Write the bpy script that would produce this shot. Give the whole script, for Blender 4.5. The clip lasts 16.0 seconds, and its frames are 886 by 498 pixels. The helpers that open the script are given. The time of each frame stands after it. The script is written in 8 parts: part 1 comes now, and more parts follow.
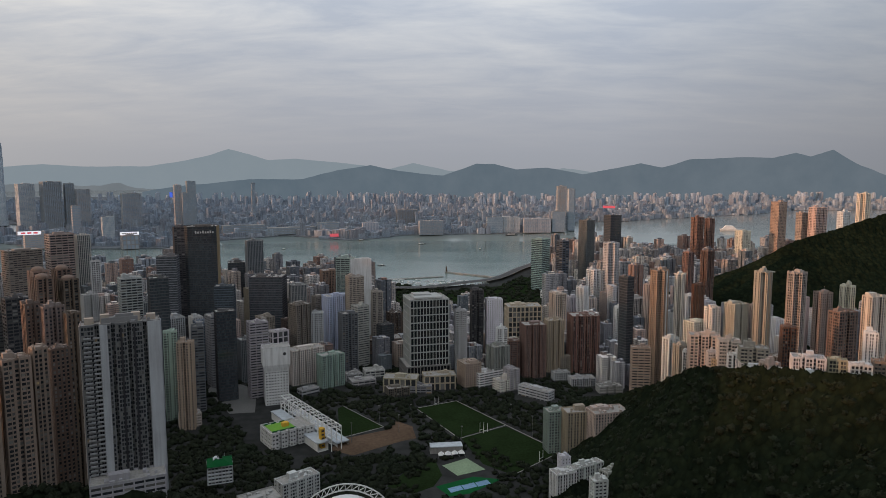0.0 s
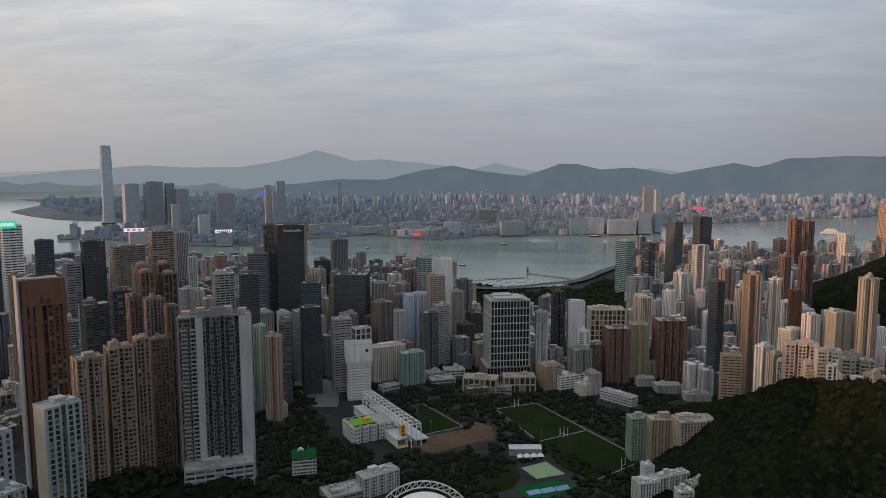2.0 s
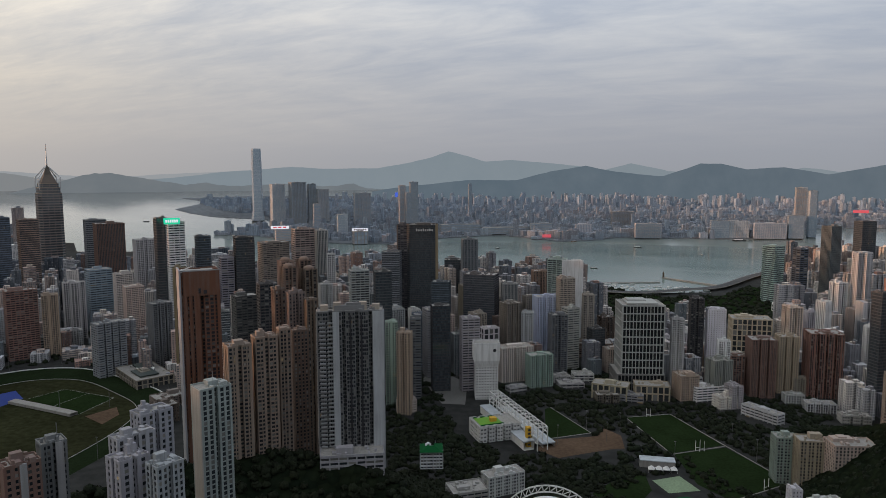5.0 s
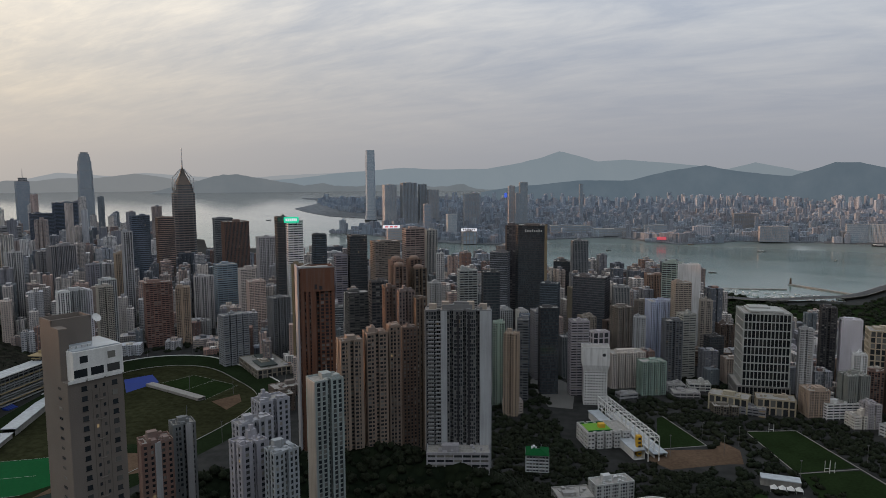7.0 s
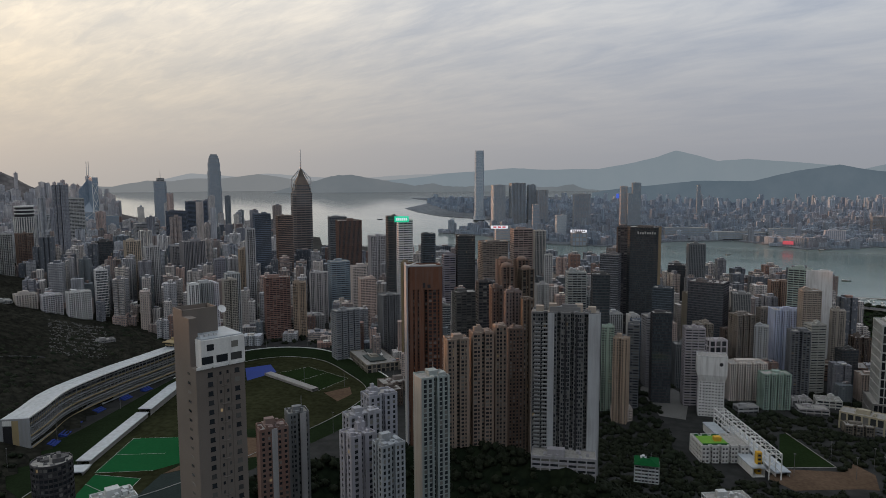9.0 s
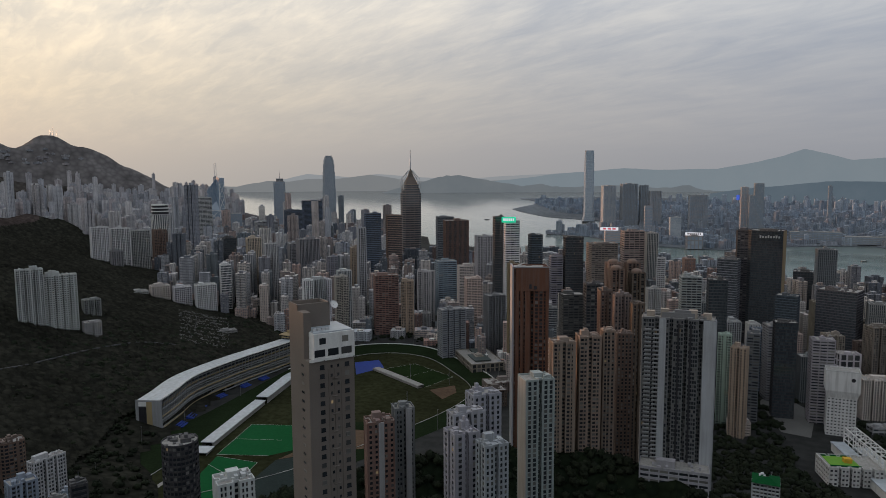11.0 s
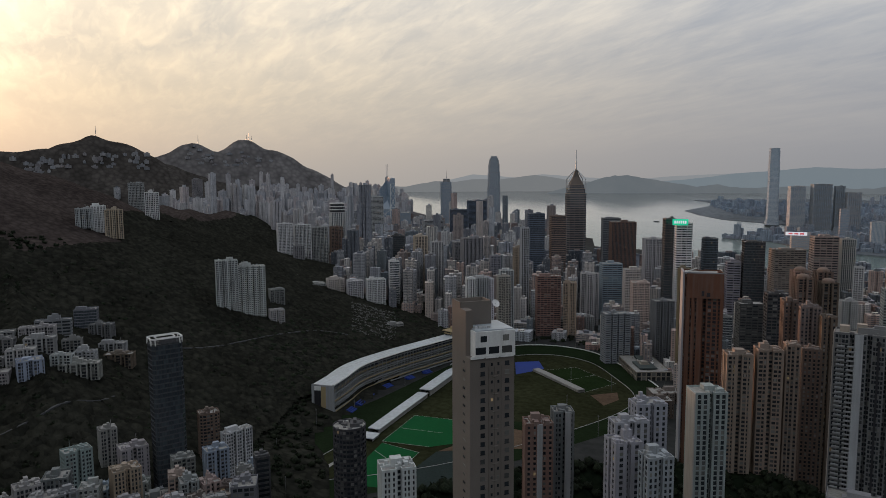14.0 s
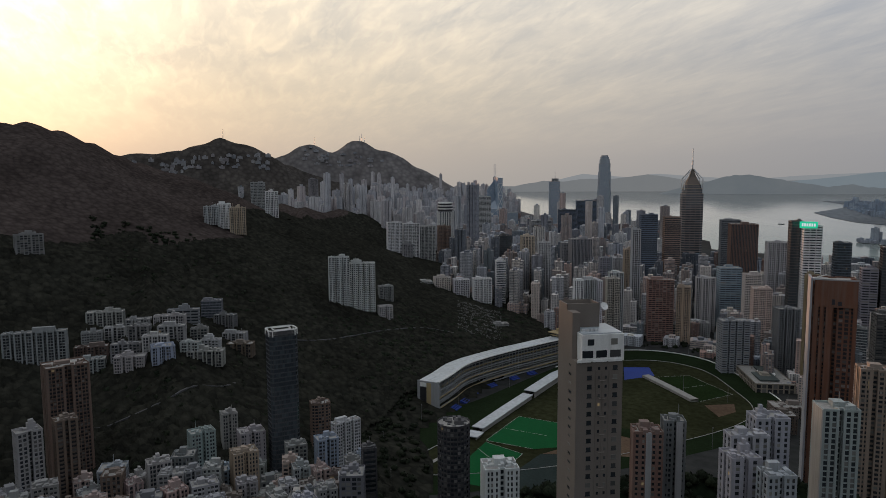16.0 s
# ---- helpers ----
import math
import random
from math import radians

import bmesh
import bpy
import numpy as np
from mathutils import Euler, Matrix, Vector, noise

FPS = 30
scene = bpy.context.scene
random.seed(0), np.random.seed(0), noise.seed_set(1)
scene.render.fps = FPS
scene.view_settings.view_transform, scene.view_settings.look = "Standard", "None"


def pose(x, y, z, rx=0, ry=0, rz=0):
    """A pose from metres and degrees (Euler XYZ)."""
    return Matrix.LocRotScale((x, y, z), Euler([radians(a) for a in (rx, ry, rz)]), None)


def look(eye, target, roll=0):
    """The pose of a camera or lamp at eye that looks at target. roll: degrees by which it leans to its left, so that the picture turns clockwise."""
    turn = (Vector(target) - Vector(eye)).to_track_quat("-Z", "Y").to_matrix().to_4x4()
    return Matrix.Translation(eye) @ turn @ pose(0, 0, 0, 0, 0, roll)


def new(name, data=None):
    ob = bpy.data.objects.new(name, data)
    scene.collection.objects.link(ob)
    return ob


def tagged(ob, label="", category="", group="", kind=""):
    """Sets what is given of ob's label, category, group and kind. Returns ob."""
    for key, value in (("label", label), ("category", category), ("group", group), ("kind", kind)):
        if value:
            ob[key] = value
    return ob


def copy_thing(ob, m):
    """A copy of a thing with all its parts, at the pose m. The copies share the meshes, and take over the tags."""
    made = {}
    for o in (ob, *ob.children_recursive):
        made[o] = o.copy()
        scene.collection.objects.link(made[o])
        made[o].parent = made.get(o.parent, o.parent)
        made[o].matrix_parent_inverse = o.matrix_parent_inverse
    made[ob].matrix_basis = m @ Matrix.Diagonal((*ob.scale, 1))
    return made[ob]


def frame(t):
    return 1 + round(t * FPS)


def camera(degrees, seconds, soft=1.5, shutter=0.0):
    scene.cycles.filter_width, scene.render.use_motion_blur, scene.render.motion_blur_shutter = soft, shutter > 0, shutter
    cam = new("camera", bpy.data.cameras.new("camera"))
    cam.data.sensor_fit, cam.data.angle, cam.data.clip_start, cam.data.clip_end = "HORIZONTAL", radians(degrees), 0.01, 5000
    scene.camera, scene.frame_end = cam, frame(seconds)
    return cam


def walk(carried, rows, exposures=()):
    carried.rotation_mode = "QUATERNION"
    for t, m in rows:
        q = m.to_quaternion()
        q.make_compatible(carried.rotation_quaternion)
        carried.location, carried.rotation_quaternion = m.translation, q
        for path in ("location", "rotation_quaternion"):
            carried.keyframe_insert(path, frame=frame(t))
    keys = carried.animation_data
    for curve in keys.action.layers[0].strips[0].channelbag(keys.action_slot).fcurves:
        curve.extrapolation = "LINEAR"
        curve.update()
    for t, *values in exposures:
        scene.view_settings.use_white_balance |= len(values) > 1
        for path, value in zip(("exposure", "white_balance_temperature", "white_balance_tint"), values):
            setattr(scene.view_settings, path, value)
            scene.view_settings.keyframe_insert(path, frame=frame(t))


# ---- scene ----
cam = camera(66.58, 16.0, soft=0.6)
PATH = [
    (0.0, pose(0, 0, 294, 83.80, 0.05, 0.00)),
    (0.5, pose(0, 0, 294, 83.81, 0.02, 1.69)),
    (1.0, pose(0, 0, 294, 83.82, 0.08, 3.46)),
    (1.5, pose(0, 0, 294, 83.83, 0.06, 5.14)),
    (2.0, pose(0, 0, 294, 83.83, 0.08, 6.93)),
    (2.5, pose(0, 0, 294, 83.82, 0.07, 8.58)),
    (3.0, pose(0, 0, 294, 83.83, 0.07, 10.36)),
    (3.5, pose(0, 0, 294, 83.84, 0.08, 12.03)),
    (4.0, pose(0, 0, 294, 83.87, 0.11, 13.87)),
    (6.5, pose(0, 0, 294, 83.95, 0.24, 24.82)),
    (7.0, pose(0, 0, 294, 83.98, 0.28, 27.19)),
    (7.5, pose(0, 0, 294, 83.98, 0.27, 29.40)),
    (8.0, pose(0, 0, 294, 83.99, 0.25, 31.79)),
    (8.5, pose(0, 0, 294, 84.04, 0.28, 33.99)),
    (9.0, pose(0, 0, 294, 84.05, 0.28, 36.37)),
    (11.5, pose(0, 0, 294, 84.15, 0.30, 47.78)),
    (12.0, pose(0, 0, 294, 84.16, 0.31, 50.14)),
    (12.5, pose(0, 0, 294, 84.18, 0.29, 52.34)),
    (13.0, pose(0, 0, 294, 84.20, 0.31, 54.71)),
    (13.5, pose(0, 0, 294, 84.22, 0.30, 56.92)),
    (14.0, pose(0, 0, 294, 84.22, 0.29, 59.29)),
    (14.5, pose(0, 0, 294, 84.23, 0.29, 61.49)),
    (15.0, pose(0, 0, 294, 84.22, 0.31, 63.84)),
    (15.5, pose(0, 0, 294, 84.22, 0.25, 66.04)),
    (16.0, pose(0, 0, 294, 84.24, 0.28, 68.38)),
]
walk(cam, PATH, exposures=[(0.0, 0.05), (6.0, -0.03), (10.0, -0.15), (16.0, -0.34)])

# ---- sky, sun ----
SUN_AZ, SUN_EL = 103.0, 5.4  # degrees: to the left of the y axis, above the horizon
sun_dir = Vector((-math.sin(radians(SUN_AZ)) * math.cos(radians(SUN_EL)), math.cos(radians(SUN_AZ)) * math.cos(radians(SUN_EL)), math.sin(radians(SUN_EL))))
sun = new("sun", bpy.data.lights.new("sun", "SUN"))
sun.data.energy, sun.data.angle, sun.data.color = 3.0, radians(2.0), (1.0, 0.50, 0.27)
sun.matrix_world = look((0, 0, 900), Vector((0, 0, 900)) - sun_dir)


class Nodes:
    """Short hand for a node tree."""

    def __init__(self, tree):
        self.t = tree
        tree.nodes.clear()

    def add(self, kind, ins=None, operation=None, use_clamp=False, noise_dimensions=None):
        n = self.t.nodes.new(kind)
        if operation:
            n.operation = operation
        if use_clamp:
            n.use_clamp = True
        if noise_dimensions:
            n.noise_dimensions = noise_dimensions
        for k, v in (ins or {}).items():
            self.put(n.inputs[k], v)
        return n

    def put(self, socket, v):
        if isinstance(v, bpy.types.NodeSocket):
            self.t.links.new(v, socket)
        elif isinstance(v, bpy.types.Node):
            self.t.links.new(v.outputs[0], socket)
        else:
            socket.default_value = v

    def math(self, op, a, b=0.0, c=0.0, clamp=False):
        return self.add("ShaderNodeMath", {0: a, 1: b, 2: c}, operation=op, use_clamp=clamp).outputs[0]

    def mix(self, f, a, b, blend="MIX"):
        n = self.t.nodes.new("ShaderNodeMix")
        n.data_type, n.blend_type = "RGBA", blend
        for s, v in ((n.inputs[0], f), (n.inputs[6], a), (n.inputs[7], b)):
            if isinstance(v, (tuple, list)) and len(v) == 3:
                v = (*v, 1)
            self.put(s, v)
        return n.outputs[2]

    def ramp(self, v, stops, between="LINEAR"):
        n = self.t.nodes.new("ShaderNodeValToRGB")
        self.put(n.inputs[0], v)
        e = n.color_ramp.elements
        n.color_ramp.interpolation = between
        while len(e) < len(stops):
            e.new(0.5)
        for s, (p, c) in zip(e, stops):
            s.position, s.color = p, (c if len(c) == 4 else (*c, 1)) if isinstance(c, tuple) else (c, c, c, 1)
        return n.outputs[0]

    def vmath(self, op, a, b=(0, 0, 0)):
        n = self.add("ShaderNodeVectorMath", {0: a, 1: b}, operation=op)
        return n.outputs["Value"] if op in ("DOT_PRODUCT", "LENGTH") else n.outputs[0]


world = bpy.data.worlds.new("evening_sky")
scene.world = world
world.use_nodes = True
N = Nodes(world.node_tree)
way = N.add("ShaderNodeTexCoord").outputs["Generated"]
sep = N.add("ShaderNodeSeparateXYZ", {0: way})
up = N.math("MAXIMUM", sep.outputs[2], 0.0)
near_sun = N.vmath("DOT_PRODUCT", way, tuple(sun_dir))
# grey overcast, pale at the zenith, mauve at the horizon
base = N.ramp(up, [(0.0, (0.335, 0.328, 0.324)), (0.10, (0.36, 0.366, 0.39)), (0.30, (0.415, 0.455, 0.525)), (0.5, (0.47, 0.51, 0.575)), (1.0, (0.52, 0.56, 0.62))])
warm = N.math("POWER", N.math("MULTIPLY_ADD", near_sun, 0.5, 0.5), 4.2)
lit = N.ramp(up, [(0.0, (0.68, 0.57, 0.44)), (0.12, (0.85, 0.72, 0.53)), (0.3, (0.92, 0.84, 0.70)), (0.6, (0.62, 0.61, 0.60)), (1.0, (0.52, 0.54, 0.58))])
base = N.mix(1.0, base, (0.978, 1.0, 1.018), "MULTIPLY")
# the sky darkens away from the sun
dusk = N.ramp(N.math("MULTIPLY_ADD", near_sun, 0.5, 0.5), [(0.0, 0.55), (0.12, 0.72), (0.28, 1.0)])
base = N.mix(1.0, base, dusk, "MULTIPLY")
sky = N.mix(N.math("MULTIPLY", warm, 0.95, clamp=True), base, lit)
# stratus: streaks on a plane overhead
flat = N.add("ShaderNodeCombineXYZ", {0: N.math("DIVIDE", sep.outputs[0], N.math("ADD", up, 0.16)), 1: N.math("DIVIDE", sep.outputs[1], N.math("ADD", up, 0.16)), 2: 0.0})
turned = N.add("ShaderNodeMapping", {0: flat, 2: (0, 0, radians(30)), 3: (0.9, 2.0, 1)})
streak = N.add("ShaderNodeTexNoise", {"Vector": turned.outputs[0], "Scale": 2.0, "Detail": 7, "Roughness": 0.6, "Distortion": 0.4}).outputs[0]
broad = N.add("ShaderNodeTexNoise", {"Vector": flat, "Scale": 0.55, "Detail": 3}).outputs[0]
cloud = N.math("ADD", N.ramp(streak, [(0.36, 0.0), (0.68, 1.0)]), N.ramp(broad, [(0.35, 0.0), (0.7, 0.8)]))
ripples = N.add("ShaderNodeTexNoise", {"Vector": N.add("ShaderNodeMapping", {0: flat, 2: (0, 0, radians(18)), 3: (0.8, 2.6, 1)}).outputs[0], "Scale": 6.0, "Detail": 8, "Roughness": 0.62, "Distortion": 0.6}).outputs[0]
cloud = N.math("ADD", cloud, N.math("MULTIPLY", N.ramp(ripples, [(0.46, 0.0), (0.70, 1.0)]), N.math("MULTIPLY_ADD", warm, 0.8, 0.10)))
cloud = N.math("MULTIPLY", cloud, N.ramp(up, [(0.03, 0.0), (0.26, 1.0)]))
tone = N.mix(N.math("MULTIPLY", cloud, 0.58, clamp=True), (0.76, 0.80, 0.88), (1.42, 1.33, 1.20))
sky = N.mix(1.0, sky, tone, "MULTIPLY")
# thin cloud over the sun, lit through
gap = Vector((-math.sin(radians(100)) * math.cos(radians(12)), math.cos(radians(100)) * math.cos(radians(12)), math.sin(radians(12))))
glow = N.math("POWER", N.math("MAXIMUM", N.vmath("DOT_PRODUCT", way, tuple(gap)), 0.0), 90.0)
sky = N.mix(N.math("MULTIPLY", glow, N.math("MULTIPLY_ADD", cloud, 0.5, 0.6)), sky, (0.60, 0.55, 0.40), "ADD")
air = N.add("ShaderNodeTexSky")
air.sky_type, air.sun_disc, air.sun_elevation, air.sun_rotation = "NISHITA", False, radians(SUN_EL), radians(-SUN_AZ)
air.air_density, air.dust_density = 1.5, 3.0
out = N.add("ShaderNodeAddShader", {
    0: N.add("ShaderNodeBackground", {0: sky, 1: 1.24}).outputs[0],
    1: N.add("ShaderNodeBackground", {0: air.outputs[0], 1: 0.012}).outputs[0]})
N.add("ShaderNodeOutputWorld", {0: out.outputs[0]})

# ---- materials ----
def material(name):
    m = bpy.data.materials.new(name)
    m.use_nodes = True
    return m, Nodes(m.node_tree)


def finish(n, color, rough=0.8, metal=0.0, bump=None, strength=0.3, emit=None, spec=0.4, glow=0.0):
    b = n.add("ShaderNodeBsdfPrincipled", {"Base Color": (*color, 1) if isinstance(color, tuple) and len(color) == 3 else color, "Roughness": rough, "Metallic": metal, "Specular IOR Level": spec})
    if bump is not None:
        n.put(b.inputs["Normal"], n.add("ShaderNodeBump", {"Height": bump, "Strength": strength, "Distance": 0.5}))
    if emit is not None:
        n.put(b.inputs["Emission Color"], (*emit, 1) if isinstance(emit, tuple) and len(emit) == 3 else emit)
        n.put(b.inputs["Emission Strength"], glow)
    n.add("ShaderNodeOutputMaterial", {0: b})


def painted(name, color=None, rough=0.85, dirt=0.35, grain=2.0):
    """Paint or render on concrete: stained in streaks and patches. With no color it takes the object's own."""
    m, n = material(name)
    tex = n.add("ShaderNodeTexCoord").outputs["Object"]
    base = n.add("ShaderNodeObjectInfo").outputs["Color"] if color is None else (*color, 1)
    streak = n.add("ShaderNodeTexNoise", {"Vector": n.add("ShaderNodeMapping", {0: tex, 3: (0.5, 0.5, 0.035)}).outputs[0], "Scale": 1.0, "Detail": 5}).outputs[0]
    patch = n.add("ShaderNodeTexNoise", {"Vector": tex, "Scale": 0.06, "Detail": 4}).outputs[0]
    fine = n.add("ShaderNodeTexNoise", {"Vector": tex, "Scale": grain, "Detail": 3}).outputs[0]
    worn = n.mix(n.math("MULTIPLY", n.ramp(streak, [(0.42, 0.0), (0.72, 1.0)]), dirt), base, (0.16, 0.15, 0.135))
    worn = n.mix(n.math("MULTIPLY", n.ramp(patch, [(0.35, 0.0), (0.7, 1.0)]), 0.5), worn, n.mix(1.0, worn, (0.72, 0.71, 0.70), "MULTIPLY"))
    worn = n.mix(0.18, worn, n.mix(1.0, worn, n.ramp(fine, [(0.3, 0.6), (0.7, 1.25)]), "MULTIPLY"))
    finish(n, worn, rough, bump=fine, strength=0.15)
    return m


def window_glass(name, dark, pale, share, rough=0.12, lit=0.004, spec=0.5):
    """Glazing, one cell of the UV map a pane: most dark, some with blinds drawn, a few with a lamp on."""
    m, n = material(name)
    cell = n.vmath("FLOOR", n.add("ShaderNodeTexCoord").outputs["UV"])
    rnd = n.add("ShaderNodeTexWhiteNoise", {"Vector": n.vmath("ADD", cell, n.add("ShaderNodeCombineXYZ", {2: n.math("MULTIPLY", n.add("ShaderNodeObjectInfo").outputs["Random"], 77.0)}).outputs[0])}, noise_dimensions="3D")
    v = rnd.outputs[0]
    tint = n.mix(0.6, (*dark, 1), n.mix(1.0, (*dark, 1), n.add("ShaderNodeObjectInfo").outputs["Color"], "MULTIPLY"))
    c = n.mix(n.ramp(v, [(1 - share, 0.0), (1.0, 1.0)]), tint, pale)
    on = n.math("LESS_THAN", v, lit)
    finish(n, c, rough, spec=spec, emit=(1.0, 0.74, 0.42), glow=n.math("MULTIPLY", on, 0.12))
    return m


def far_facade(name, hazed=0.0):
    """Wall and windows of buildings a long way off, from the UV map in bays and storeys; haze grey can be mixed into
    the walls.
    """
    m, n = material(name)
    uv = n.add("ShaderNodeSeparateXYZ", {0: n.add("ShaderNodeTexCoord").outputs["UV"]})
    info = n.add("ShaderNodeObjectInfo")
    isl = n.add("ShaderNodeNewGeometry").outputs["Random Per Island"]
    fu, fv = n.math("FRACT", uv.outputs[0]), n.math("FRACT", uv.outputs[1])
    other, third = n.math("FRACT", n.math("MULTIPLY", isl, 37.3)), n.math("FRACT", n.math("MULTIPLY", isl, 91.7))
    pier = n.ramp(other, [(0.0, 0.04), (0.22, 0.30), (0.5, 0.42), (0.75, 0.55), (1.0, 0.68)])
    rail = n.ramp(third, [(0.0, 0.04), (0.2, 0.22), (0.6, 0.40), (1.0, 0.62)])
    w = n.math("MULTIPLY", n.math("GREATER_THAN", fu, pier), n.math("GREATER_THAN", fv, rail))
    cell = n.vmath("FLOOR", n.add("ShaderNodeTexCoord").outputs["UV"])
    v = n.add("ShaderNodeTexWhiteNoise", {"Vector": cell}, noise_dimensions="3D").outputs[0]
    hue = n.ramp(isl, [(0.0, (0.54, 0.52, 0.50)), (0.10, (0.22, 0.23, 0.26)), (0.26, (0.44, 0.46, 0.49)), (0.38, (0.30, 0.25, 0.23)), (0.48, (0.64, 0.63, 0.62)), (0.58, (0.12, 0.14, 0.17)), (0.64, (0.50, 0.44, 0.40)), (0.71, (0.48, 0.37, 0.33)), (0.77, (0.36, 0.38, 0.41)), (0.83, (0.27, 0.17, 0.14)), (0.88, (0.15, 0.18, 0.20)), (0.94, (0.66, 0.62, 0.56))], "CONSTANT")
    hue = n.mix(hazed, hue, (0.33, 0.36, 0.40))
    wall = n.mix(1.0, hue, info.outputs["Color"], "MULTIPLY")
    glass = n.ramp(v, [(0.0, (0.05, 0.06, 0.07)), (0.8, (0.12, 0.13, 0.15)), (1.0, (0.35, 0.34, 0.32))])
    stain = n.add("ShaderNodeTexNoise", {"Vector": n.add("ShaderNodeMapping", {0: n.add("ShaderNodeTexCoord").outputs["Object"], 3: (0.3, 0.3, 0.03)}).outputs[0], "Scale": 0.5, "Detail": 4}).outputs[0]
    wall = n.mix(1.0, wall, n.ramp(stain, [(0.35, 0.72), (0.65, 1.15)]), "MULTIPLY")
    finish(n, n.mix(n.math("MULTIPLY", w, 0.85 - 0.5 * hazed), wall, glass), 0.7)
    return m


def plain(name, color, rough=0.8, metal=0.0, scale=0.5, amount=0.35, bump=0.2, spec=0.4):
    m, n = material(name)
    tex = n.add("ShaderNodeTexCoord").outputs["Object"]
    a = n.add("ShaderNodeTexNoise", {"Vector": tex, "Scale": scale, "Detail": 6}).outputs[0]
    b = n.add("ShaderNodeTexNoise", {"Vector": tex, "Scale": scale * 0.08, "Detail": 4}).outputs[0]
    c = n.mix(amount, color, n.mix(1.0, color, n.ramp(a, [(0.3, 0.45), (0.7, 1.5)]), "MULTIPLY"))
    c = n.mix(amount, c, n.mix(1.0, c, n.ramp(b, [(0.3, 0.55), (0.7, 1.4)]), "MULTIPLY"))
    finish(n, c, rough, metal, bump=a, strength=bump, spec=spec)
    return m


def lamp_face(name, color, power):
    m, n = material(name)
    finish(n, tuple(c * 0.4 for c in color), 0.4, emit=color, glow=power)
    return m


def foliage(name, dark, pale, scale, gloss=0.1, low=0.30, high=1.75):
    m, n = material(name)
    geo = n.add("ShaderNodeNewGeometry")
    tex = n.add("ShaderNodeTexCoord").outputs["Object"]
    a = n.add("ShaderNodeTexNoise", {"Vector": tex, "Scale": scale, "Detail": 5, "Roughness": 0.7}).outputs[0]
    b = n.add("ShaderNodeTexNoise", {"Vector": tex, "Scale": 0.012, "Detail": 4}).outputs[0]
    c = n.mix(geo.outputs["Random Per Island"], dark, pale)
    c = n.mix(1.0, c, n.ramp(a, [(0.32, low), (0.68, high)]), "MULTIPLY")
    c = n.mix(n.ramp(b, [(0.35, 0.0), (0.7, 0.4)]), c, (0.022, 0.022, 0.013))
    finish(n, c, 0.9, bump=a, strength=1.0, spec=gloss)
    return m


M_WALL = painted("painted_concrete")
M_WALL_CLEAN = painted("painted_panel", dirt=0.15)
M_GLASS = window_glass("window_glass", (0.036, 0.040, 0.046), (0.20, 0.195, 0.185), 0.34, rough=0.12)
M_CURTAIN = window_glass("curtain_wall_glass", (0.052, 0.064, 0.075), (0.068, 0.082, 0.094), 0.6, rough=0.05, lit=0.002, spec=1.0)
# glass for far towers, paled by haze put into its colour
M_CURTAIN_FAR = window_glass("hazed_curtain_wall", (0.26, 0.32, 0.38), (0.32, 0.37, 0.42), 0.5, rough=0.2, lit=0.0)
M_DIM_GLASS = window_glass("dim_office_glass", (0.016, 0.018, 0.021), (0.045, 0.046, 0.046), 0.3, rough=0.25, spec=0.25)
M_FAR = far_facade("distant_facade")
# far shore: haze put into the wall colours, windows fainter
M_FAR_PALE = far_facade("hazed_far_facade", 0.70)
def pane_glass():
    """Single panes: dark glass, some with curtains or blinds behind."""
    m, n = material("pane_glass")
    r = n.add("ShaderNodeObjectInfo").outputs["Random"]
    c = n.ramp(r, [(0.0, (0.018, 0.021, 0.025)), (0.62, (0.03, 0.034, 0.04)), (0.80, (0.07, 0.07, 0.068)), (0.95, (0.17, 0.165, 0.15)), (1.0, (0.26, 0.25, 0.23))])
    finish(n, c, 0.16, spec=0.6, emit=(1.0, 0.74, 0.42), glow=n.math("MULTIPLY", n.math("LESS_THAN", r, 0.006), 0.2))
    return m


M_PANE = pane_glass()
M_ROOF = painted("roof_screed", (0.33, 0.32, 0.30), dirt=0.6, grain=0.6)
M_STEEL = plain("painted_steel", (0.55, 0.55, 0.55), 0.5, 0.3)
M_DARK = plain("dark_metal", (0.03, 0.03, 0.035), 0.5, 0.2)
M_WHITE = painted("white_paint", (0.75, 0.75, 0.73), dirt=0.2)
M_CITY = plain("city_ground", (0.030, 0.031, 0.030), 0.9, scale=0.08, amount=0.6, spec=0.1)
M_SHORE = plain("far_ground", (0.115, 0.13, 0.145), 0.9, scale=0.05, amount=0.5)
M_ROAD = plain("asphalt", (0.06, 0.06, 0.062), 0.9, scale=0.3)
M_CONC = painted("bare_concrete", (0.30, 0.29, 0.27), dirt=0.5)
M_TURF = plain("turf", (0.0155, 0.0265, 0.0105), 0.95, scale=0.4, amount=0.4, spec=0.0)
M_WORN = plain("worn_turf", (0.027, 0.029, 0.015), 0.95, scale=0.15, amount=0.6, spec=0.0)
M_RACE = plain("race_turf", (0.0145, 0.0225, 0.011), 0.95, scale=0.4, amount=0.35, spec=0.0)
M_GREEN = plain("artificial_turf", (0.007, 0.078, 0.024), 0.9, scale=0.3, amount=0.15, spec=0.05)
M_BLUE = plain("blue_court", (0.012, 0.035, 0.20), 0.85, scale=0.3, amount=0.15)
M_SAND = plain("dry_earth", (0.105, 0.072, 0.050), 0.95, scale=0.3, spec=0.0)
M_LINE = plain("white_line_paint", (0.38, 0.38, 0.36), 0.8, amount=0.1)
M_LEAF = foliage("tree_leaves", (0.010, 0.0142, 0.009), (0.0155, 0.0215, 0.0115), 0.9)


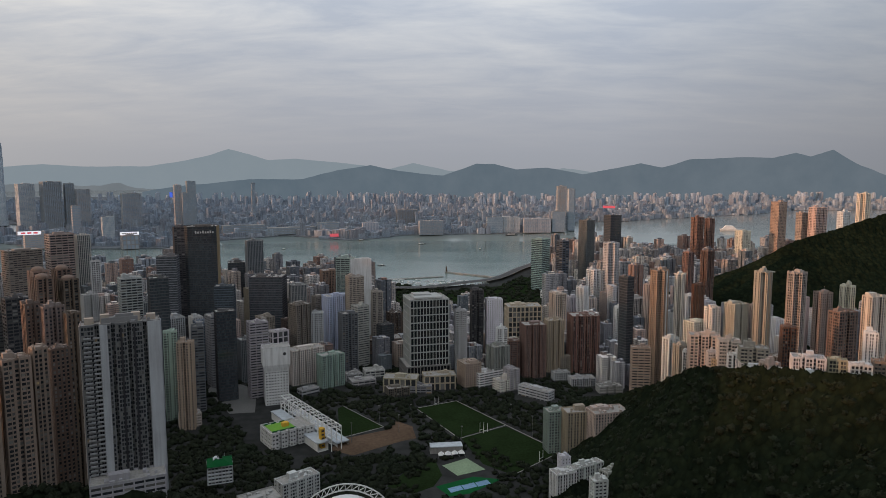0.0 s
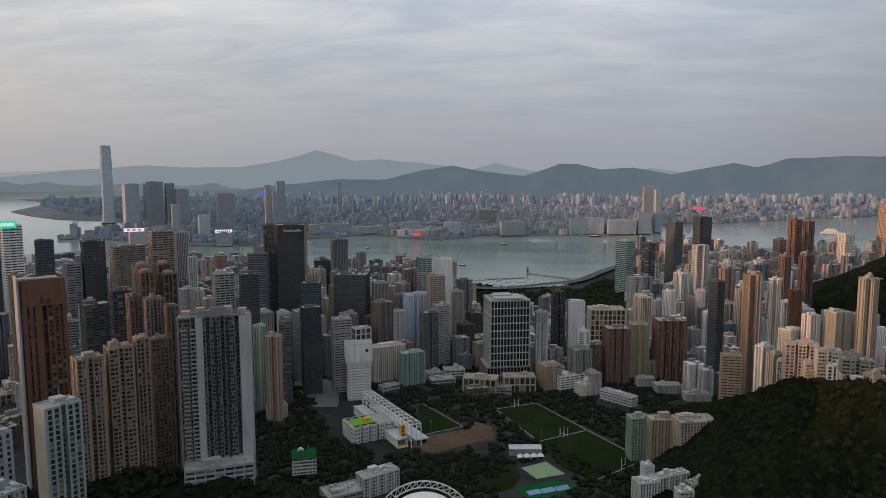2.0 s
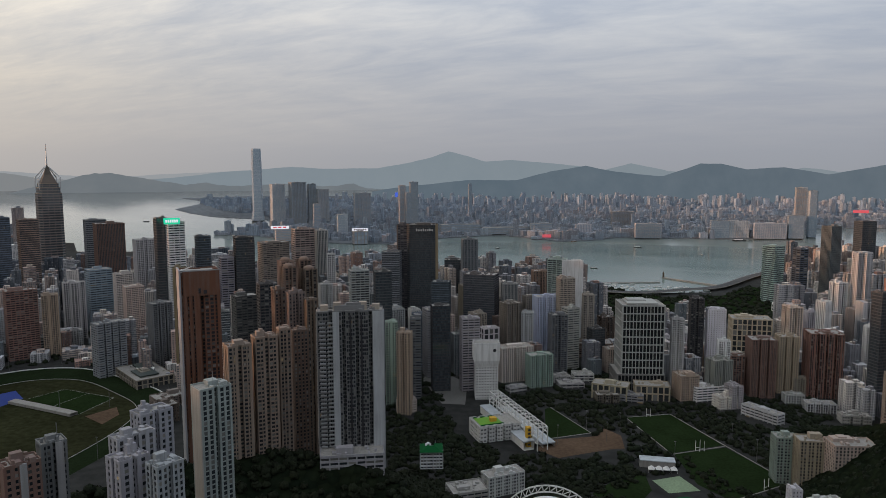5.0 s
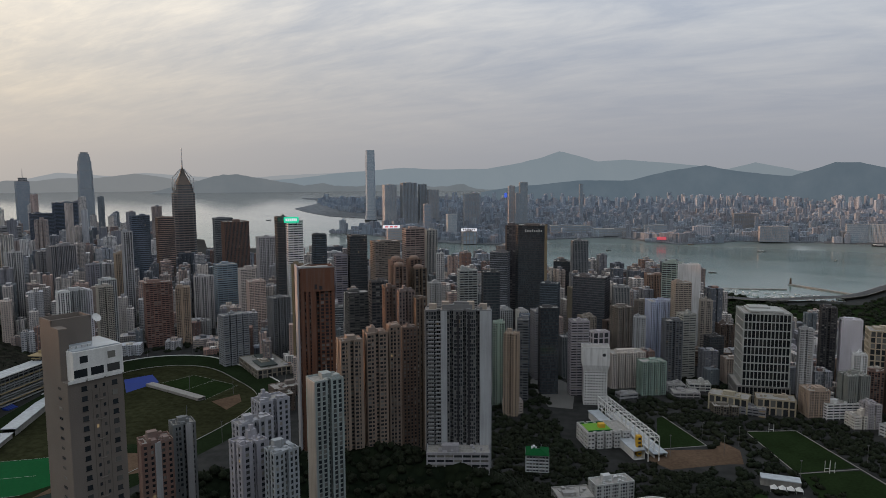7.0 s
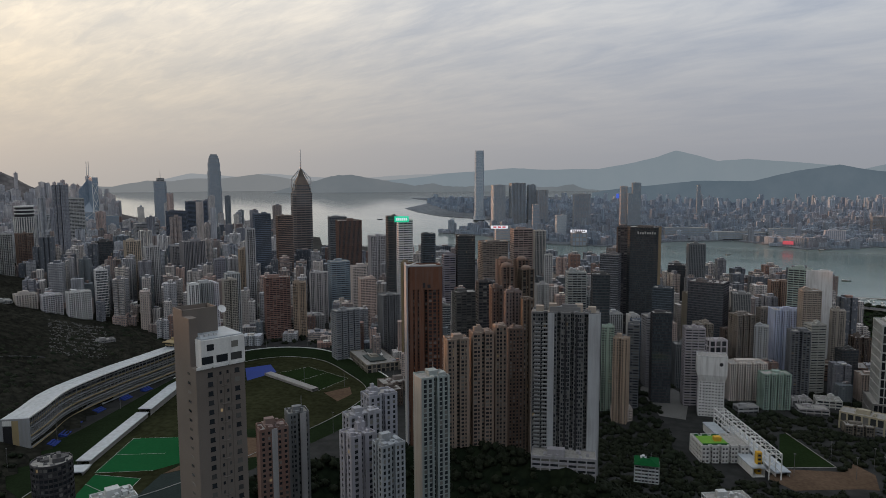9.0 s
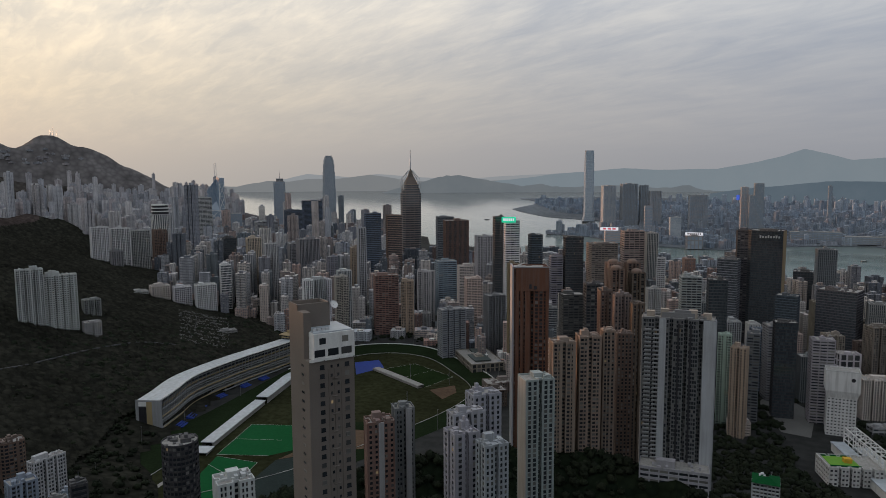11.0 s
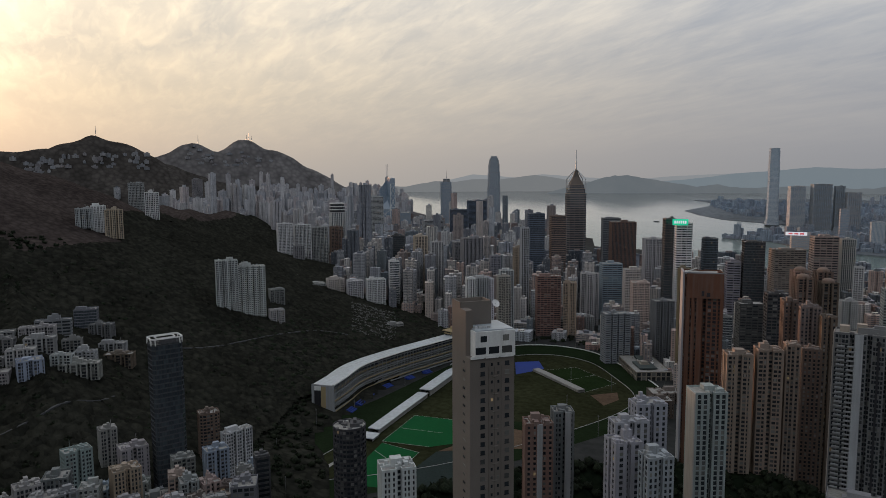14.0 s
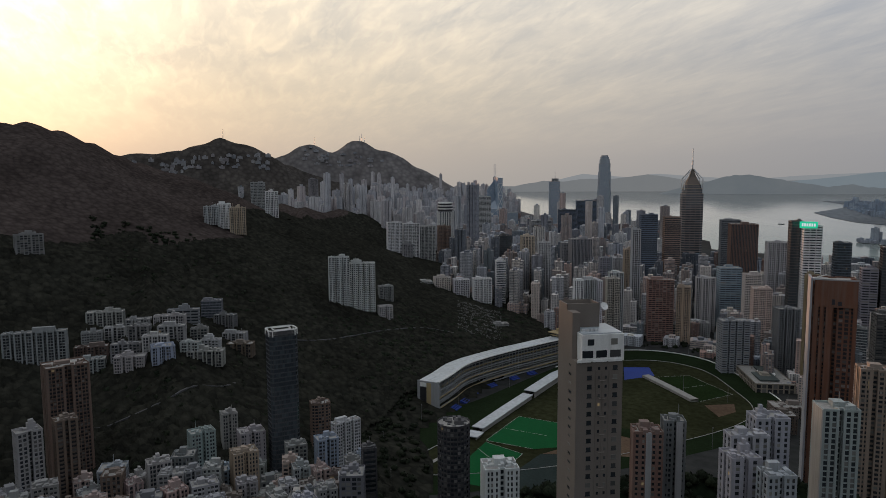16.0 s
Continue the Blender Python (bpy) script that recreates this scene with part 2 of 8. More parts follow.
def canopy(name, dark, pale, size=0.14, rough_=0.45):
    """Closed forest seen from far: a lump for each crown."""
    m, n = material(name)
    tex = n.add("ShaderNodeTexCoord").outputs["Object"]
    cell = n.add("ShaderNodeTexVoronoi", {"Vector": tex, "Scale": size})
    b = n.add("ShaderNodeTexNoise", {"Vector": tex, "Scale": 0.010, "Detail": 5}).outputs[0]
    a = n.add("ShaderNodeTexNoise", {"Vector": tex, "Scale": 0.35, "Detail": 4}).outputs[0]
    c = n.mix(n.add("ShaderNodeSeparateColor", {0: cell.outputs["Color"]}).outputs[0], dark, pale)
    # shade in the gaps between crowns painted in: colour darkens towards each edge
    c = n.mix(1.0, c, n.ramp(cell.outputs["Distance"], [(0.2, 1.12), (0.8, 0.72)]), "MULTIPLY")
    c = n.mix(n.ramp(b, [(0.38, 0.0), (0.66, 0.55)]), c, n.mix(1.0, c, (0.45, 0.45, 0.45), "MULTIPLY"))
    g = n.add("ShaderNodeBsdfPrincipled", {"Base Color": c, "Roughness": 1.0, "Specular IOR Level": 0.0})
    n.put(g.inputs["Normal"], n.add("ShaderNodeBump", {"Height": n.math("SUBTRACT", n.math("MULTIPLY", a, 0.5), cell.outputs["Distance"]), "Strength": rough_, "Distance": 3.0}))
    n.add("ShaderNodeOutputMaterial", {0: g})
    return m


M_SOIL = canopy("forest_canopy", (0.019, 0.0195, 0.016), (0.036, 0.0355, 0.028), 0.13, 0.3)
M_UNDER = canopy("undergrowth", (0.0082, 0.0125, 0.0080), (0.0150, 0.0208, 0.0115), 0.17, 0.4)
# far slopes: haze put into the forest colour, paler with distance
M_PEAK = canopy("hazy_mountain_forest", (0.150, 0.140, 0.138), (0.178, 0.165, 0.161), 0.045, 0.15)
M_RIDGE = canopy("ridge_forest_in_haze", (0.058, 0.052, 0.047), (0.088, 0.078, 0.070), 0.06, 0.3)
# reddish veil of glare over the high ridge, put into the forest colour
M_VEIL = canopy("glare_veiled_forest", (0.050, 0.040, 0.037), (0.074, 0.060, 0.054), 0.12, 0.3)


def sea_material():
    """Green harbour water close by; far out a paler colour and metal imitate the sky mirrored at a glancing angle."""
    m, n = material("harbour_water")
    tex = n.add("ShaderNodeTexCoord").outputs["Object"]
    a = n.add("ShaderNodeTexNoise", {"Vector": tex, "Scale": 0.05, "Detail": 6, "Roughness": 0.65}).outputs[0]
    b = n.add("ShaderNodeTexNoise", {"Vector": n.add("ShaderNodeMapping", {0: tex, 2: (0, 0, 0.6), 3: (0.3, 1.4, 1)}).outputs[0], "Scale": 0.004, "Detail": 5}).outputs[0]
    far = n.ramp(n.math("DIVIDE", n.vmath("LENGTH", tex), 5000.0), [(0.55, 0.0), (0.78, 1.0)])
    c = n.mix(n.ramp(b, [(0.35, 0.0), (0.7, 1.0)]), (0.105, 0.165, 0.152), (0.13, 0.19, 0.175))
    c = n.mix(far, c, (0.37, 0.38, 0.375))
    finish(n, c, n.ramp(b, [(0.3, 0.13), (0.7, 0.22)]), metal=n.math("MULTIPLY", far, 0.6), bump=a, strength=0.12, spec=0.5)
    return m


M_SEA = sea_material()


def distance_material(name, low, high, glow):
    """Hills far off, their haze painted in as an emission colour: a plain backdrop that glows."""
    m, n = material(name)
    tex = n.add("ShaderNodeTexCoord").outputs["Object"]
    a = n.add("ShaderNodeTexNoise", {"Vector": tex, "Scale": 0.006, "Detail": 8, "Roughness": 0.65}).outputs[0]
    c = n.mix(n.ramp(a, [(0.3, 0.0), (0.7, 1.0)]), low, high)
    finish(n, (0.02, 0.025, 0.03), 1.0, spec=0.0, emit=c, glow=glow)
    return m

# ---- mesh helpers ----
EYE_Z = 294.0


BEND = 3.844e-4  # how fast the far distance closes up


def warp(p):
    """The far distance, drawn in under the 5 km that the lens reaches: past 3 km points slide towards the eye along their line of sight."""
    p = np.asarray(p, float)
    r = np.maximum(np.hypot(p[..., 0], p[..., 1]), 1.0)
    k = np.where(r > 3000, (1 + BEND * 3000) / (1 + BEND * r), 1.0)
    q = p * k[..., None]
    q[..., 2] = EYE_Z + (p[..., 2] - EYE_Z) * k
    return q


def shrink(x, y):
    r = math.hypot(x, y)
    return (1 + BEND * 3000) / (1 + BEND * r) if r > 3000 else 1.0


def mesh_of(name, verts, faces, mats, uvs=None, smooth=False, slots=None):
    me = bpy.data.meshes.new(name)
    me.from_pydata(np.asarray(verts, float).tolist() if not isinstance(verts, list) else verts, [], faces)
    for m in mats if isinstance(mats, (list, tuple)) else [mats]:
        me.materials.append(m)
    if uvs is not None:
        me.uv_layers.new(name="UVMap").data.foreach_set("uv", np.asarray(uvs, np.float32).ravel())
    if slots is not None:
        me.polygons.foreach_set("material_index", slots)
    if smooth:
        me.polygons.foreach_set("use_smooth", [True] * len(me.polygons))
    me.update()
    return me


class Quads:
    """Collects quads (N, 4, 3), with UV (N, 4, 2), for one mesh."""

    def __init__(self):
        self.q, self.u = [], []

    def add(self, q, u=None):
        q = np.asarray(q, float).reshape(-1, 4, 3)
        if len(q):
            self.q.append(q)
            self.u.append(np.zeros((len(q), 4, 2)) if u is None else np.asarray(u, float).reshape(-1, 4, 2))
        return self

    def box(self, x, y, z, w, d, h, turn=0.0, skip_base=True):
        """A box standing on z, centred at x, y."""
        c, s = math.cos(radians(turn)), math.sin(radians(turn))
        p = np.array([(-w / 2, -d / 2), (w / 2, -d / 2), (w / 2, d / 2), (-w / 2, d / 2)]) @ np.array([(c, s), (-s, c)]) + (x, y)
        return self.prism(p, z, z + h, base=not skip_base)

    def prism(self, p, z0, z1, cap=True, base=False):
        """Walls on the closed outline p, and a quad cap if it has four corners."""
        p = np.asarray(p, float)
        n = np.roll(p, -1, 0)
        a = lambda v, z: np.c_[v, np.full(len(v), z)]
        self.add(np.stack([a(p, z0), a(n, z0), a(n, z1), a(p, z1)], 1))
        if cap and len(p) == 4:
            self.add(a(p, z1)[None])
        if base and len(p) == 4:
            self.add(a(p[::-1], z0)[None])
        return self

    def beam(self, a, b, w, h=None):
        """A square bar from a to b."""
        a, b = np.asarray(a, float), np.asarray(b, float)
        t = b - a
        t = t / np.linalg.norm(t)
        s = np.cross(t, (0, 0, 1.0) if abs(t[2]) < 0.95 else (1.0, 0, 0))
        s = s / np.linalg.norm(s) * w / 2
        u = np.cross(s, t)
        u = u / np.linalg.norm(u) * (h or w) / 2
        c = [-s - u, s - u, s + u, -s + u]
        for i in range(4):
            j = (i + 1) % 4
            self.add([a + c[i], a + c[j], b + c[j], b + c[i]])
        return self.add([a + c[3], a + c[2], a + c[1], a + c[0]]).add([b + c[0], b + c[1], b + c[2], b + c[3]])

    def mesh(self, name, mats):
        q, u = np.concatenate(self.q), np.concatenate(self.u)
        me = bpy.data.meshes.new(name)
        n = len(q)
        me.vertices.add(4 * n)
        me.vertices.foreach_set("co", q.astype(np.float32).ravel())
        me.loops.add(4 * n)
        me.loops.foreach_set("vertex_index", np.arange(4 * n, dtype=np.int32))
        me.polygons.add(n)
        me.polygons.foreach_set("loop_start", np.arange(0, 4 * n, 4, dtype=np.int32))
        me.uv_layers.new(name="UVMap").data.foreach_set("uv", u.astype(np.float32).ravel())
        for m in mats if isinstance(mats, (list, tuple)) else [mats]:
            me.materials.append(m)
        me.update(calc_edges=True)
        return me


def empty_at(name, x, y, z, turn=0.0):
    ob = new(name)
    ob.matrix_world = pose(x, y, z, 0, 0, turn)
    ob.empty_display_size = 1.0
    return ob


def part(name, data, parent, label="", color=None, m=None):
    """Links a mesh, or the quads for one, as a part of parent, in the parent's own axes."""
    ob = new(name, data)
    ob.parent = parent
    if m is not None:
        ob.matrix_basis = m
    if color:
        ob.color = (*color, 1)
    if label:
        tagged(ob, label)
    return ob


def polygon(name, pts, z, mat, skirt=0.0):
    """A flat sheet with a wall of depth skirt round it."""
    n = len(pts)
    v = [(x, y, z) for x, y in pts]
    f = [tuple(range(n))]
    if skirt:
        v += [(x, y, z - skirt) for x, y in pts]
        f += [(i, i + n, (i + 1) % n + n, (i + 1) % n) for i in range(n)]
    bm = bmesh.new()
    vs = [bm.verts.new(p) for p in v]
    bmesh.ops.triangle_fill(bm, use_beauty=True, use_dissolve=False, edges=[bm.edges.new((vs[i], vs[(i + 1) % n])) for i in range(n)])
    for q in f[1:]:
        bm.faces.new([vs[i] for i in q])
    bmesh.ops.recalc_face_normals(bm, faces=bm.faces)
    me = bpy.data.meshes.new(name)
    bm.to_mesh(me)
    bm.free()
    me.materials.append(mat)
    return me


# ---- terrain: ridges (x, y, z) with the half-width of their slopes ----
RIDGES = [
    (62, [(112, 560, 20), (128, 590, 24), (150, 640, 30), (172, 690, 28), (160, 740, 16)]),
    (84, [(175, 800, 22), (200, 715, 56), (212, 640, 92)]),
    (112, [(212, 640, 92), (218, 564, 131), (240, 495, 151), (264, 415, 165), (290, 340, 184)]),
    (230, [(290, 340, 184), (400, 200, 250), (470, 0, 330)]),
    (340, [(1100, 1200, 240), (824, 1254, 213), (732, 1252, 190), (644, 1243, 165), (578, 1253, 126), (535, 1249, 84), (495, 1255, 22)]),
    (950, [(-1150, -700, 430), (-1422, -284, 402), (-1461, -238, 397), (-1556, -114, 367), (-1598, -69, 348), (-1680, 26, 296)]),
    (620, [(-1680, 26, 296), (-1773, 159, 252), (-1865, 362, 220)]),
    (400, [(-1865, 362, 220), (-1886, 496, 212), (-1859, 589, 150), (-1827, 681, 60)]),
    (300, [(-1500, -150, 330), (-1150, -60, 205), (-900, -30, 150), (-770, -20, 126), (-690, 0, 98)]),
    (330, [(-1800, 300, 230), (-1450, 330, 125), (-1200, 400, 66), (-1100, 500, 36)]),
    (1000, [(-3296, -354, 404), (-3296, -154, 414), (-3300, 34, 449), (-3344, 196, 503), (-3383, 339, 473), (-3413, 501, 388), (-3435, 671, 322), (-3191, 840, 200)]),
    (1100, [(-4165, 344, 419), (-4165, 544, 425), (-4128, 777, 516), (-4149, 919, 496), (-4157, 1101, 548), (-4108, 1269, 470), (-4065, 1403, 360), (-4022, 1520, 240), (-4000, 1700, 60)]),
    (190, [(-40, 380, 40), (-130, 400, 78), (-215, 430, 88), (-290, 410, 94), (-330, 300, 104), (-330, 150, 120), (-200, 60, 150)]),
    (420, [(-500, -420, 190), (-100, -250, 210), (200, -100, 230), (470, 0, 330)]),
]


def ground_z(x, y):
    """Height of the hills over the sea (negative where there are none)."""
    x, y = np.asarray(x, float), np.asarray(y, float)
    best = np.full(x.shape, -6.0)
    for wide, line in RIDGES:
        for (ax, ay, az), (bx, by, bz) in zip(line, line[1:]):
            ux, uy = bx - ax, by - ay
            t = np.clip(((x - ax) * ux + (y - ay) * uy) / (ux * ux + uy * uy), 0, 1)
            d = np.hypot(x - ax - t * ux, y - ay - t * uy)
            z = (az + t * (bz - az) + 8) * np.maximum(0, 1 - d / wide) ** 1.25 - 8
            best = np.maximum(best, z)
    ripple = 0.018 * np.sin(x / 61 + 1.3 * np.sin(y / 83)) + 0.018 * np.sin(y / 47 + 1.1 * np.sin(x / 71)) + 0.008 * np.sin((x + y) / 23)
    return best + np.maximum(best - 12, 0) * ripple * np.clip((np.hypot(x, y) - 150) / 400, 0, 1)


SPANS = [(wide, a, b) for wide, line in RIDGES for a, b in zip(line, line[1:])]


def floor_z(x, y):
    """The height on which a thing at x, y stands."""
    best = -6.0
    for wide, (ax, ay, az), (bx, by, bz) in SPANS:
        if min(ax, bx) - wide < x < max(ax, bx) + wide and min(ay, by) - wide < y < max(ay, by) + wide:
            ux, uy = bx - ax, by - ay
            t = min(1.0, max(0.0, ((x - ax) * ux + (y - ay) * uy) / (ux * ux + uy * uy)))
            d = math.hypot(x - ax - t * ux, y - ay - t * uy)
            if d < wide:
                best = max(best, (az + t * (bz - az) + 8) * (1 - d / wide) ** 1.25 - 8)
    ripple = 0.018 * math.sin(x / 61 + 1.3 * math.sin(y / 83)) + 0.018 * math.sin(y / 47 + 1.1 * math.sin(x / 71)) + 0.008 * math.sin((x + y) / 23)
    return max(4.0, best + max(best - 12, 0) * ripple * min(1.0, max(0.0, (math.hypot(x, y) - 150) / 400)))


def hill_sheet():
    az = np.radians(np.concatenate([np.linspace(-180, -46, 36), np.linspace(-45, 118, 420), np.linspace(119, 179, 18)]))
    r = np.concatenate([np.linspace(12, 120, 8), np.geomspace(130, 5600, 170)])
    A, R = np.meshgrid(az, r, indexing="ij")
    x, y = -R * np.sin(A), R * np.cos(A)
    z = ground_z(x, y)
    v = warp(np.stack([x, y, np.where(z < 4.2, -45.0, z)], -1)).reshape(-1, 3)
    n, k = len(az), len(r)
    i = np.arange(n)[:, None] * k + np.arange(k - 1)[None]
    j = ((np.arange(n) + 1) % n)[:, None] * k + np.arange(k - 1)[None]
    return v, np.stack([i, i + 1, j + 1, j], -1).reshape(-1, 4).tolist()


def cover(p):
    """Forest colour at a point: two tones paler with painted haze far off, one with painted glare high up, undergrowth
    near by, or forest.
    """
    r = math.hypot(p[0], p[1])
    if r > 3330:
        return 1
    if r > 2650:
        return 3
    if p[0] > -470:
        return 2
    return 4 if p[2] > veil_line(p[0], p[1]) else 0


# height above which the painted glare colour begins
def veil_line(x, y):
    return 196 + 26 * np.sin(x / 57 + 1.7 * np.sin(y / 71)) + 14 * np.sin(y / 33 + x / 41)


v, f = hill_sheet()
tagged(new("ground", mesh_of("ground", v, f, [M_SOIL, M_PEAK, M_UNDER, M_RIDGE, M_VEIL], smooth=True, slots=[cover(v[q[0]]) for q in f])), "steep green hills covered with dark scrub and trees", "hill", kind="structure")


def sea_sheet():
    az = np.radians(np.linspace(-180, 180, 361)[:-1])
    r = np.concatenate([[800], np.geomspace(1200, 18100, 120)])
    A, R = np.meshgrid(az, r, indexing="ij")
    v = warp(np.stack([-R * np.sin(A), R * np.cos(A), 0 * R], -1)).reshape(-1, 3)
    n, k = len(az), len(r)
    i = np.arange(n)[:, None] * k + np.arange(k - 1)[None]
    j = ((np.arange(n) + 1) % n)[:, None] * k + np.arange(k - 1)[None]
    return v, np.stack([i, i + 1, j + 1, j], -1).reshape(-1, 4).tolist()


v, f = sea_sheet()
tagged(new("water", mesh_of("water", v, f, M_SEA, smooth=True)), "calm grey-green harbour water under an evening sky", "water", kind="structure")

ISLAND = [(2600, 1900), (1500, 2350), (900, 2330), (520, 2260), (330, 2230), (270, 2130), (165, 1960), (120, 1880), (128, 1800), (-40, 1740), (-200, 1760), (-330, 1800),
          (-420, 1830), (-640, 1800), (-900, 1900), (-1150, 1850), (-1330, 2020), (-1500, 1960), (-1700, 2080), (-1950, 2150), (-2200, 2080), (-2500, 2350), (-2900, 2420), (-3300, 2250), (-3900, 2050), (-4600, 2100), (-5200, 1800),
          (-5200, -1200), (-1500, -1500), (1500, -1500), (2600, 0)]

KOWLOON = [(-5200, 6900), (-4300, 5200), (-3750, 4700), (-3200, 4280), (-2820, 4160), (-2380, 4020), (-2190, 3990), (-1900, 3600), (-2110, 3430), (-2230, 3090), (-2190, 2940), (-1920, 2925), (-1560, 2700), (-1140, 2730), (-1000, 3075),
           (-770, 3310), (-430, 3060), (-300, 3155), (-210, 3325), (190, 3400), (550, 3500), (640, 3800), (730, 4100), (920, 4290), (1150, 4330), (1700, 4700), (2320, 5070), (2900, 5640), (3750, 5720), (5200, 6000), (7500, 7500), (7500, 9500), (-6000, 9500), (-6500, 8000)]


def flat_land(name, outline_, z, mat):
    """A flat sheet with a quay wall, cut into cells so that it follows the drawn-in distance."""
    bm = bmesh.new()
    vs = [bm.verts.new((x, y, z)) for x, y in outline_]
    rim = [bm.edges.new((a, b)) for a, b in zip(vs, vs[1:] + vs[:1])]
    bmesh.ops.triangle_fill(bm, use_beauty=True, use_dissolve=False, edges=rim)
    for c, axis in [(c, 1) for c in (-600, 0, 500, 1000, 1500, 2000, 2400, 2800, 3100, 3400, 3700, 4000, 4300, 4700, 5200, 5700, 6300, 7000, 8000, 9000)] + [(c, 0) for c in (-6000, -5400, -4900, -4500, -4100, -3700, -3300, -2900, -2500, -2100, -1700, -1200, -600, 0, 600, 1200, 1800, 2400, 3000, 3600, 4400, 5200)]:
        no = (0, 1, 0) if axis else (1, 0, 0)
        bmesh.ops.bisect_plane(bm, geom=bm.verts[:] + bm.edges[:] + bm.faces[:], plane_co=[v * c for v in no], plane_no=no)
    for v, p in zip(bm.verts, warp(np.array([v.co[:] for v in bm.verts]))):
        v.co = p
    bmesh.ops.recalc_face_normals(bm, faces=bm.faces)
    if sum(f.normal.z for f in bm.faces) < 0:
        bmesh.ops.reverse_faces(bm, faces=bm.faces)
    edge = bmesh.ops.extrude_edge_only(bm, edges=[e for e in bm.edges if e.is_boundary])
    for v in edge["geom"]:
        if isinstance(v, bmesh.types.BMVert):
            v.co.z -= 9
    me = bpy.data.meshes.new(name)
    bm.to_mesh(me)
    bm.free()
    me.materials.append(mat)
    return me


tagged(new("pavement", flat_land("land", ISLAND, 4.0, M_CITY)), "grey streets and paved ground of the city", "ground", kind="structure")
tagged(new("pavement", flat_land("far_shore", KOWLOON, 3.0, M_SHORE)), "flat built-up land on the far shore of the harbour", "ground", kind="structure")


# ---- ranges of hills in the distance ----
def mountain_range(label, r, crest, mat, deep=70.0, rough=0.03, seed=1):
    """A range whose crest runs through points (degrees to the left of y, degrees over the eye) at r metres."""
    crest = sorted(crest)
    a = np.arange(crest[0][0], crest[-1][0], 0.12)
    e = np.interp(a, [c[0] for c in crest], [c[1] for c in crest])
    for k, s in ((0.35, 0.05), (0.9, 0.03), (2.3, 0.02)):
        e = e + rough * 30 * s * np.array([noise.noise((q * k, seed * 7.7, 0.0)) for q in a])
    rows = []
    for i in range(9):
        t = i / 8
        rr = r - deep * t * (1 + 0.25 * np.array([noise.noise((q * 0.6, seed, t)) for q in a]))
        z = (EYE_Z + r * np.tan(np.radians(e))) * (1 - t) ** 1.1 - 30 * t
        lump = 12 * math.sin(math.pi * t) * np.array([noise.noise((q * 1.1, seed * 3.1, t * 3)) for q in a])
        rows.append(np.stack([-np.sin(np.radians(a)) * rr, np.cos(np.radians(a)) * rr, z + lump], -1))
    v = np.stack(rows, 1)
    n, k = v.shape[:2]
    i = np.arange(n - 1)[:, None] * k + np.arange(k - 1)[None]
    f = np.stack([i, i + k, i + k + 1, i + 1], -1).reshape(-1, 4).tolist()
    tagged(new("backdrop", mesh_of("range", v.reshape(-1, 3), f, mat, smooth=True)), label, "mountain", kind="structure")


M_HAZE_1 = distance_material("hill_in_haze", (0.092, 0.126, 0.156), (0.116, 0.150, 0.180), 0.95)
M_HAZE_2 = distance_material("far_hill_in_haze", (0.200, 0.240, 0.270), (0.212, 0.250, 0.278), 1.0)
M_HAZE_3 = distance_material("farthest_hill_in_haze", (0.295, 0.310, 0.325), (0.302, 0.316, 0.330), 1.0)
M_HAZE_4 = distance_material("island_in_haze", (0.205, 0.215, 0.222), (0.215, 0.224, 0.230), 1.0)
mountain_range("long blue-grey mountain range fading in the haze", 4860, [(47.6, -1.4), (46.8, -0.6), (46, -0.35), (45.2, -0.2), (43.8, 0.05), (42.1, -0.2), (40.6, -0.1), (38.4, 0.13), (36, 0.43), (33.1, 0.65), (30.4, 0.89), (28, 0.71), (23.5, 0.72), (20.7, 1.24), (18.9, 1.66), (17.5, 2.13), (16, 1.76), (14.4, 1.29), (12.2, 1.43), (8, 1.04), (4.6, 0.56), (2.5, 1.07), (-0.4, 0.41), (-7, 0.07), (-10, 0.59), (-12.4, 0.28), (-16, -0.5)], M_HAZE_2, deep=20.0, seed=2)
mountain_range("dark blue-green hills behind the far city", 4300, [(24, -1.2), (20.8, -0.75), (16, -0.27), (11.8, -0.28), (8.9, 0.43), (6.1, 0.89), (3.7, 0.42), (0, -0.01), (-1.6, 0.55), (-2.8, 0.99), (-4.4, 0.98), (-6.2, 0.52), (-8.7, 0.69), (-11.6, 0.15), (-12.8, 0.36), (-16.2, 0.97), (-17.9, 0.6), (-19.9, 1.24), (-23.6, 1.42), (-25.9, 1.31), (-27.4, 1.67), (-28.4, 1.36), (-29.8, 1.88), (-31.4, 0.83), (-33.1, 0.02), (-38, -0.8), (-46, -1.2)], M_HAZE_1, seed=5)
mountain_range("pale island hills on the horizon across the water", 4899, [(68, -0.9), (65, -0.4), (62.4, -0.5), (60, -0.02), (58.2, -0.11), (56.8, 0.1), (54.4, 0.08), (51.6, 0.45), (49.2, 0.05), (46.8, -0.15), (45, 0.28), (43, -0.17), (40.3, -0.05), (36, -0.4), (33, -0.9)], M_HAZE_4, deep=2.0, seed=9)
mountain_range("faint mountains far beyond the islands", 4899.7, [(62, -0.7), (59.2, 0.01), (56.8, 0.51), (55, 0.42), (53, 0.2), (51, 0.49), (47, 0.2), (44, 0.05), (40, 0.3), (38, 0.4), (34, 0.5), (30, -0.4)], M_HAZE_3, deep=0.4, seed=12)

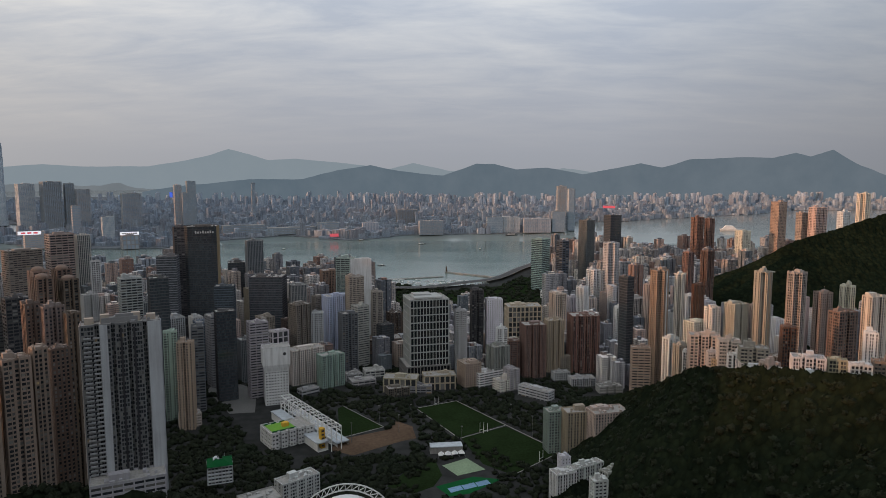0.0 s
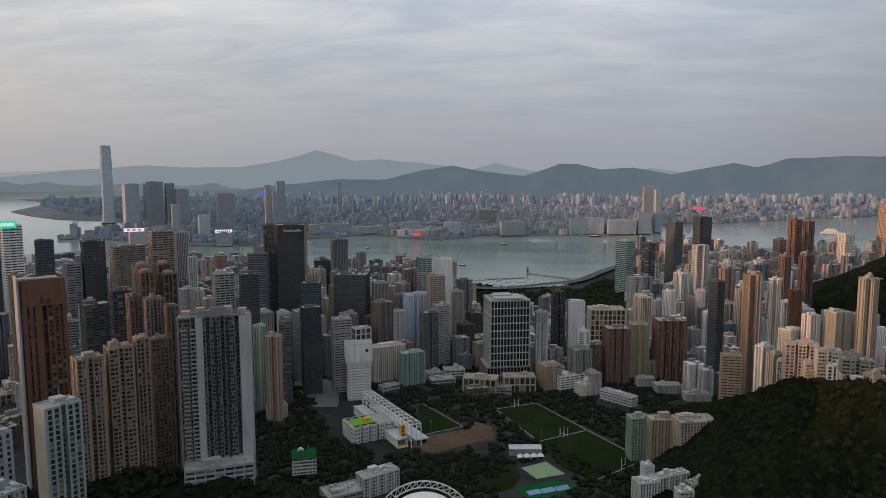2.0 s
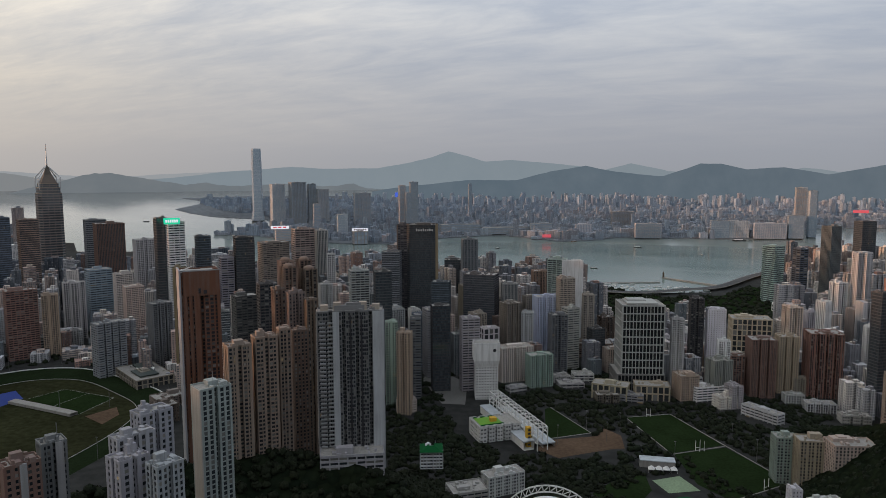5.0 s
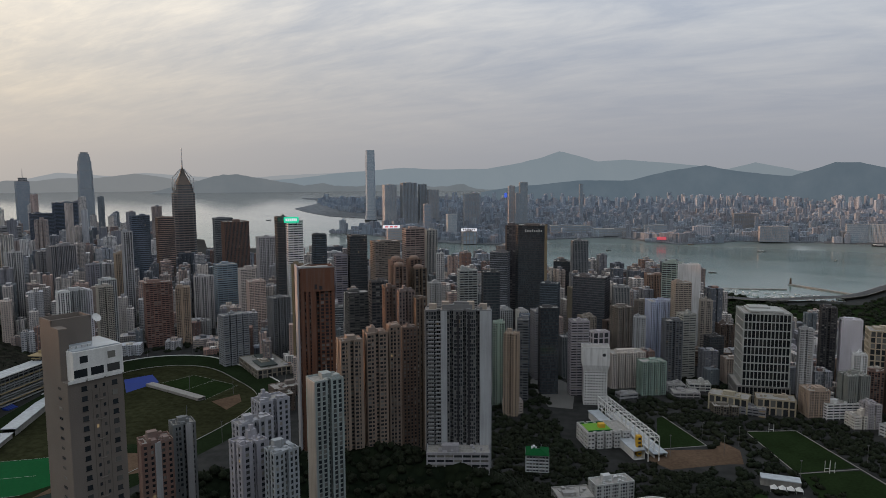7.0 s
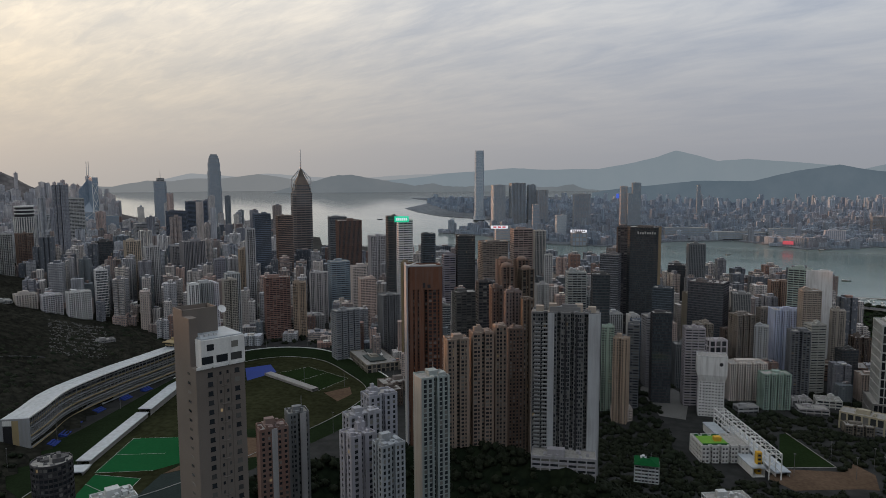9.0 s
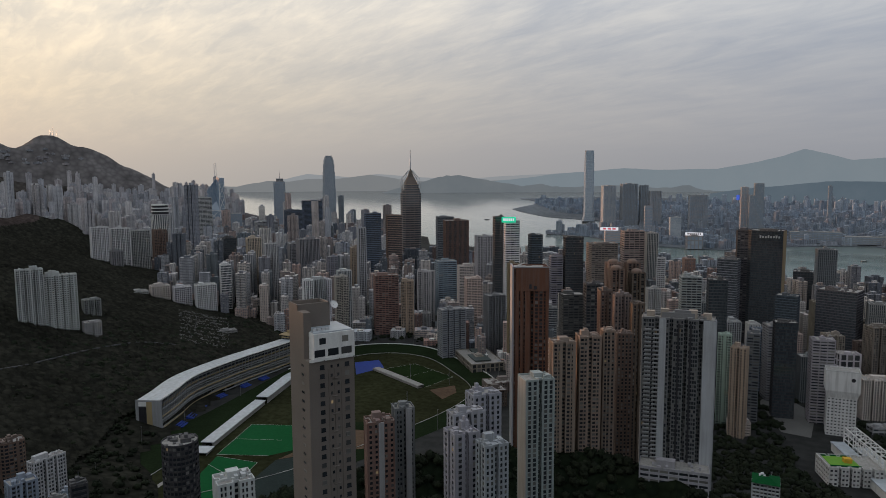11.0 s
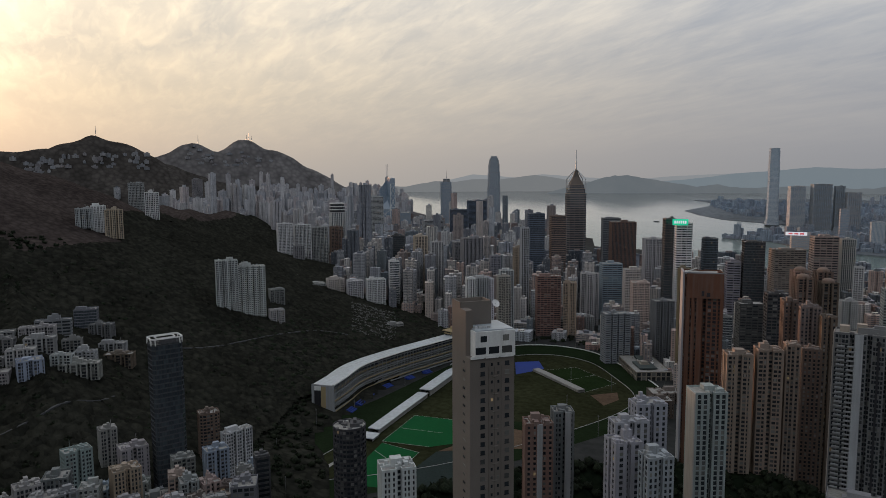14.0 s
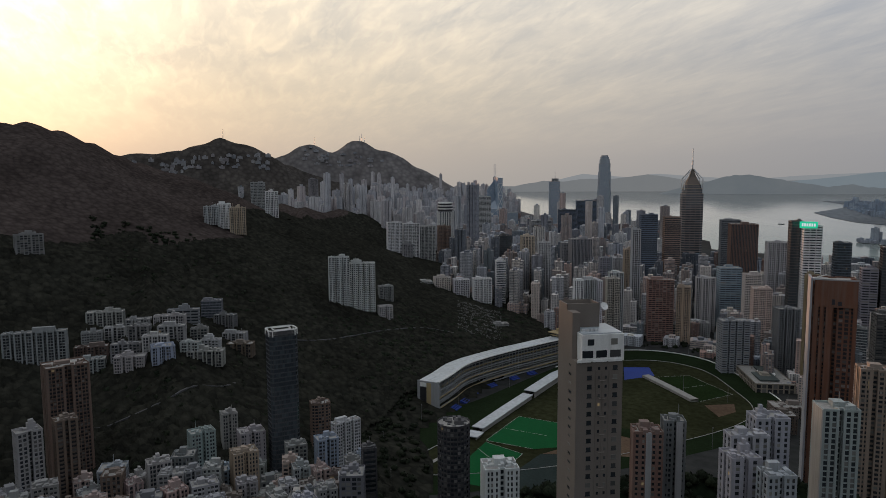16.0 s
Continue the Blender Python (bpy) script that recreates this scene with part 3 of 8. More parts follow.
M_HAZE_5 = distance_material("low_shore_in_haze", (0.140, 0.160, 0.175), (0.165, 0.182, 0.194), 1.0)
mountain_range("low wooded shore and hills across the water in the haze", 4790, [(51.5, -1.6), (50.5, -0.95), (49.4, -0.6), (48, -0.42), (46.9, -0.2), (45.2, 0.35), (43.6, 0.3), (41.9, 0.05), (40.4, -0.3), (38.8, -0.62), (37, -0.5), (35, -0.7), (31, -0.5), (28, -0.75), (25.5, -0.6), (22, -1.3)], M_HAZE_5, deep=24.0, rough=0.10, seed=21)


# ---- buildings ----
COLORS = dict(
    white=(0.58, 0.59, 0.60), cream=(0.44, 0.40, 0.355), beige=(0.35, 0.30, 0.26), tan=(0.36, 0.28, 0.21), pink=(0.42, 0.32, 0.29), brown=(0.17, 0.115, 0.09), red=(0.185, 0.105, 0.085),
    orange=(0.135, 0.058, 0.034), grey=(0.33, 0.33, 0.335), dgrey=(0.155, 0.163, 0.178), blue=(0.30, 0.36, 0.44), green=(0.30, 0.38, 0.34), black=(0.045, 0.045, 0.05), khaki=(0.38, 0.33, 0.23), navy=(0.06, 0.08, 0.11), offwhite=(0.36, 0.355, 0.35), steel=(0.155, 0.168, 0.19), bronze=(0.255, 0.205, 0.168), pearl=(0.25, 0.252, 0.252), panel=(0.33, 0.35, 0.375), slate=(0.15, 0.16, 0.165), chalk=(0.40, 0.42, 0.44), stone=(0.185, 0.152, 0.128), umber=(0.12, 0.085, 0.068), gold=(0.26, 0.19, 0.10))
WORDS = dict(white="white", cream="cream", beige="beige", tan="tan", pink="pale pink", brown="dark brown", red="red-brown", orange="orange-brown", grey="grey", dgrey="dark grey", blue="pale blue-grey", green="pale green", black="black", khaki="khaki", navy="dark blue", offwhite="off-white", steel="blue-grey", bronze="brown", pearl="weathered white", panel="pale grey", slate="slate-grey", chalk="chalk white", stone="beige", umber="dark brown", gold="yellow-brown")
# bay, storey, share of wall across, share of wall up, depth of the wall in front of the glass
FACADE = dict(frame=(4.7, 10.4, 0.2, 0.13, 1.0), slim=(1.7, 3.0, 0.2, 0.30, 0.5), pier=(3.6, 3.0, 0.38, 0.22, 0.6), flats=(2.9, 3.0, 0.42, 0.40, 0.45), punch=(3.4, 3.0, 0.54, 0.54, 0.3), ribbon=(7.0, 3.5, 0.10, 0.55, 0.45), curtain=(1.8, 3.8, 0.10, 0.26, 0.18), bands=(9.0, 4.6, 0.06, 0.42, 0.3), grid=(7.0, 8.6, 0.24, 0.16, 0.9), fins=(2.4, 3.6, 0.42, 0.12, 0.6), balcony=(3.4, 3.0, 0.24, 0.36, 1.1), old=(2.8, 3.1, 0.34, 0.42, 0.6))
STYLE_WORDS = dict(pier="apartment tower with pale piers between dark window columns", frame="office tower with a pale frame of tall openings", slim="residential tower with fine vertical ribs", flats="residential tower with rows of small windows", punch="tower block with small punched windows", ribbon="block with long horizontal window bands", curtain="office tower with a glass curtain wall", bands="tower with fine horizontal bands", grid="office tower with a deep window grid", fins="tower with vertical ribs", balcony="apartment tower with balconies on every storey", old="old tenement block with crowded windows")
TAKEN = []


def outline(plan, w, d):
    """The plan of a building about its centre, counter-clockwise."""
    a, b = w / 2, d / 2
    if plan == "cross":
        i, j = a * 0.42, b * 0.42
        return [(-i, -b), (i, -b), (i, -j), (a, -j), (a, j), (i, j), (i, b), (-i, b), (-i, j), (-a, j), (-a, -j), (-i, -j)]
    if plan == "notch":
        i, s = a * 0.16, min(b * 0.28, 3.0)
        return [(-a, -b), (-i, -b), (-i, -b + s), (i, -b + s), (i, -b), (a, -b), (a, -b * 0.18), (a - s, -b * 0.18), (a - s, b * 0.18), (a, b * 0.18), (a, b), (i, b), (i, b - s), (-i, b - s), (-i, b), (-a, b), (-a, b * 0.18), (-a + s, b * 0.18), (-a + s, -b * 0.18), (-a, -b * 0.18)]
    if plan == "comb":
        n, s, out = max(2, round(w / 9.5)), min(4.0, d * 0.2), []
        for side in (-1, 1):
            for k in range(n):
                x0, x1, g = -a + w * k / n, -a + w * (k + 1) / n, w / n * 0.13
                row = [(x0 + (g if k else 0), -b), (x1 - (g if k < n - 1 else 0), -b)]
                if k < n - 1:
                    row += [(x1 - g, -b + s), (x1 + g, -b + s)]
                out += row if side < 0 else [(-x, -y) for x, y in row]
        return out
    if plan == "round":
        return [(a * math.cos(2 * math.pi * k / 28), b * math.sin(2 * math.pi * k / 28)) for k in range(28)]
    if plan == "cut":
        c = min(a, b) * 0.3
        return [(-a + c, -b), (a - c, -b), (a, -b + c), (a, b - c), (a - c, b), (-a + c, b), (-a, b - c), (-a, -b + c)]
    return [(-a, -b), (a, -b), (a, b), (-a, b)]


def offset(p, k):
    """The closed outline p moved outwards by k, with mitred corners."""
    p = np.asarray(p, float)
    e = np.roll(p, -1, 0) - p
    e = e / np.linalg.norm(e, axis=1)[:, None]
    n = np.stack([e[:, 1], -e[:, 0]], 1)
    m = np.roll(n, 1, 0)
    s = (n + m) / np.maximum(1 + (n * m).sum(1), 0.25)[:, None]
    return p + k * s


def level(p, z):
    p = np.asarray(p, float)
    return np.concatenate([p, np.full(p.shape[:-1] + (1,), z)], -1)


def facade_quads(p, h, bay, storey, across, upward, deep, z0=0.0, rhythm=(1.0,), recess=0.0, apart=False):
    """The wall in front of the glass: a ring a storey, set back by recess, and a pier at each bay, whose widths follow the rhythm."""
    R, Q = Quads(), Quads()
    o = offset(p, deep - recess)
    po = offset(p, deep + 0.05)
    p, pn, on = np.asarray(p, float), np.roll(np.asarray(p, float), -1, 0), np.roll(o, -1, 0)
    floors = max(1, round(h / storey))
    st = h / floors
    zs = z0 + st * np.arange(floors + 1)
    lo, hi = zs - st * upward * 0.5, zs + st * upward * 0.5
    lo[0], hi[-1] = z0, z0 + h
    k, m = len(p), len(zs)
    at = lambda q, z: np.concatenate([np.broadcast_to(q[:, None, :], (k, m, 2)), np.broadcast_to(z[None, :, None], (k, m, 1))], -1)
    R.add(np.stack([at(o, lo), at(on, lo), at(on, hi), at(o, hi)], 2))
    R.add(np.stack([at(o, hi), at(on, hi), at(pn, hi), at(p, hi)], 2))
    R.add(np.stack([at(p, lo), at(pn, lo), at(on, lo), at(o, lo)], 2)[:, 1:])
    for i in range(len(p)):
        a, b, c, d = p[i], pn[i], po[i], po[(i + 1) % len(p)]
        length = np.linalg.norm(b - a)
        n = max(1, round(length / bay))
        t = (b - a) / length
        if across <= 0:
            continue
        wide = across * length / n * np.array([rhythm[j % len(rhythm)] for j in range(n + 1)])
        out = np.array([t[1], -t[0]]) * (deep + 0.05)
        s = (np.arange(n + 1) * length / n)
        l, r = np.maximum(s - wide / 2, 0), np.minimum(s + wide / 2, length)
        L, E = a + l[:, None] * t, a + r[:, None] * t
        Lo, Eo = L + out, E + out
        Lo[0], Eo[-1] = c, d
        z1 = z0 + h - 0.02
        Q.add(np.stack([level(Lo, z0), level(Eo, z0), level(Eo, z1), level(Lo, z1)], 1))
        Q.add(np.stack([level(L, z0), level(Lo, z0), level(Lo, z1), level(L, z1)], 1)[1:])
        Q.add(np.stack([level(Eo, z0), level(E, z0), level(E, z1), level(Eo, z1)], 1)[:-1])
    if apart:
        return R, Q
    for q, u in zip(Q.q, Q.u):
        R.add(q, u)
    return R


RHYTHMS = [(1.0,), (0.55, 1.5), (0.45, 0.45, 1.9), (1.7, 0.5, 0.9, 0.5), (0.6, 0.6, 0.6, 2.2), (1.25, 0.7)]


def core_quads(p, h, bay, storey, z0=0.0):
    """The skin behind the wall, its UV map counted in bays and storeys."""
    Q = Quads()
    p = np.asarray(p, float)
    u = 0
    for a, b in zip(p, np.roll(p, -1, 0)):
        n, m = max(1, round(np.linalg.norm(b - a) / bay)), max(1, round(h / storey))
        Q.add([level(a, z0), level(b, z0), level(b, z0 + h), level(a, z0 + h)], [(u, 0), (u + n, 0), (u + n, m), (u, m)])
        u += n + 3
    return Q


def roof_mesh(p, h, deep, rise=1.1):
    """Flat roof with a parapet."""
    o, i = offset(p, deep + 0.07), offset(p, max(deep - 0.35, 0.0) if deep > 0.4 else deep - 0.35)
    n = len(p)
    v = [(*q, h) for q in o] + [(*q, h + rise) for q in o] + [(*q, h + rise) for q in i] + [(*q, h + 0.05) for q in i]
    f = [tuple(range(3 * n, 4 * n))]
    for k in range(n):
        j = (k + 1) % n
        f += [(k, j, n + j, n + k), (n + k, n + j, 2 * n + j, 2 * n + k), (2 * n + k, 2 * n + j, 3 * n + j, 3 * n + k)]
    return mesh_of("roof", v, f, [M_ROOF, M_WALL], slots=[0] + [1] * (3 * n))


def plant_quads(rnd, w, d, h, rich=1.0):
    """Lift house, stair heads, tanks, sheds and condensers on a roof."""
    Q = Quads()
    lw, ld, lh = w * rnd.uniform(0.2, 0.5), d * rnd.uniform(0.22, 0.45), rnd.uniform(2.4, 5.2)
    x, y = rnd.uniform(-0.2, 0.2) * w, rnd.uniform(-0.15, 0.2) * d
    Q.box(x, y, h, lw, ld, lh)
    if rnd.random() < 0.45:
        Q.box(x + lw * rnd.uniform(-0.2, 0.2), y, h + lh, lw * rnd.uniform(0.3, 0.6), ld * 0.7, rnd.uniform(1.2, 2.4))
    for _ in range(int(rnd.randint(9, 18) * rich)):
        s = rnd.uniform(0.8, 3.2)
        Q.box(rnd.uniform(-0.4, 0.4) * w, rnd.uniform(-0.4, 0.4) * d, h, s, s * rnd.uniform(0.5, 1.8), rnd.uniform(0.7, 2.6))
    if rnd.random() < 0.35:
        Q.box(rnd.uniform(-0.3, 0.3) * w, rnd.uniform(-0.3, 0.3) * d, h, 0.25, 0.25, rnd.uniform(5, 9))
    return Q


def window_panes(ob, p, h, bay, storey, across, upward, x, y, turn, tint, most=98):
    """Single window panes with a mid rail, on the sides that look over the valley, from the top storey down."""
    p = np.asarray(p, float)
    floors = max(1, round(h / storey))
    st = h / floors
    spots = []
    for i in range(len(p)):
        a, b = p[i], p[(i + 1) % len(p)]
        length = np.linalg.norm(b - a)
        n = max(1, round(length / bay))
        t = (b - a) / length
        out = np.array((t[1], -t[0]))
        c, s = math.cos(radians(turn)), math.sin(radians(turn))
        side = -(x * (out[0] * c - out[1] * s) + y * (out[0] * s + out[1] * c)) / math.hypot(x, y)
        if side < 0.15 or length < 1.6:
            continue
        w, g = length / n * (1 - across), st * (1 - upward)
        Q = Quads()
        Q.box(0, 0, -g / 2, w, 0.05, g).box(0, -0.04, -g * 0.1, w, 0.05, 0.09).box(0, -0.04, -g / 2, 0.08, 0.05, g)
        me = Q.mesh("window", [M_PANE])
        for f in range(floors):
            for k in range(n):
                q = a + t * length * (k + 0.5) / n + out * 0.06
                spots.append((f, me, q, math.degrees(math.atan2(t[1], t[0]))))
    spots.sort(key=lambda v: -v[0])
    for f, me, q, turned in spots[:most]:
        part("window", me, ob, m=pose(q[0], q[1], (f + 0.5) * st, 0, 0, turned))


def tower(x, y, w, d, top, turn, style="flats", color="white", plan="box", second=None, base=None, plant=True, name="", label="", crown=0.0, rim=0.0, panes=True):
    """A building with its wall, glass, roof and roof plant; top is its height over the sea."""
    rnd = random.Random(int(x * 31 + y * 17))
    if x > 200 and 730 < math.hypot(x, y) < 2600 and top > 95:
        # the eastern blocks stand askew to the valley
        w, d, turn = w * 0.8, d * 0.84, turn + 34
    s = shrink(x, y)
    z0 = floor_z(x, y) - 1.5 if base is None else base
    p0 = warp((x, y, z0))
    h = (top - z0)
    bay, storey, across, upward, deep = FACADE[style]
    r = math.hypot(x, y)
    if r > 1300:
        storey, bay = storey * 1.25, bay * 1.25
    if r > 2900:
        storey, bay = storey * 1.8, bay * 1.6
    if style in ("flats", "old", "punch", "balcony", "ribbon"):
        bay, across, upward = bay * rnd.uniform(0.8, 1.2), across * rnd.uniform(0.75, 1.35), upward * rnd.uniform(0.6, 1.15)
    rhythm = rnd.choice(RHYTHMS) if style in ("flats", "old", "balcony") else (1.0,)
    recess = deep * (rnd.choice((0.0, 0.35, 0.55)) if style in ("flats", "punch") else 0.4 if style in ("fins", "slim", "pier") else 0.0)
    if r < 640 and style == "flats":
        recess = deep * 0.5
    p = offset(outline(plan, w, d), -deep)
    kind = name or ("office_tower" if style in ("curtain", "grid", "frame", "fins") else "apartment_block" if h < 40 else "apartment_tower" if style != "ribbon" else "office_block")
    ob = empty_at(kind, *p0, turn)
    ob.scale = (s, s, s)
    fresh = rnd.choice((0.8, 1.0, 1.15, 1.3, 1.55)) if 640 < r < 2800 else 0.9 if r > 440 and x < -420 else 1.0
    tint = tuple(min(0.75, c * fresh * rnd.uniform(0.95, 1.05)) for c in COLORS[color])
    # haze over far towers is mixed into their paint as blue-grey
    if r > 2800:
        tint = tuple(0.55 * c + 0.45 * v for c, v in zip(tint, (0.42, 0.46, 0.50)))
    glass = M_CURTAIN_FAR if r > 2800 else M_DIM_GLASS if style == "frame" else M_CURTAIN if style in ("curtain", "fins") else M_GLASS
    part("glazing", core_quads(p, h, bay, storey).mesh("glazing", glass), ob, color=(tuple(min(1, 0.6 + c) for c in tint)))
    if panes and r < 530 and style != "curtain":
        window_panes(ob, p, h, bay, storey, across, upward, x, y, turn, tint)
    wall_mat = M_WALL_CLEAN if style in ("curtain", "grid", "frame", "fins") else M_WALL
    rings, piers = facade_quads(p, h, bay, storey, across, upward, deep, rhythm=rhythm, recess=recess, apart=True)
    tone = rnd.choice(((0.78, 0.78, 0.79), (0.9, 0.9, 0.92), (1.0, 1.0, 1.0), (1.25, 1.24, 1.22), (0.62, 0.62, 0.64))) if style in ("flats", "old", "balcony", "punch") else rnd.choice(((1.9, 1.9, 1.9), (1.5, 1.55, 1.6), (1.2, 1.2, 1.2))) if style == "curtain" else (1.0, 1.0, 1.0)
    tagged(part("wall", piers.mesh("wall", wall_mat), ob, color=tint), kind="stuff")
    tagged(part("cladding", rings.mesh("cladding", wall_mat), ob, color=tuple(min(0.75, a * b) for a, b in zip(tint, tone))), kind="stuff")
    part("roof", roof_mesh(p, h, deep), ob, color=tint)
    if plant:
        tagged(part("roof_plant", plant_quads(rnd, w, d, h + 0.05).mesh("roof_plant", M_WALL), ob, color=tuple(c * 0.85 + 0.05 for c in tint)), kind="stuff")
    if second:
        # blank stripes or end walls in a second colour: (side, from, to) as shares of the width
        for col, face, u0, u1 in second:
            Q = Quads()
            e = deep + 0.12
            if face == "front":
                Q.box((u0 + u1 - 1) / 2 * w, -d / 2 - e / 2 + deep / 2, 0, (u1 - u0) * w, e + deep, h + 0.6)
            elif face == "left":
                Q.box(-w / 2 - e / 2 + deep / 2, (u0 + u1 - 1) / 2 * d, 0, e + deep, (u1 - u0) * d, h + 0.6)
            else:
                Q.box(w / 2 + e / 2 - deep / 2, (u0 + u1 - 1) / 2 * d, 0, e + deep, (u1 - u0) * d, h + 0.6)
            part("wall_panel", Q.mesh("wall_panel", M_WALL), ob, color=COLORS[col])
    if rim:
        # open pale frame standing over the roof edge
        q, Q = offset(p, deep), Quads()
        for a, b in zip(q, np.roll(q, -1, 0)):
            Q.beam((*a, h + rim), (*b, h + rim), 0.9).beam((*a, h), (*a, h + rim), 0.7).beam((*(a * 0.6), h + rim), (*(b * 0.6), h + rim), 0.7)
        part("roof_frame", Q.mesh("roof_frame", M_WHITE), ob, "pale open frame over the roof")
    if crown:
        part("crown", Quads().box(0, 0, h + 1.0, w * 0.72, d * 0.72, crown).mesh("crown", M_WALL_CLEAN), ob, color=tint)
    tagged(ob, label or WORDS[color] + " " + STYLE_WORDS[style], "building")
    TAKEN.append((x, y, 0.55 * math.hypot(w, d)))
    return ob


def free(x, y, need):
    for a, b, r in TAKEN:
        if (x - a) ** 2 + (y - b) ** 2 < (r + need) ** 2:
            return False
    return True


# ---- the towers that stand out, district by district ----
# causeway bay
tower(-680, 1190, 39.4, 31.5, 192, 45, "ribbon", "stone", "box")
tower(-670, 1246, 23.1, 23.1, 185, 43, "fins", "grey", "box")
tower(-677, 1077, 49.4, 29.7, 176, 52, "ribbon", "stone", "box")
tower(-396, 1105, 50.0, 40.3, 212, 8, "curtain", "black", "cut", second=[("gold","right",0.2,0.8)])
tower(-430, 1108, 19.0, 44.0, 211, 8, "ribbon", "black", "box", second=[("umber","front",0.0,0.12)])
tower(-439, 1068, 30.2, 24.2, 167, 10, "curtain", "dgrey", "box")
tower(-370, 1314, 30.9, 24.7, 168, 26, "fins", "dgrey", "box")
tower(-417, 1350, 33.5, 26.8, 121, 17, "curtain", "black", "box")
tower(-280, 1068, 51.5, 36.0, 135, -0, "curtain", "black", "box")
tower(-334, 1020, 28.2, 22.5, 127, 8, "curtain", "navy", "box")
tower(-233, 1068, 24.5, 22.1, 121, 22, "fins", "grey", "box")
tower(-140, 1054, 24.5, 19.6, 136, 28, "flats", "beige", "box")
tower(-110, 1105, 17.5, 17.5, 103, 16, "flats", "cream", "box")
tower(-214, 1248, 28.4, 28.4, 119, 20, "flats", "brown", "notch")
tower(-171, 1066, 40.2, 28.1, 104, 29, "flats", "blue", "comb")
tower(-141, 983, 23.9, 21.5, 92, 23, "balcony", "dgrey", "notch")
tower(-190, 1001, 18.3, 18.3, 89, 11, "flats", "grey", "box")
tower(-358, 837, 22.3, 17.9, 167, 33, "curtain", "black", "box")
tower(-409, 871, 26.4, 21.1, 162, 35, "ribbon", "grey", "box")
tower(-244, 869, 24.6, 19.7, 104, 28, "ribbon", "grey", "box")
tower(-282, 857, 24.3, 19.5, 121, 28, "curtain", "black", "box")
tower(-302, 813, 14.8, 14.8, 111, 20, "ribbon", "dgrey", "box")
tower(-294, 753, 17.1, 13.7, 106, 9, "flats", "tan", "notch")
tower(-323, 782, 15.3, 12.3, 111, 22, "flats", "green", "box")
tower(-603, 1161, 15.6, 15.6, 147, 27, "flats", "grey", "box")
tower(-440, 679, 16.0, 14.4, 170, 48, "ribbon", "black", "box")
tower(-195, 931, 48.5, 24.2, 53, 37, "old", "cream", "comb")
tower(-156, 913, 33.3, 20.0, 49, 35, "old", "green", "comb")
tower(-105, 1097, 67.5, 33.7, 27, 15, "ribbon", "brown", "box")
tower(25, 958, 16.3, 14.7, 101, 9, "flats", "grey", "notch")
tower(51, 1009, 18.3, 18.3, 122, 7, "flats", "black", "notch")
tower(77, 1009, 24.1, 19.2, 108, 6, "punch", "white", "box")
tower(84, 954, 14.8, 13.3, 76, 5, "flats", "white", "box")
tower(134, 1115, 56.9, 34.1, 78, 5, "grid", "khaki", "box")
tower(130, 960, 31.7, 28.6, 81, 10, "flats", "red", "comb")
tower(165, 986, 25.2, 22.7, 81, 8, "flats", "tan", "comb")
tower(208, 985, 40.2, 32.2, 89, 6, "flats", "red", "comb")
tower(192, 983, 35.1, 17.6, 26, -1, "old", "beige", "comb")
tower(102, 964, 17.8, 16.0, 55, 4, "flats", "red", "box")
tower(248, 1707, 42.7, 38.4, 134, 12, "curtain", "green", "box")
tower(292, 1640, 26.7, 26.7, 135, -0, "ribbon", "navy", "box")
tower(359, 1682, 34.1, 34.1, 183, -2, "fins", "dgrey", "box")
tower(493, 1959, 45.7, 41.1, 179, -14, "curtain", "black", "box")
tower(309, 1232, 36.3, 32.7, 171, 1, "flats", "white", "cross")
tower(278, 1233, 23.4, 23.4, 121, -3, "flats", "white", "notch")
tower(255, 926, 15.7, 18.8, 154, -5, "curtain", "black", "box")
tower(283, 872, 28.7, 25.8, 171, 2, "flats", "tan", "cross", second=[("white","front",0.46,0.54)])
tower(338, 952, 17.5, 17.5, 154, -10, "flats", "cream", "cross")
tower(416, 1136, 16.2, 16.2, 164, -10, "flats", "red", "box")
tower(463, 1173, 19.7, 19.7, 162, -12, "flats", "red", "notch")
tower(343, 896, 12.7, 15.2, 148, -6, "flats", "orange", "box")
tower(374, 780, 24.4, 21.9, 182, -6, "flats", "cream", "cross", second=[("tan","front",0.44,0.56)])
tower(405, 764, 25.6, 23.1, 183, -8, "flats", "cream", "cross")
tower(451, 790, 18.7, 16.8, 156, -20, "flats", "pink", "notch")
tower(473, 779, 19.7, 19.7, 165, -21, "flats", "cream", "cross")
tower(497, 764, 29.1, 17.5, 156, -23, "flats", "cream", "comb")
tower(393, 652, 27.6, 16.6, 161, -19, "flats", "brown", "comb")
tower(383, 592, 10.3, 9.3, 154, -23, "flats", "white", "box")
tower(327, 627, 12.5, 11.3, 151, -13, "flats", "orange", "notch")
tower(348, 789, 25.8, 20.7, 143, -14, "flats", "cream", "comb")
tower(323, 796, 17.4, 15.7, 137, -12, "flats", "cream", "notch")
tower(307, 807, 28.1, 19.7, 118, -6, "flats", "cream", "comb")
tower(677, 1793, 27.7, 27.7, 183, -11, "flats", "red", "notch")
tower(704, 1779, 22.6, 22.6, 180, -12, "flats", "red", "notch")
tower(877, 1763, 32.7, 32.7, 225, -16, "flats", "tan", "box")
tower(852, 1600, 22.3, 22.3, 205, -18, "flats", "pink", "box")
tower(873, 1571, 39.1, 27.4, 219, -19, "flats", "pink", "comb")
tower(900, 1515, 23.7, 21.4, 212, -21, "flats", "white", "box")
tower(880, 1414, 32.7, 26.2, 255, -22, "flats", "cream", "cross")
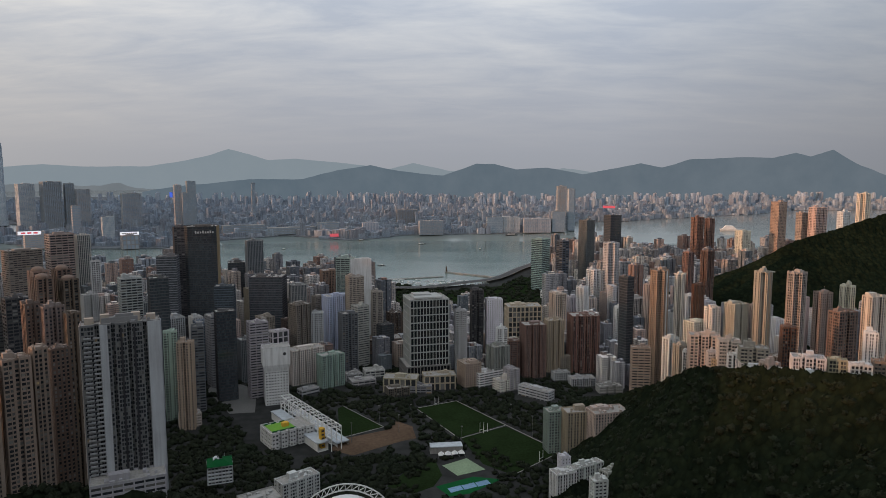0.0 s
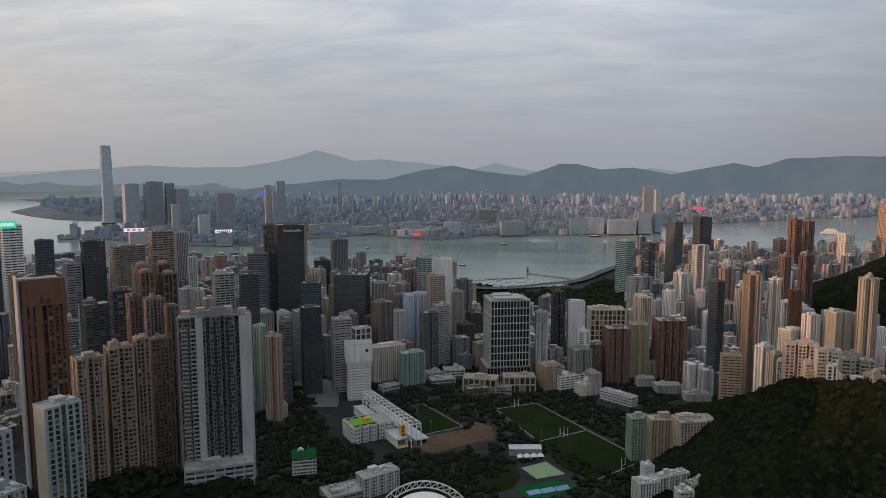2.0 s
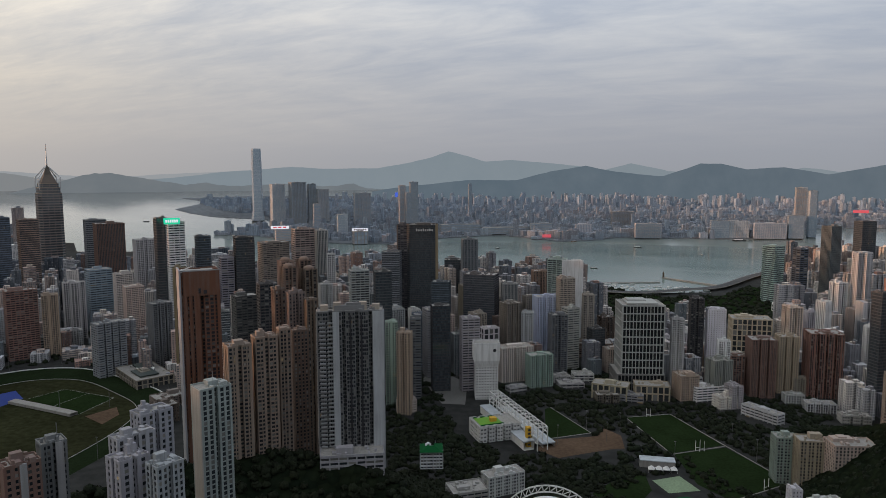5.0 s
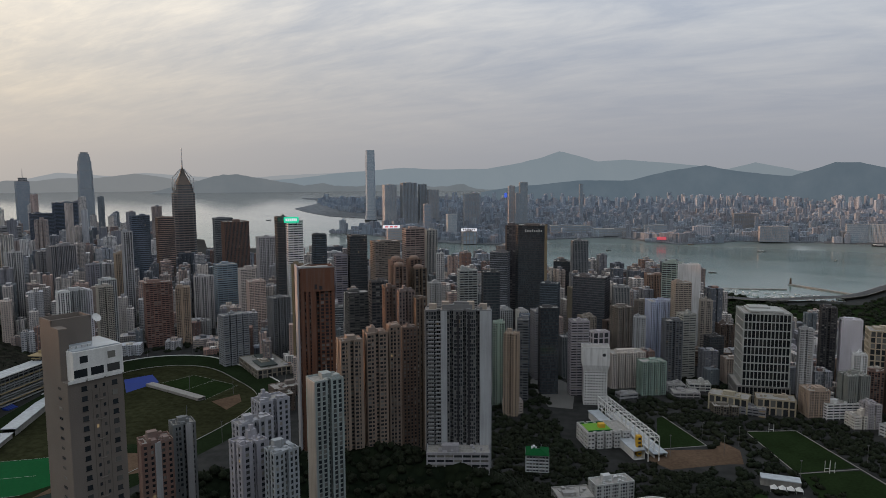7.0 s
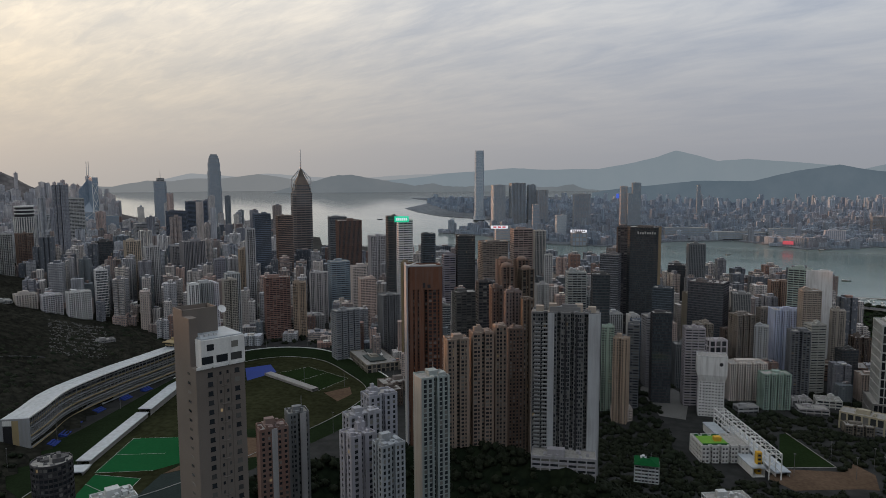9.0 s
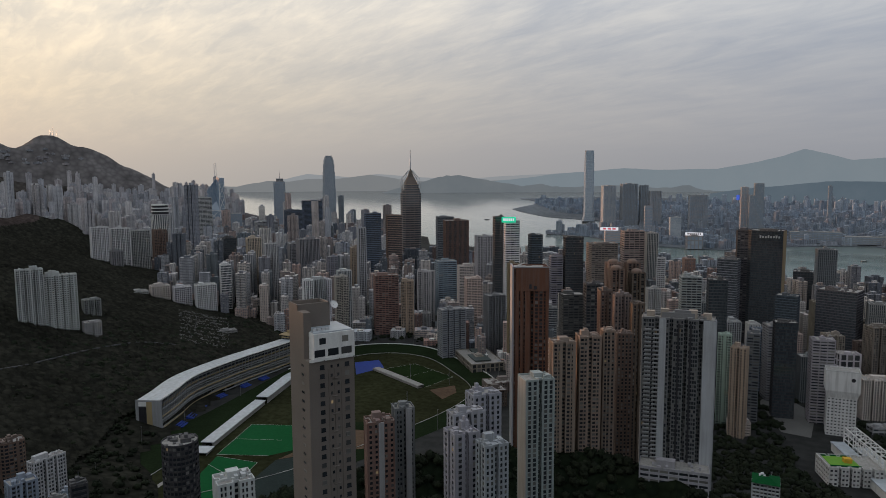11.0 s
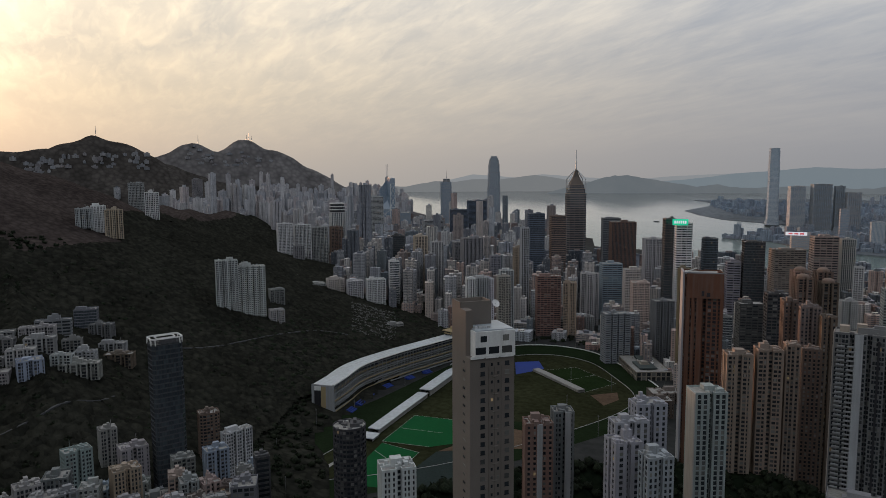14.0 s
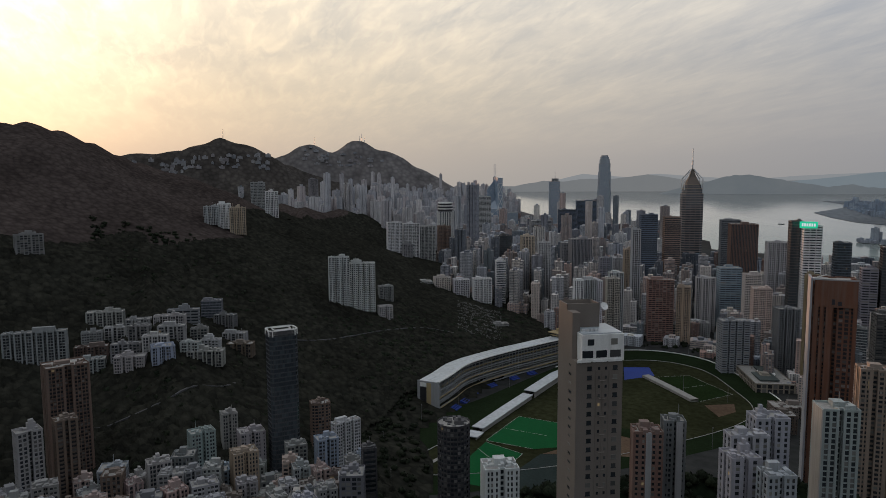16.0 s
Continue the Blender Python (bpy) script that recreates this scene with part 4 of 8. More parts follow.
tower(781, 1752, 35.0, 31.5, 150, -14, "flats", "cream", "box")


def dome(ob, x, y, z, r, h):
    """A shallow ribbed dome on a drum, as part of ob."""
    n = 16
    rings = [(r, z), (r, z + 1.6)] + [(r * math.cos(k * math.pi / 10), z + 1.6 + h * math.sin(k * math.pi / 10)) for k in range(1, 5)] + [(0.3, z + 1.6 + h)]
    v = [(x + a * (1 + 0.04 * (i % 2)) * math.cos(2 * math.pi * i / n), y + a * (1 + 0.04 * (i % 2)) * math.sin(2 * math.pi * i / n), b) for a, b in rings for i in range(n)]
    f = [(j * n + i, j * n + (i + 1) % n, (j + 1) * n + (i + 1) % n, (j + 1) * n + i) for j in range(len(rings) - 1) for i in range(n)]
    part("dome", mesh_of("dome", v, f, M_WALL), ob, "brown ribbed roof dome", color=(0.20, 0.135, 0.105))


for x, y, top in ((-462, 762, 186), (-446, 742, 181), (-452, 792, 184), (-430, 765, 176)):
    brown_tower = tower(x, y, 17, 17, top, 50, "balcony", "brown", "notch", plant=False, label="brown apartment tower with balconies and a domed roof")
    dome(brown_tower, 0, 0, top - floor_z(x, y) + 2.0, 6.5, 3.6)
# wan chai
tower(-1345, 1072, 38.4, 34.6, 210, 61, "curtain", "navy", "box")
tower(-1349, 1146, 37.3, 33.6, 202, 60, "curtain", "brown", "box")
tower(-1295, 1281, 44.9, 35.9, 194, 55, "curtain", "dgrey", "box")
tower(-1138, 1163, 55.6, 44.5, 196, 54, "fins", "red", "box")
tower(-865, 1121, 27.5, 27.5, 179, 48, "curtain", "navy", "cut")
tower(-782, 1080, 23.5, 23.5, 144, 46, "ribbon", "dgrey", "box")
tower(-758, 1103, 34.4, 31.0, 181, 44, "curtain", "black", "box")
tower(-1017, 1131, 39.3, 35.3, 167, 52, "flats", "grey", "notch")
tower(-727, 834, 30.2, 24.1, 104, 61, "balcony", "dgrey", "comb")
tower(-642, 781, 18.1, 18.1, 167, 49, "flats", "gold", "box")
tower(-1000, 934, 35.5, 31.9, 108, 57, "flats", "white", "cross")
tower(-1009, 1000, 40.1, 32.1, 123, 60, "ribbon", "blue", "box")
tower(-1118, 861, 16.9, 20.3, 195, 62, "balcony", "white", "box")
tower(-974, 806, 44.2, 22.1, 116, 60, "ribbon", "red", "box")
tower(-930, 617, 34.0, 23.8, 133, 71, "flats", "grey", "comb")
tower(-1359, 887, 48.8, 34.1, 156, 72, "fins", "grey", "comb")
tower(-1020, 743, 25.5, 20.4, 126, 64, "flats", "grey", "comb")
tower(-946, 835, 23.9, 23.9, 105, 49, "flats", "tan", "box")
tower(-828, 891, 28.4, 28.4, 116, 53, "flats", "pink", "box")
tower(-893, 938, 27.9, 25.1, 128, 54, "flats", "cream", "box")
tower(-1207, 913, 23.0, 23.0, 144, 63, "flats", "tan", "box")
tower(-1171, 824, 21.1, 21.1, 134, 65, "flats", "dgrey", "box")
tower(-3199, 1919, 60.1, 60.1, 286, 59, "curtain", "dgrey", "cut")
tower(-519, 753, 28.8, 23.0, 140, 50, "ribbon", "black", "box")
tower(-519, 810, 23.8, 19.0, 147, 48, "curtain", "dgrey", "box")
# central
tower(-2262, 1037, 79.5, 63.6, 236, 75, "ribbon", "white", "box")
tower(-2282, 1513, 70.8, 63.7, 213, 66, "curtain", "navy", "box")
tower(-2232, 1395, 60.4, 54.4, 182, 68, "curtain", "navy", "box")
tower(-2524, 1294, 69.5, 62.6, 162, 73, "curtain", "dgrey", "box")
tower(-2026, 1161, 66.3, 59.7, 158, 70, "ribbon", "grey", "box")
tower(-1634, 514, 37.5, 18.8, 190, 83, "flats", "white", "comb")
tower(-1640, 561, 41.0, 20.5, 185, 81, "flats", "white", "comb")
tower(-1646, 607, 42.2, 21.1, 177, 80, "flats", "white", "comb")
tower(-1567, 526, 23.8, 21.4, 140, 81, "flats", "grey", "box")
tower(-1113, 333, 23.8, 19.0, 113, 85, "flats", "grey", "comb")
tower(-2568, 489, 36.2, 29.0, 303, 79, "flats", "grey", "comb")
tower(-2003, 849, 47.2, 42.5, 200, 77, "fins", "grey", "box")
tower(-1688, 671, 31.8, 28.6, 173, 78, "flats", "brown", "notch")
tower(-1444, 728, 33.0, 29.7, 163, 73, "curtain", "black", "box")
tower(-1461, 802, 32.0, 28.8, 158, 71, "flats", "tan", "box")
tower(-1310, 760, 27.2, 24.4, 157, 70, "flats", "grey", "notch")
tower(-1455, 919, 44.1, 35.3, 138, 68, "flats", "grey", "comb")
tower(-1332, 431, 20.4, 16.3, 102, 82, "flats", "cream", "box")
tower(-1287, 464, 36.9, 29.5, 90, 80, "flats", "grey", "comb")
tower(-1280, 504, 33.1, 26.5, 97, 78, "flats", "cream", "comb")
tower(-1255, 536, 31.4, 25.2, 94, 77, "flats", "white", "comb")
tower(-1230, 571, 37.0, 25.9, 97, 75, "flats", "white", "comb")
tower(-1245, 620, 19.3, 19.3, 129, 74, "curtain", "white", "box")
tower(-913, 594, 15.7, 15.7, 135, 67, "flats", "white", "box")
tower(-935, 638, 25.2, 20.2, 129, 66, "flats", "white", "comb")
tower(-965, 697, 22.2, 17.7, 125, 64, "flats", "cream", "comb")
# left slopes
tower(-1279, 60, 26.6, 21.3, 250, 87, "flats", "grey", "comb")
tower(-1287, 82, 23.2, 18.6, 254, 86, "flats", "white", "comb")
tower(-1282, 105, 28.3, 22.7, 247, 85, "flats", "tan", "comb")
tower(-1703, 189, 34.3, 27.4, 292, 84, "flats", "grey", "comb")
tower(-1448, 188, 26.2, 20.9, 273, 83, "flats", "white", "comb")
tower(-998, -177, 31.9, 12.8, 228, 110, "balcony", "pearl", "box")
tower(-790, -140, 58.4, 11.7, 141, 88, "balcony", "pearl", "comb")
tower(-1053, 238, 32.2, 16.1, 174, 82, "flats", "grey", "comb")
tower(-1051, 273, 45.1, 18.0, 163, 80, "flats", "grey", "comb")
tower(-619, -90, 31.5, 25.2, 146, 108, "balcony", "brown", "notch")
tower(-542, -81, 14.7, 13.2, 124, 108, "balcony", "brown", "notch")
tower(-618, 119, 17.6, 15.9, 87, 89, "flats", "brown", "cut")
tower(-518, 104, 16.7, 13.4, 91, 94, "flats", "blue", "comb")
tower(-440, 118, 9.6, 9.6, 110, 83, "ribbon", "black", "box")
tower(-606, 36, 13.4, 12.1, 92, 95, "flats", "grey", "notch")
tower(-568, 51, 20.3, 16.2, 87, 97, "flats", "grey", "comb")
tower(-569, 12, 19.3, 13.5, 92, 104, "old", "green", "comb")
tower(-508, 40, 18.4, 14.7, 94, 98, "flats", "tan", "notch")
tower(-538, -104, 16.2, 13.0, 120, 113, "old", "grey", "comb")
tower(-595, 138, 26.3, 9.2, 74, 107, "old", "white", "comb")
tower(-443, 102, 9.3, 8.3, 92, 85, "punch", "white", "box")
tower(-303, 151, 17.7, 14.2, 147, 75, "flats", "white", "notch")
# near towers
grey_tower = tower(-218, 448, 48.4, 16.9, 196, 26, "slim", "slate", "comb", second=[("chalk", "front", 0.235, 0.33), ("chalk", "front", 0.835, 1.0), ("beige", "left", 0.0, 0.75), ("panel", "right", 0.0, 0.4)], panes=False)
for k in range(36):
    for u, wide in ((0.055, 4.4), (0.17, 4.4)):
        part("balcony", Quads().box((u - 0.5) * 48.4 + 1.2, -9.0, 112 - 3.0 * k, wide, 1.3, 0.95, skip_base=False).mesh("balcony", M_WALL), grey_tower, color=(0.27, 0.28, 0.29))
# dark strips on the wall stand in for the shade of two recesses
for u in (0.5, 0.665):
    part("recess", Quads().box((u - 0.5) * 48.4, -8.75, 0, 1.3, 0.9, 118).mesh("recess", M_DARK), grey_tower, "dark strip for the shade of a vertical recess")
for k in range(5):
    part("water_tank", Quads().box(-19 + 9.5 * k, 1.5, 120, 5.5, 5, 4.2 + 1.8 * (k % 2)).mesh("water_tank", M_WALL), grey_tower, color=(0.36, 0.31, 0.26))
tower(-289, 408, 16.9, 15.2, 174, 49, "flats", "bronze", "notch")
tower(-278, 426, 16.3, 14.7, 177, 47, "flats", "bronze", "notch")
tower(-270, 440, 9.1, 10.0, 180, 45, "flats", "bronze", "box")
tower(-286, 490, 12.8, 11.5, 167, 44, "flats", "umber", "box")
tower(-250, 326, 18.5, 14.8, 172, 60, "pier", "panel", "comb", second=[("cream","left",0.0,0.8)], panes=False)
tower(-455, 188, 24.4, 24.4, 113, 68, "ribbon", "black", "round", base=0.0, panes=False)
tower(-566, 78, 23.6, 16.5, 167, 97, "curtain", "black", "cut", rim=5.0)
tower(-331, 533, 11.1, 11.1, 192, 47, "punch", "umber", "notch")
tower(-315, 534, 15.6, 15.6, 190, 46, "punch", "stone", "notch")
tower(-296, 529, 10.8, 10.8, 185, 44, "punch", "umber", "notch")
tower(-25, 960, 57.2, 48.6, 120, 15, "frame", "pearl", "box", crown=2.0)
tower(-27, 957, 64.0, 54.0, 26, 15, "frame", "pearl", "box", plant=False)
tower(-141, 1148, 34.8, 8.7, 152, -1, "punch", "white", "box", second=[("white","front",0.0,1.0)])
tower(-168, 1156, 31.2, 21.9, 153, 0, "ribbon", "green", "box")
tower(-864, 1003, 19.1, 24.8, 221, 53, "curtain", "black", "box")
tower(-834, 1005, 28.3, 25.5, 215, 52, "ribbon", "white", "box")
tower(-770, 776, 40.7, 24.4, 83, 65, "ribbon", "dgrey", "comb")
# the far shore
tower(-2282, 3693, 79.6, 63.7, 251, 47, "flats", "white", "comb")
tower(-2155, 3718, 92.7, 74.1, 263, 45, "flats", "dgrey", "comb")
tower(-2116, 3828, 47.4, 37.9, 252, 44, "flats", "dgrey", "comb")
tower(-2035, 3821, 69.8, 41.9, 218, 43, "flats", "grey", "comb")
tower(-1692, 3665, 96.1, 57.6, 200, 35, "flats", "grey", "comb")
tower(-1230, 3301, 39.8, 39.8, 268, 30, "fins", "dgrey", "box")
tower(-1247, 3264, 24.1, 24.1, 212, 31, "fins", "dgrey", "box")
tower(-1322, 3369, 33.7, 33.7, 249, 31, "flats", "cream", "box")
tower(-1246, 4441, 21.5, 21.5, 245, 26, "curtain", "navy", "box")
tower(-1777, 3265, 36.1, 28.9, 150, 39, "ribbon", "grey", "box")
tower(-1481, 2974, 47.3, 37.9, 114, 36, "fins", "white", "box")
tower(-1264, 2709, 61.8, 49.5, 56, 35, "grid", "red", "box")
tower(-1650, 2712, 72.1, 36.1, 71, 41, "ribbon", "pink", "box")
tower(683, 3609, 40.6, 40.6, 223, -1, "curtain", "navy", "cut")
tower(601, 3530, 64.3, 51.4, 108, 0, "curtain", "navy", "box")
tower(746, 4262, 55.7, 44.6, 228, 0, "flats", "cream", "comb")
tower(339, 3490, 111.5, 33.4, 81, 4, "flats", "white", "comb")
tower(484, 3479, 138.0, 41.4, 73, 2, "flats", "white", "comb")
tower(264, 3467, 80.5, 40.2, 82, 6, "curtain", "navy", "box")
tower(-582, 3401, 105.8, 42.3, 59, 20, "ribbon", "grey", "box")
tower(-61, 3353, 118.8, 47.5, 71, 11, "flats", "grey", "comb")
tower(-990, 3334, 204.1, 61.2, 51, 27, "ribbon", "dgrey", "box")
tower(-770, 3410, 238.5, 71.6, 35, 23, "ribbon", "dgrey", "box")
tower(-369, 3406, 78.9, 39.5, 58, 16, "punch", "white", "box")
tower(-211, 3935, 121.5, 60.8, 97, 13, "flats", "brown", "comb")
# villas on the spur
tower(-878, -82, 40.1, 16.0, 142, 85, "balcony", "pearl", "comb")
tower(-827, -44, 25.8, 12.9, 140, 83, "balcony", "pearl", "comb")
tower(-837, -93, 21.2, 12.7, 127, 91, "old", "pearl", "notch")
tower(-850, -70, 23.2, 11.6, 128, 85, "balcony", "pearl", "comb")
tower(-803, -42, 22.2, 11.1, 137, 73, "balcony", "pearl", "comb")
tower(-809, -91, 32.8, 13.1, 117, 88, "balcony", "umber", "comb")
tower(-772, -54, 29.5, 11.8, 125, 82, "balcony", "pearl", "comb")
tower(-735, -18, 22.1, 17.7, 128, 96, "flats", "blue", "notch")
tower(-780, -9, 27.5, 13.8, 139, 79, "balcony", "pearl", "comb")
tower(-753, 9, 19.5, 9.7, 125, 69, "balcony", "pearl", "comb")
tower(-788, 31, 20.8, 10.4, 118, 68, "balcony", "pearl", "comb")
tower(-812, 20, 18.9, 11.3, 127, 79, "old", "pearl", "notch")
tower(-935, 40, 25.3, 17.7, 138, 78, "curtain", "dgrey", "box")
tower(-868, 4, 36.1, 10.8, 140, 80, "ribbon", "dgrey", "box")
tower(-915, 55, 26.7, 13.4, 121, 62, "balcony", "dgrey", "comb")
tower(-869, 63, 28.2, 14.1, 106, 66, "balcony", "pearl", "comb")
# low blocks on the wooded crest
tower(257, 652, 28.1, 16.9, 138, -11, "old", "pink", "comb", base=70.0)
tower(265, 613, 18.9, 13.2, 142, -13, "old", "cream", "comb", base=70.0)
tower(276, 587, 23.5, 14.1, 142, -15, "old", "beige", "comb", base=80.0)
tower(295, 533, 24.3, 14.6, 148, -19, "old", "white", "comb", base=90.0)
tower(316, 528, 13.5, 8.1, 147, -21, "old", "khaki", "box", base=90.0)
tower(319, 503, 14.9, 9.0, 150, -22, "old", "white", "comb", base=90.0)
tower(340, 504, 19.5, 11.7, 152, -24, "old", "stone", "comb", base=90.0)
tower(249, 832, 23.0, 13.8, 79, -7, "ribbon", "tan", "box")
for k in range(13):
    az, r = -(19.0 + 0.82 * k), 742 - 13.5 * k
    x, y = -r * math.sin(radians(az)), r * math.cos(radians(az))
    tower(x, y, (18, 13, 16, 21, 12)[k % 5], (12, 10, 13)[k % 3], EYE_Z - r * (0.231 + 0.0026 * k + 0.006 * (k % 3)), az + (12, 40, -8, 25)[k % 4], ("balcony", "old", "flats")[k % 3], ("white", "cream", "white", "pink", "offwhite", "tan")[k % 6], ("comb", "notch", "box")[k % 3], base=60.0)
# schools and low blocks by the racecourse
tower(-1156, 851, 40.5, 24.3, 26, 64, "flats", "offwhite", "comb")
tower(-1154, 907, 46.2, 27.7, 28, 62, "old", "offwhite", "comb")
tower(-1088, 907, 33.6, 16.8, 24, 60, "ribbon", "offwhite", "box")
tower(-1007, 877, 36.7, 14.7, 22, 59, "ribbon", "offwhite", "box")
tower(-1046, 815, 28.6, 17.2, 20, 62, "punch", "offwhite", "box")
tower(-1001, 819, 29.3, 11.7, 17, 61, "old", "offwhite", "box")
tower(-1054, 779, 23.4, 18.7, 18, 64, "punch", "offwhite", "box")
tower(-959, 884, 33.5, 23.4, 34, 57, "flats", "grey", "comb")
tower(-1085, 538, 34.0, 17.0, 36, 74, "old", "grey", "box")
tower(-241, 250, 14.6, 13.2, 161, 72, "punch", "panel", "notch")
tower(-222, 253, 13.5, 10.8, 159, 69, "punch", "panel", "notch")
tower(-248, 261, 19.1, 9.5, 167, 68, "punch", "panel", "comb")
tower(-257, 285, 17.6, 12.3, 170, 67, "punch", "panel", "comb")
tower(-298, 240, 15.6, 12.5, 155, 63, "flats", "red", "notch", second=[("grey", "front", 0.40, 0.60), ("red", "left", 0.0, 0.6)])
tower(-301, 261, 12.2, 11.0, 157, 61, "flats", "dgrey", "comb", second=[("grey", "front", 0.55, 0.85)])
# terraced villas
tower(-784, -90, 29.4, 14.7, 109, 89, "balcony", "pearl", "comb")
tower(-744, -49, 29.4, 14.7, 118, 82, "old", "pearl", "comb")
tower(-746, 24, 36.5, 14.6, 116, 74, "balcony", "pearl", "comb")
tower(-839, 67, 30.7, 15.3, 99, 69, "balcony", "umber", "comb")
tower(-758, -25, 25.1, 12.5, 134, 82, "old", "pearl", "comb")
tower(-819, -11, 33.5, 13.4, 143, 81, "old", "pearl", "comb")
tower(-1036, 309, 22.2, 17.7, 93, 85, "old", "offwhite", "comb")
# low roofs between the school and the harbour
tower(-131, 945, 25.0, 20.0, 12, 28, "old", "offwhite", "comb")
tower(-101, 958, 28.9, 20.2, 14, 18, "ribbon", "grey", "box")
tower(-114, 923, 34.7, 20.8, 10, 23, "ribbon", "offwhite", "box")
tower(-181, 879, 26.5, 13.3, 11, 42, "ribbon", "grey", "box")
tower(-61, 875, 29.2, 17.5, 14, 19, "old", "stone", "comb")
tower(193, 914, 33.7, 16.8, 15, 8, "old", "white", "comb")
tower(168, 941, 23.8, 14.3, 15, 10, "old", "grey", "box")
tower(224, 885, 32.3, 16.1, 13, 6, "old", "offwhite", "comb")


# ---- landmarks ----
def stack(name, x, y, turn, steps, style, color, label, plan="cut", base=4.0, mast=None, light=None, far_glass=False):
    """A tower of several shafts, one over the other: steps of (from, to, width, depth) over its base."""
    s = shrink(x, y)
    ob = empty_at(name, *warp((x, y, base)), turn)
    ob.scale = (s, s, s)
    bay, storey, across, upward, deep = FACADE[style]
    if math.hypot(x, y) > 1250:
        bay, storey = bay * 1.4, storey * 1.4
    for z0, z1, w, d in steps:
        p = offset(outline(plan, w, d), -deep)
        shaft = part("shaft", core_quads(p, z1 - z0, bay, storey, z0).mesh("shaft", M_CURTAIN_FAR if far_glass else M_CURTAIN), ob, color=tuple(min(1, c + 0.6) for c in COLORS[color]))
        tagged(part("wall", facade_quads(p, z1 - z0, bay, storey, across, upward, deep, z0).mesh("wall", M_WALL_CLEAN), shaft, color=light or COLORS[color]), kind="stuff")
        part("roof", roof_mesh(p, z1, deep), shaft, color=COLORS[color])
    if mast:
        z0, z1, w = mast
        Q = Quads().box(0, 0, z0, w, w, (z1 - z0) * 0.35).box(0, 0, z0 + (z1 - z0) * 0.35, w * 0.6, w * 0.6, (z1 - z0) * 0.35).box(0, 0, z0 + (z1 - z0) * 0.7, w * 0.3, w * 0.3, (z1 - z0) * 0.3)
        part("mast", Q.mesh("mast", M_STEEL), ob)
    tagged(ob, label, "skyscraper")
    TAKEN.append((x, y, steps[0][2] * 0.7))
    return ob


def pyramid(w, z0, z1, top=0.0):
    Q = Quads()
    a = np.array([(-1, -1), (1, -1), (1, 1), (-1, 1)]) * w / 2
    b = np.array([(-1, -1), (1, -1), (1, 1), (-1, 1)]) * top / 2
    for i in range(4):
        j = (i + 1) % 4
        Q.add([level(a[i], z0), level(a[j], z0), level(b[j], z1), level(b[i], z1)])
    return Q


AZ = lambda az, r: (-r * math.sin(radians(az)), r * math.cos(radians(az)))

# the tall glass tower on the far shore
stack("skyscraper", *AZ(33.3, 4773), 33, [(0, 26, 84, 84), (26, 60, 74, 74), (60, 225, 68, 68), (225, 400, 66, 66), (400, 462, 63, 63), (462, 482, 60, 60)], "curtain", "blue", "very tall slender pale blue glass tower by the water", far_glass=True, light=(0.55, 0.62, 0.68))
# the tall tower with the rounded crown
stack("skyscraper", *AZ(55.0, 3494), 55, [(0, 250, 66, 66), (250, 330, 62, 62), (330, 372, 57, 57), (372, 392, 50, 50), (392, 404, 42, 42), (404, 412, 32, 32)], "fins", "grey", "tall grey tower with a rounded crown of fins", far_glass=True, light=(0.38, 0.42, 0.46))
# the tower with the pyramid and the mast
cp = stack("skyscraper", *AZ(48.2, 1960), 58, [(0, 252, 54, 50), (252, 266, 48, 44), (266, 276, 42, 38)], "bands", "tan", "tall bronze glass tower with a pyramid roof and a mast", light=(0.20, 0.165, 0.155))
part("crown", pyramid(36, 277, 298, 18).mesh("crown", M_WALL_CLEAN), cp, "gold-tinted pyramid roof", color=(0.16, 0.13, 0.11))
part("spire", pyramid(17, 298, 322, 2).mesh("spire", M_WALL_CLEAN), cp, color=(0.12, 0.105, 0.09))
part("mast", Quads().box(0, 0, 322, 3.2, 3.2, 20).box(0, 0, 342, 1.6, 1.6, 32).mesh("mast", M_STEEL), cp)
for k in range(4):
    q = Quads()
    a = radians(45 + 90 * k)
    q.beam((33 * math.cos(a), 33 * math.sin(a), 262), (33 * math.cos(a), 33 * math.sin(a), 292), 2.0)
    q.beam((33 * math.cos(a), 33 * math.sin(a), 292), (5 * math.cos(a), 5 * math.sin(a), 318), 2.0)
    part("crown_frame", q.mesh("crown_frame", M_STEEL), cp)
stack("skyscraper", *AZ(59.0, 3880), 60, [(0, 260, 58, 58), (260, 284, 50, 50), (284, 300, 38, 38)], "bands", "grey", "dark glass tower with a stepped top and a mast", mast=(300, 345, 3.5))
hop = stack("skyscraper", *AZ(68.2, 1850), 0, [(0, 196, 46, 46)], "fins", "white", "round white tower with vertical ribs and a dark ring on top", plan="round", base=14.0, light=(0.6, 0.6, 0.59))
for k, (z, w, m) in enumerate(((197, 40, M_DARK), (203, 42, M_WHITE), (206, 40, M_DARK), (211, 42, M_WHITE), (214, 38, M_DARK), (219, 41, M_WHITE))):
    part("ring", mesh_of("ring", [(w / 2 * math.cos(i * math.pi / 14), w / 2 * math.sin(i * math.pi / 14), zz) for zz in (z, z + (6 if m is M_DARK else 3)) for i in range(28)],
                         [(i, (i + 1) % 28, 28 + (i + 1) % 28, 28 + i) for i in range(28)] + [tuple(range(28, 56))], m), hop)


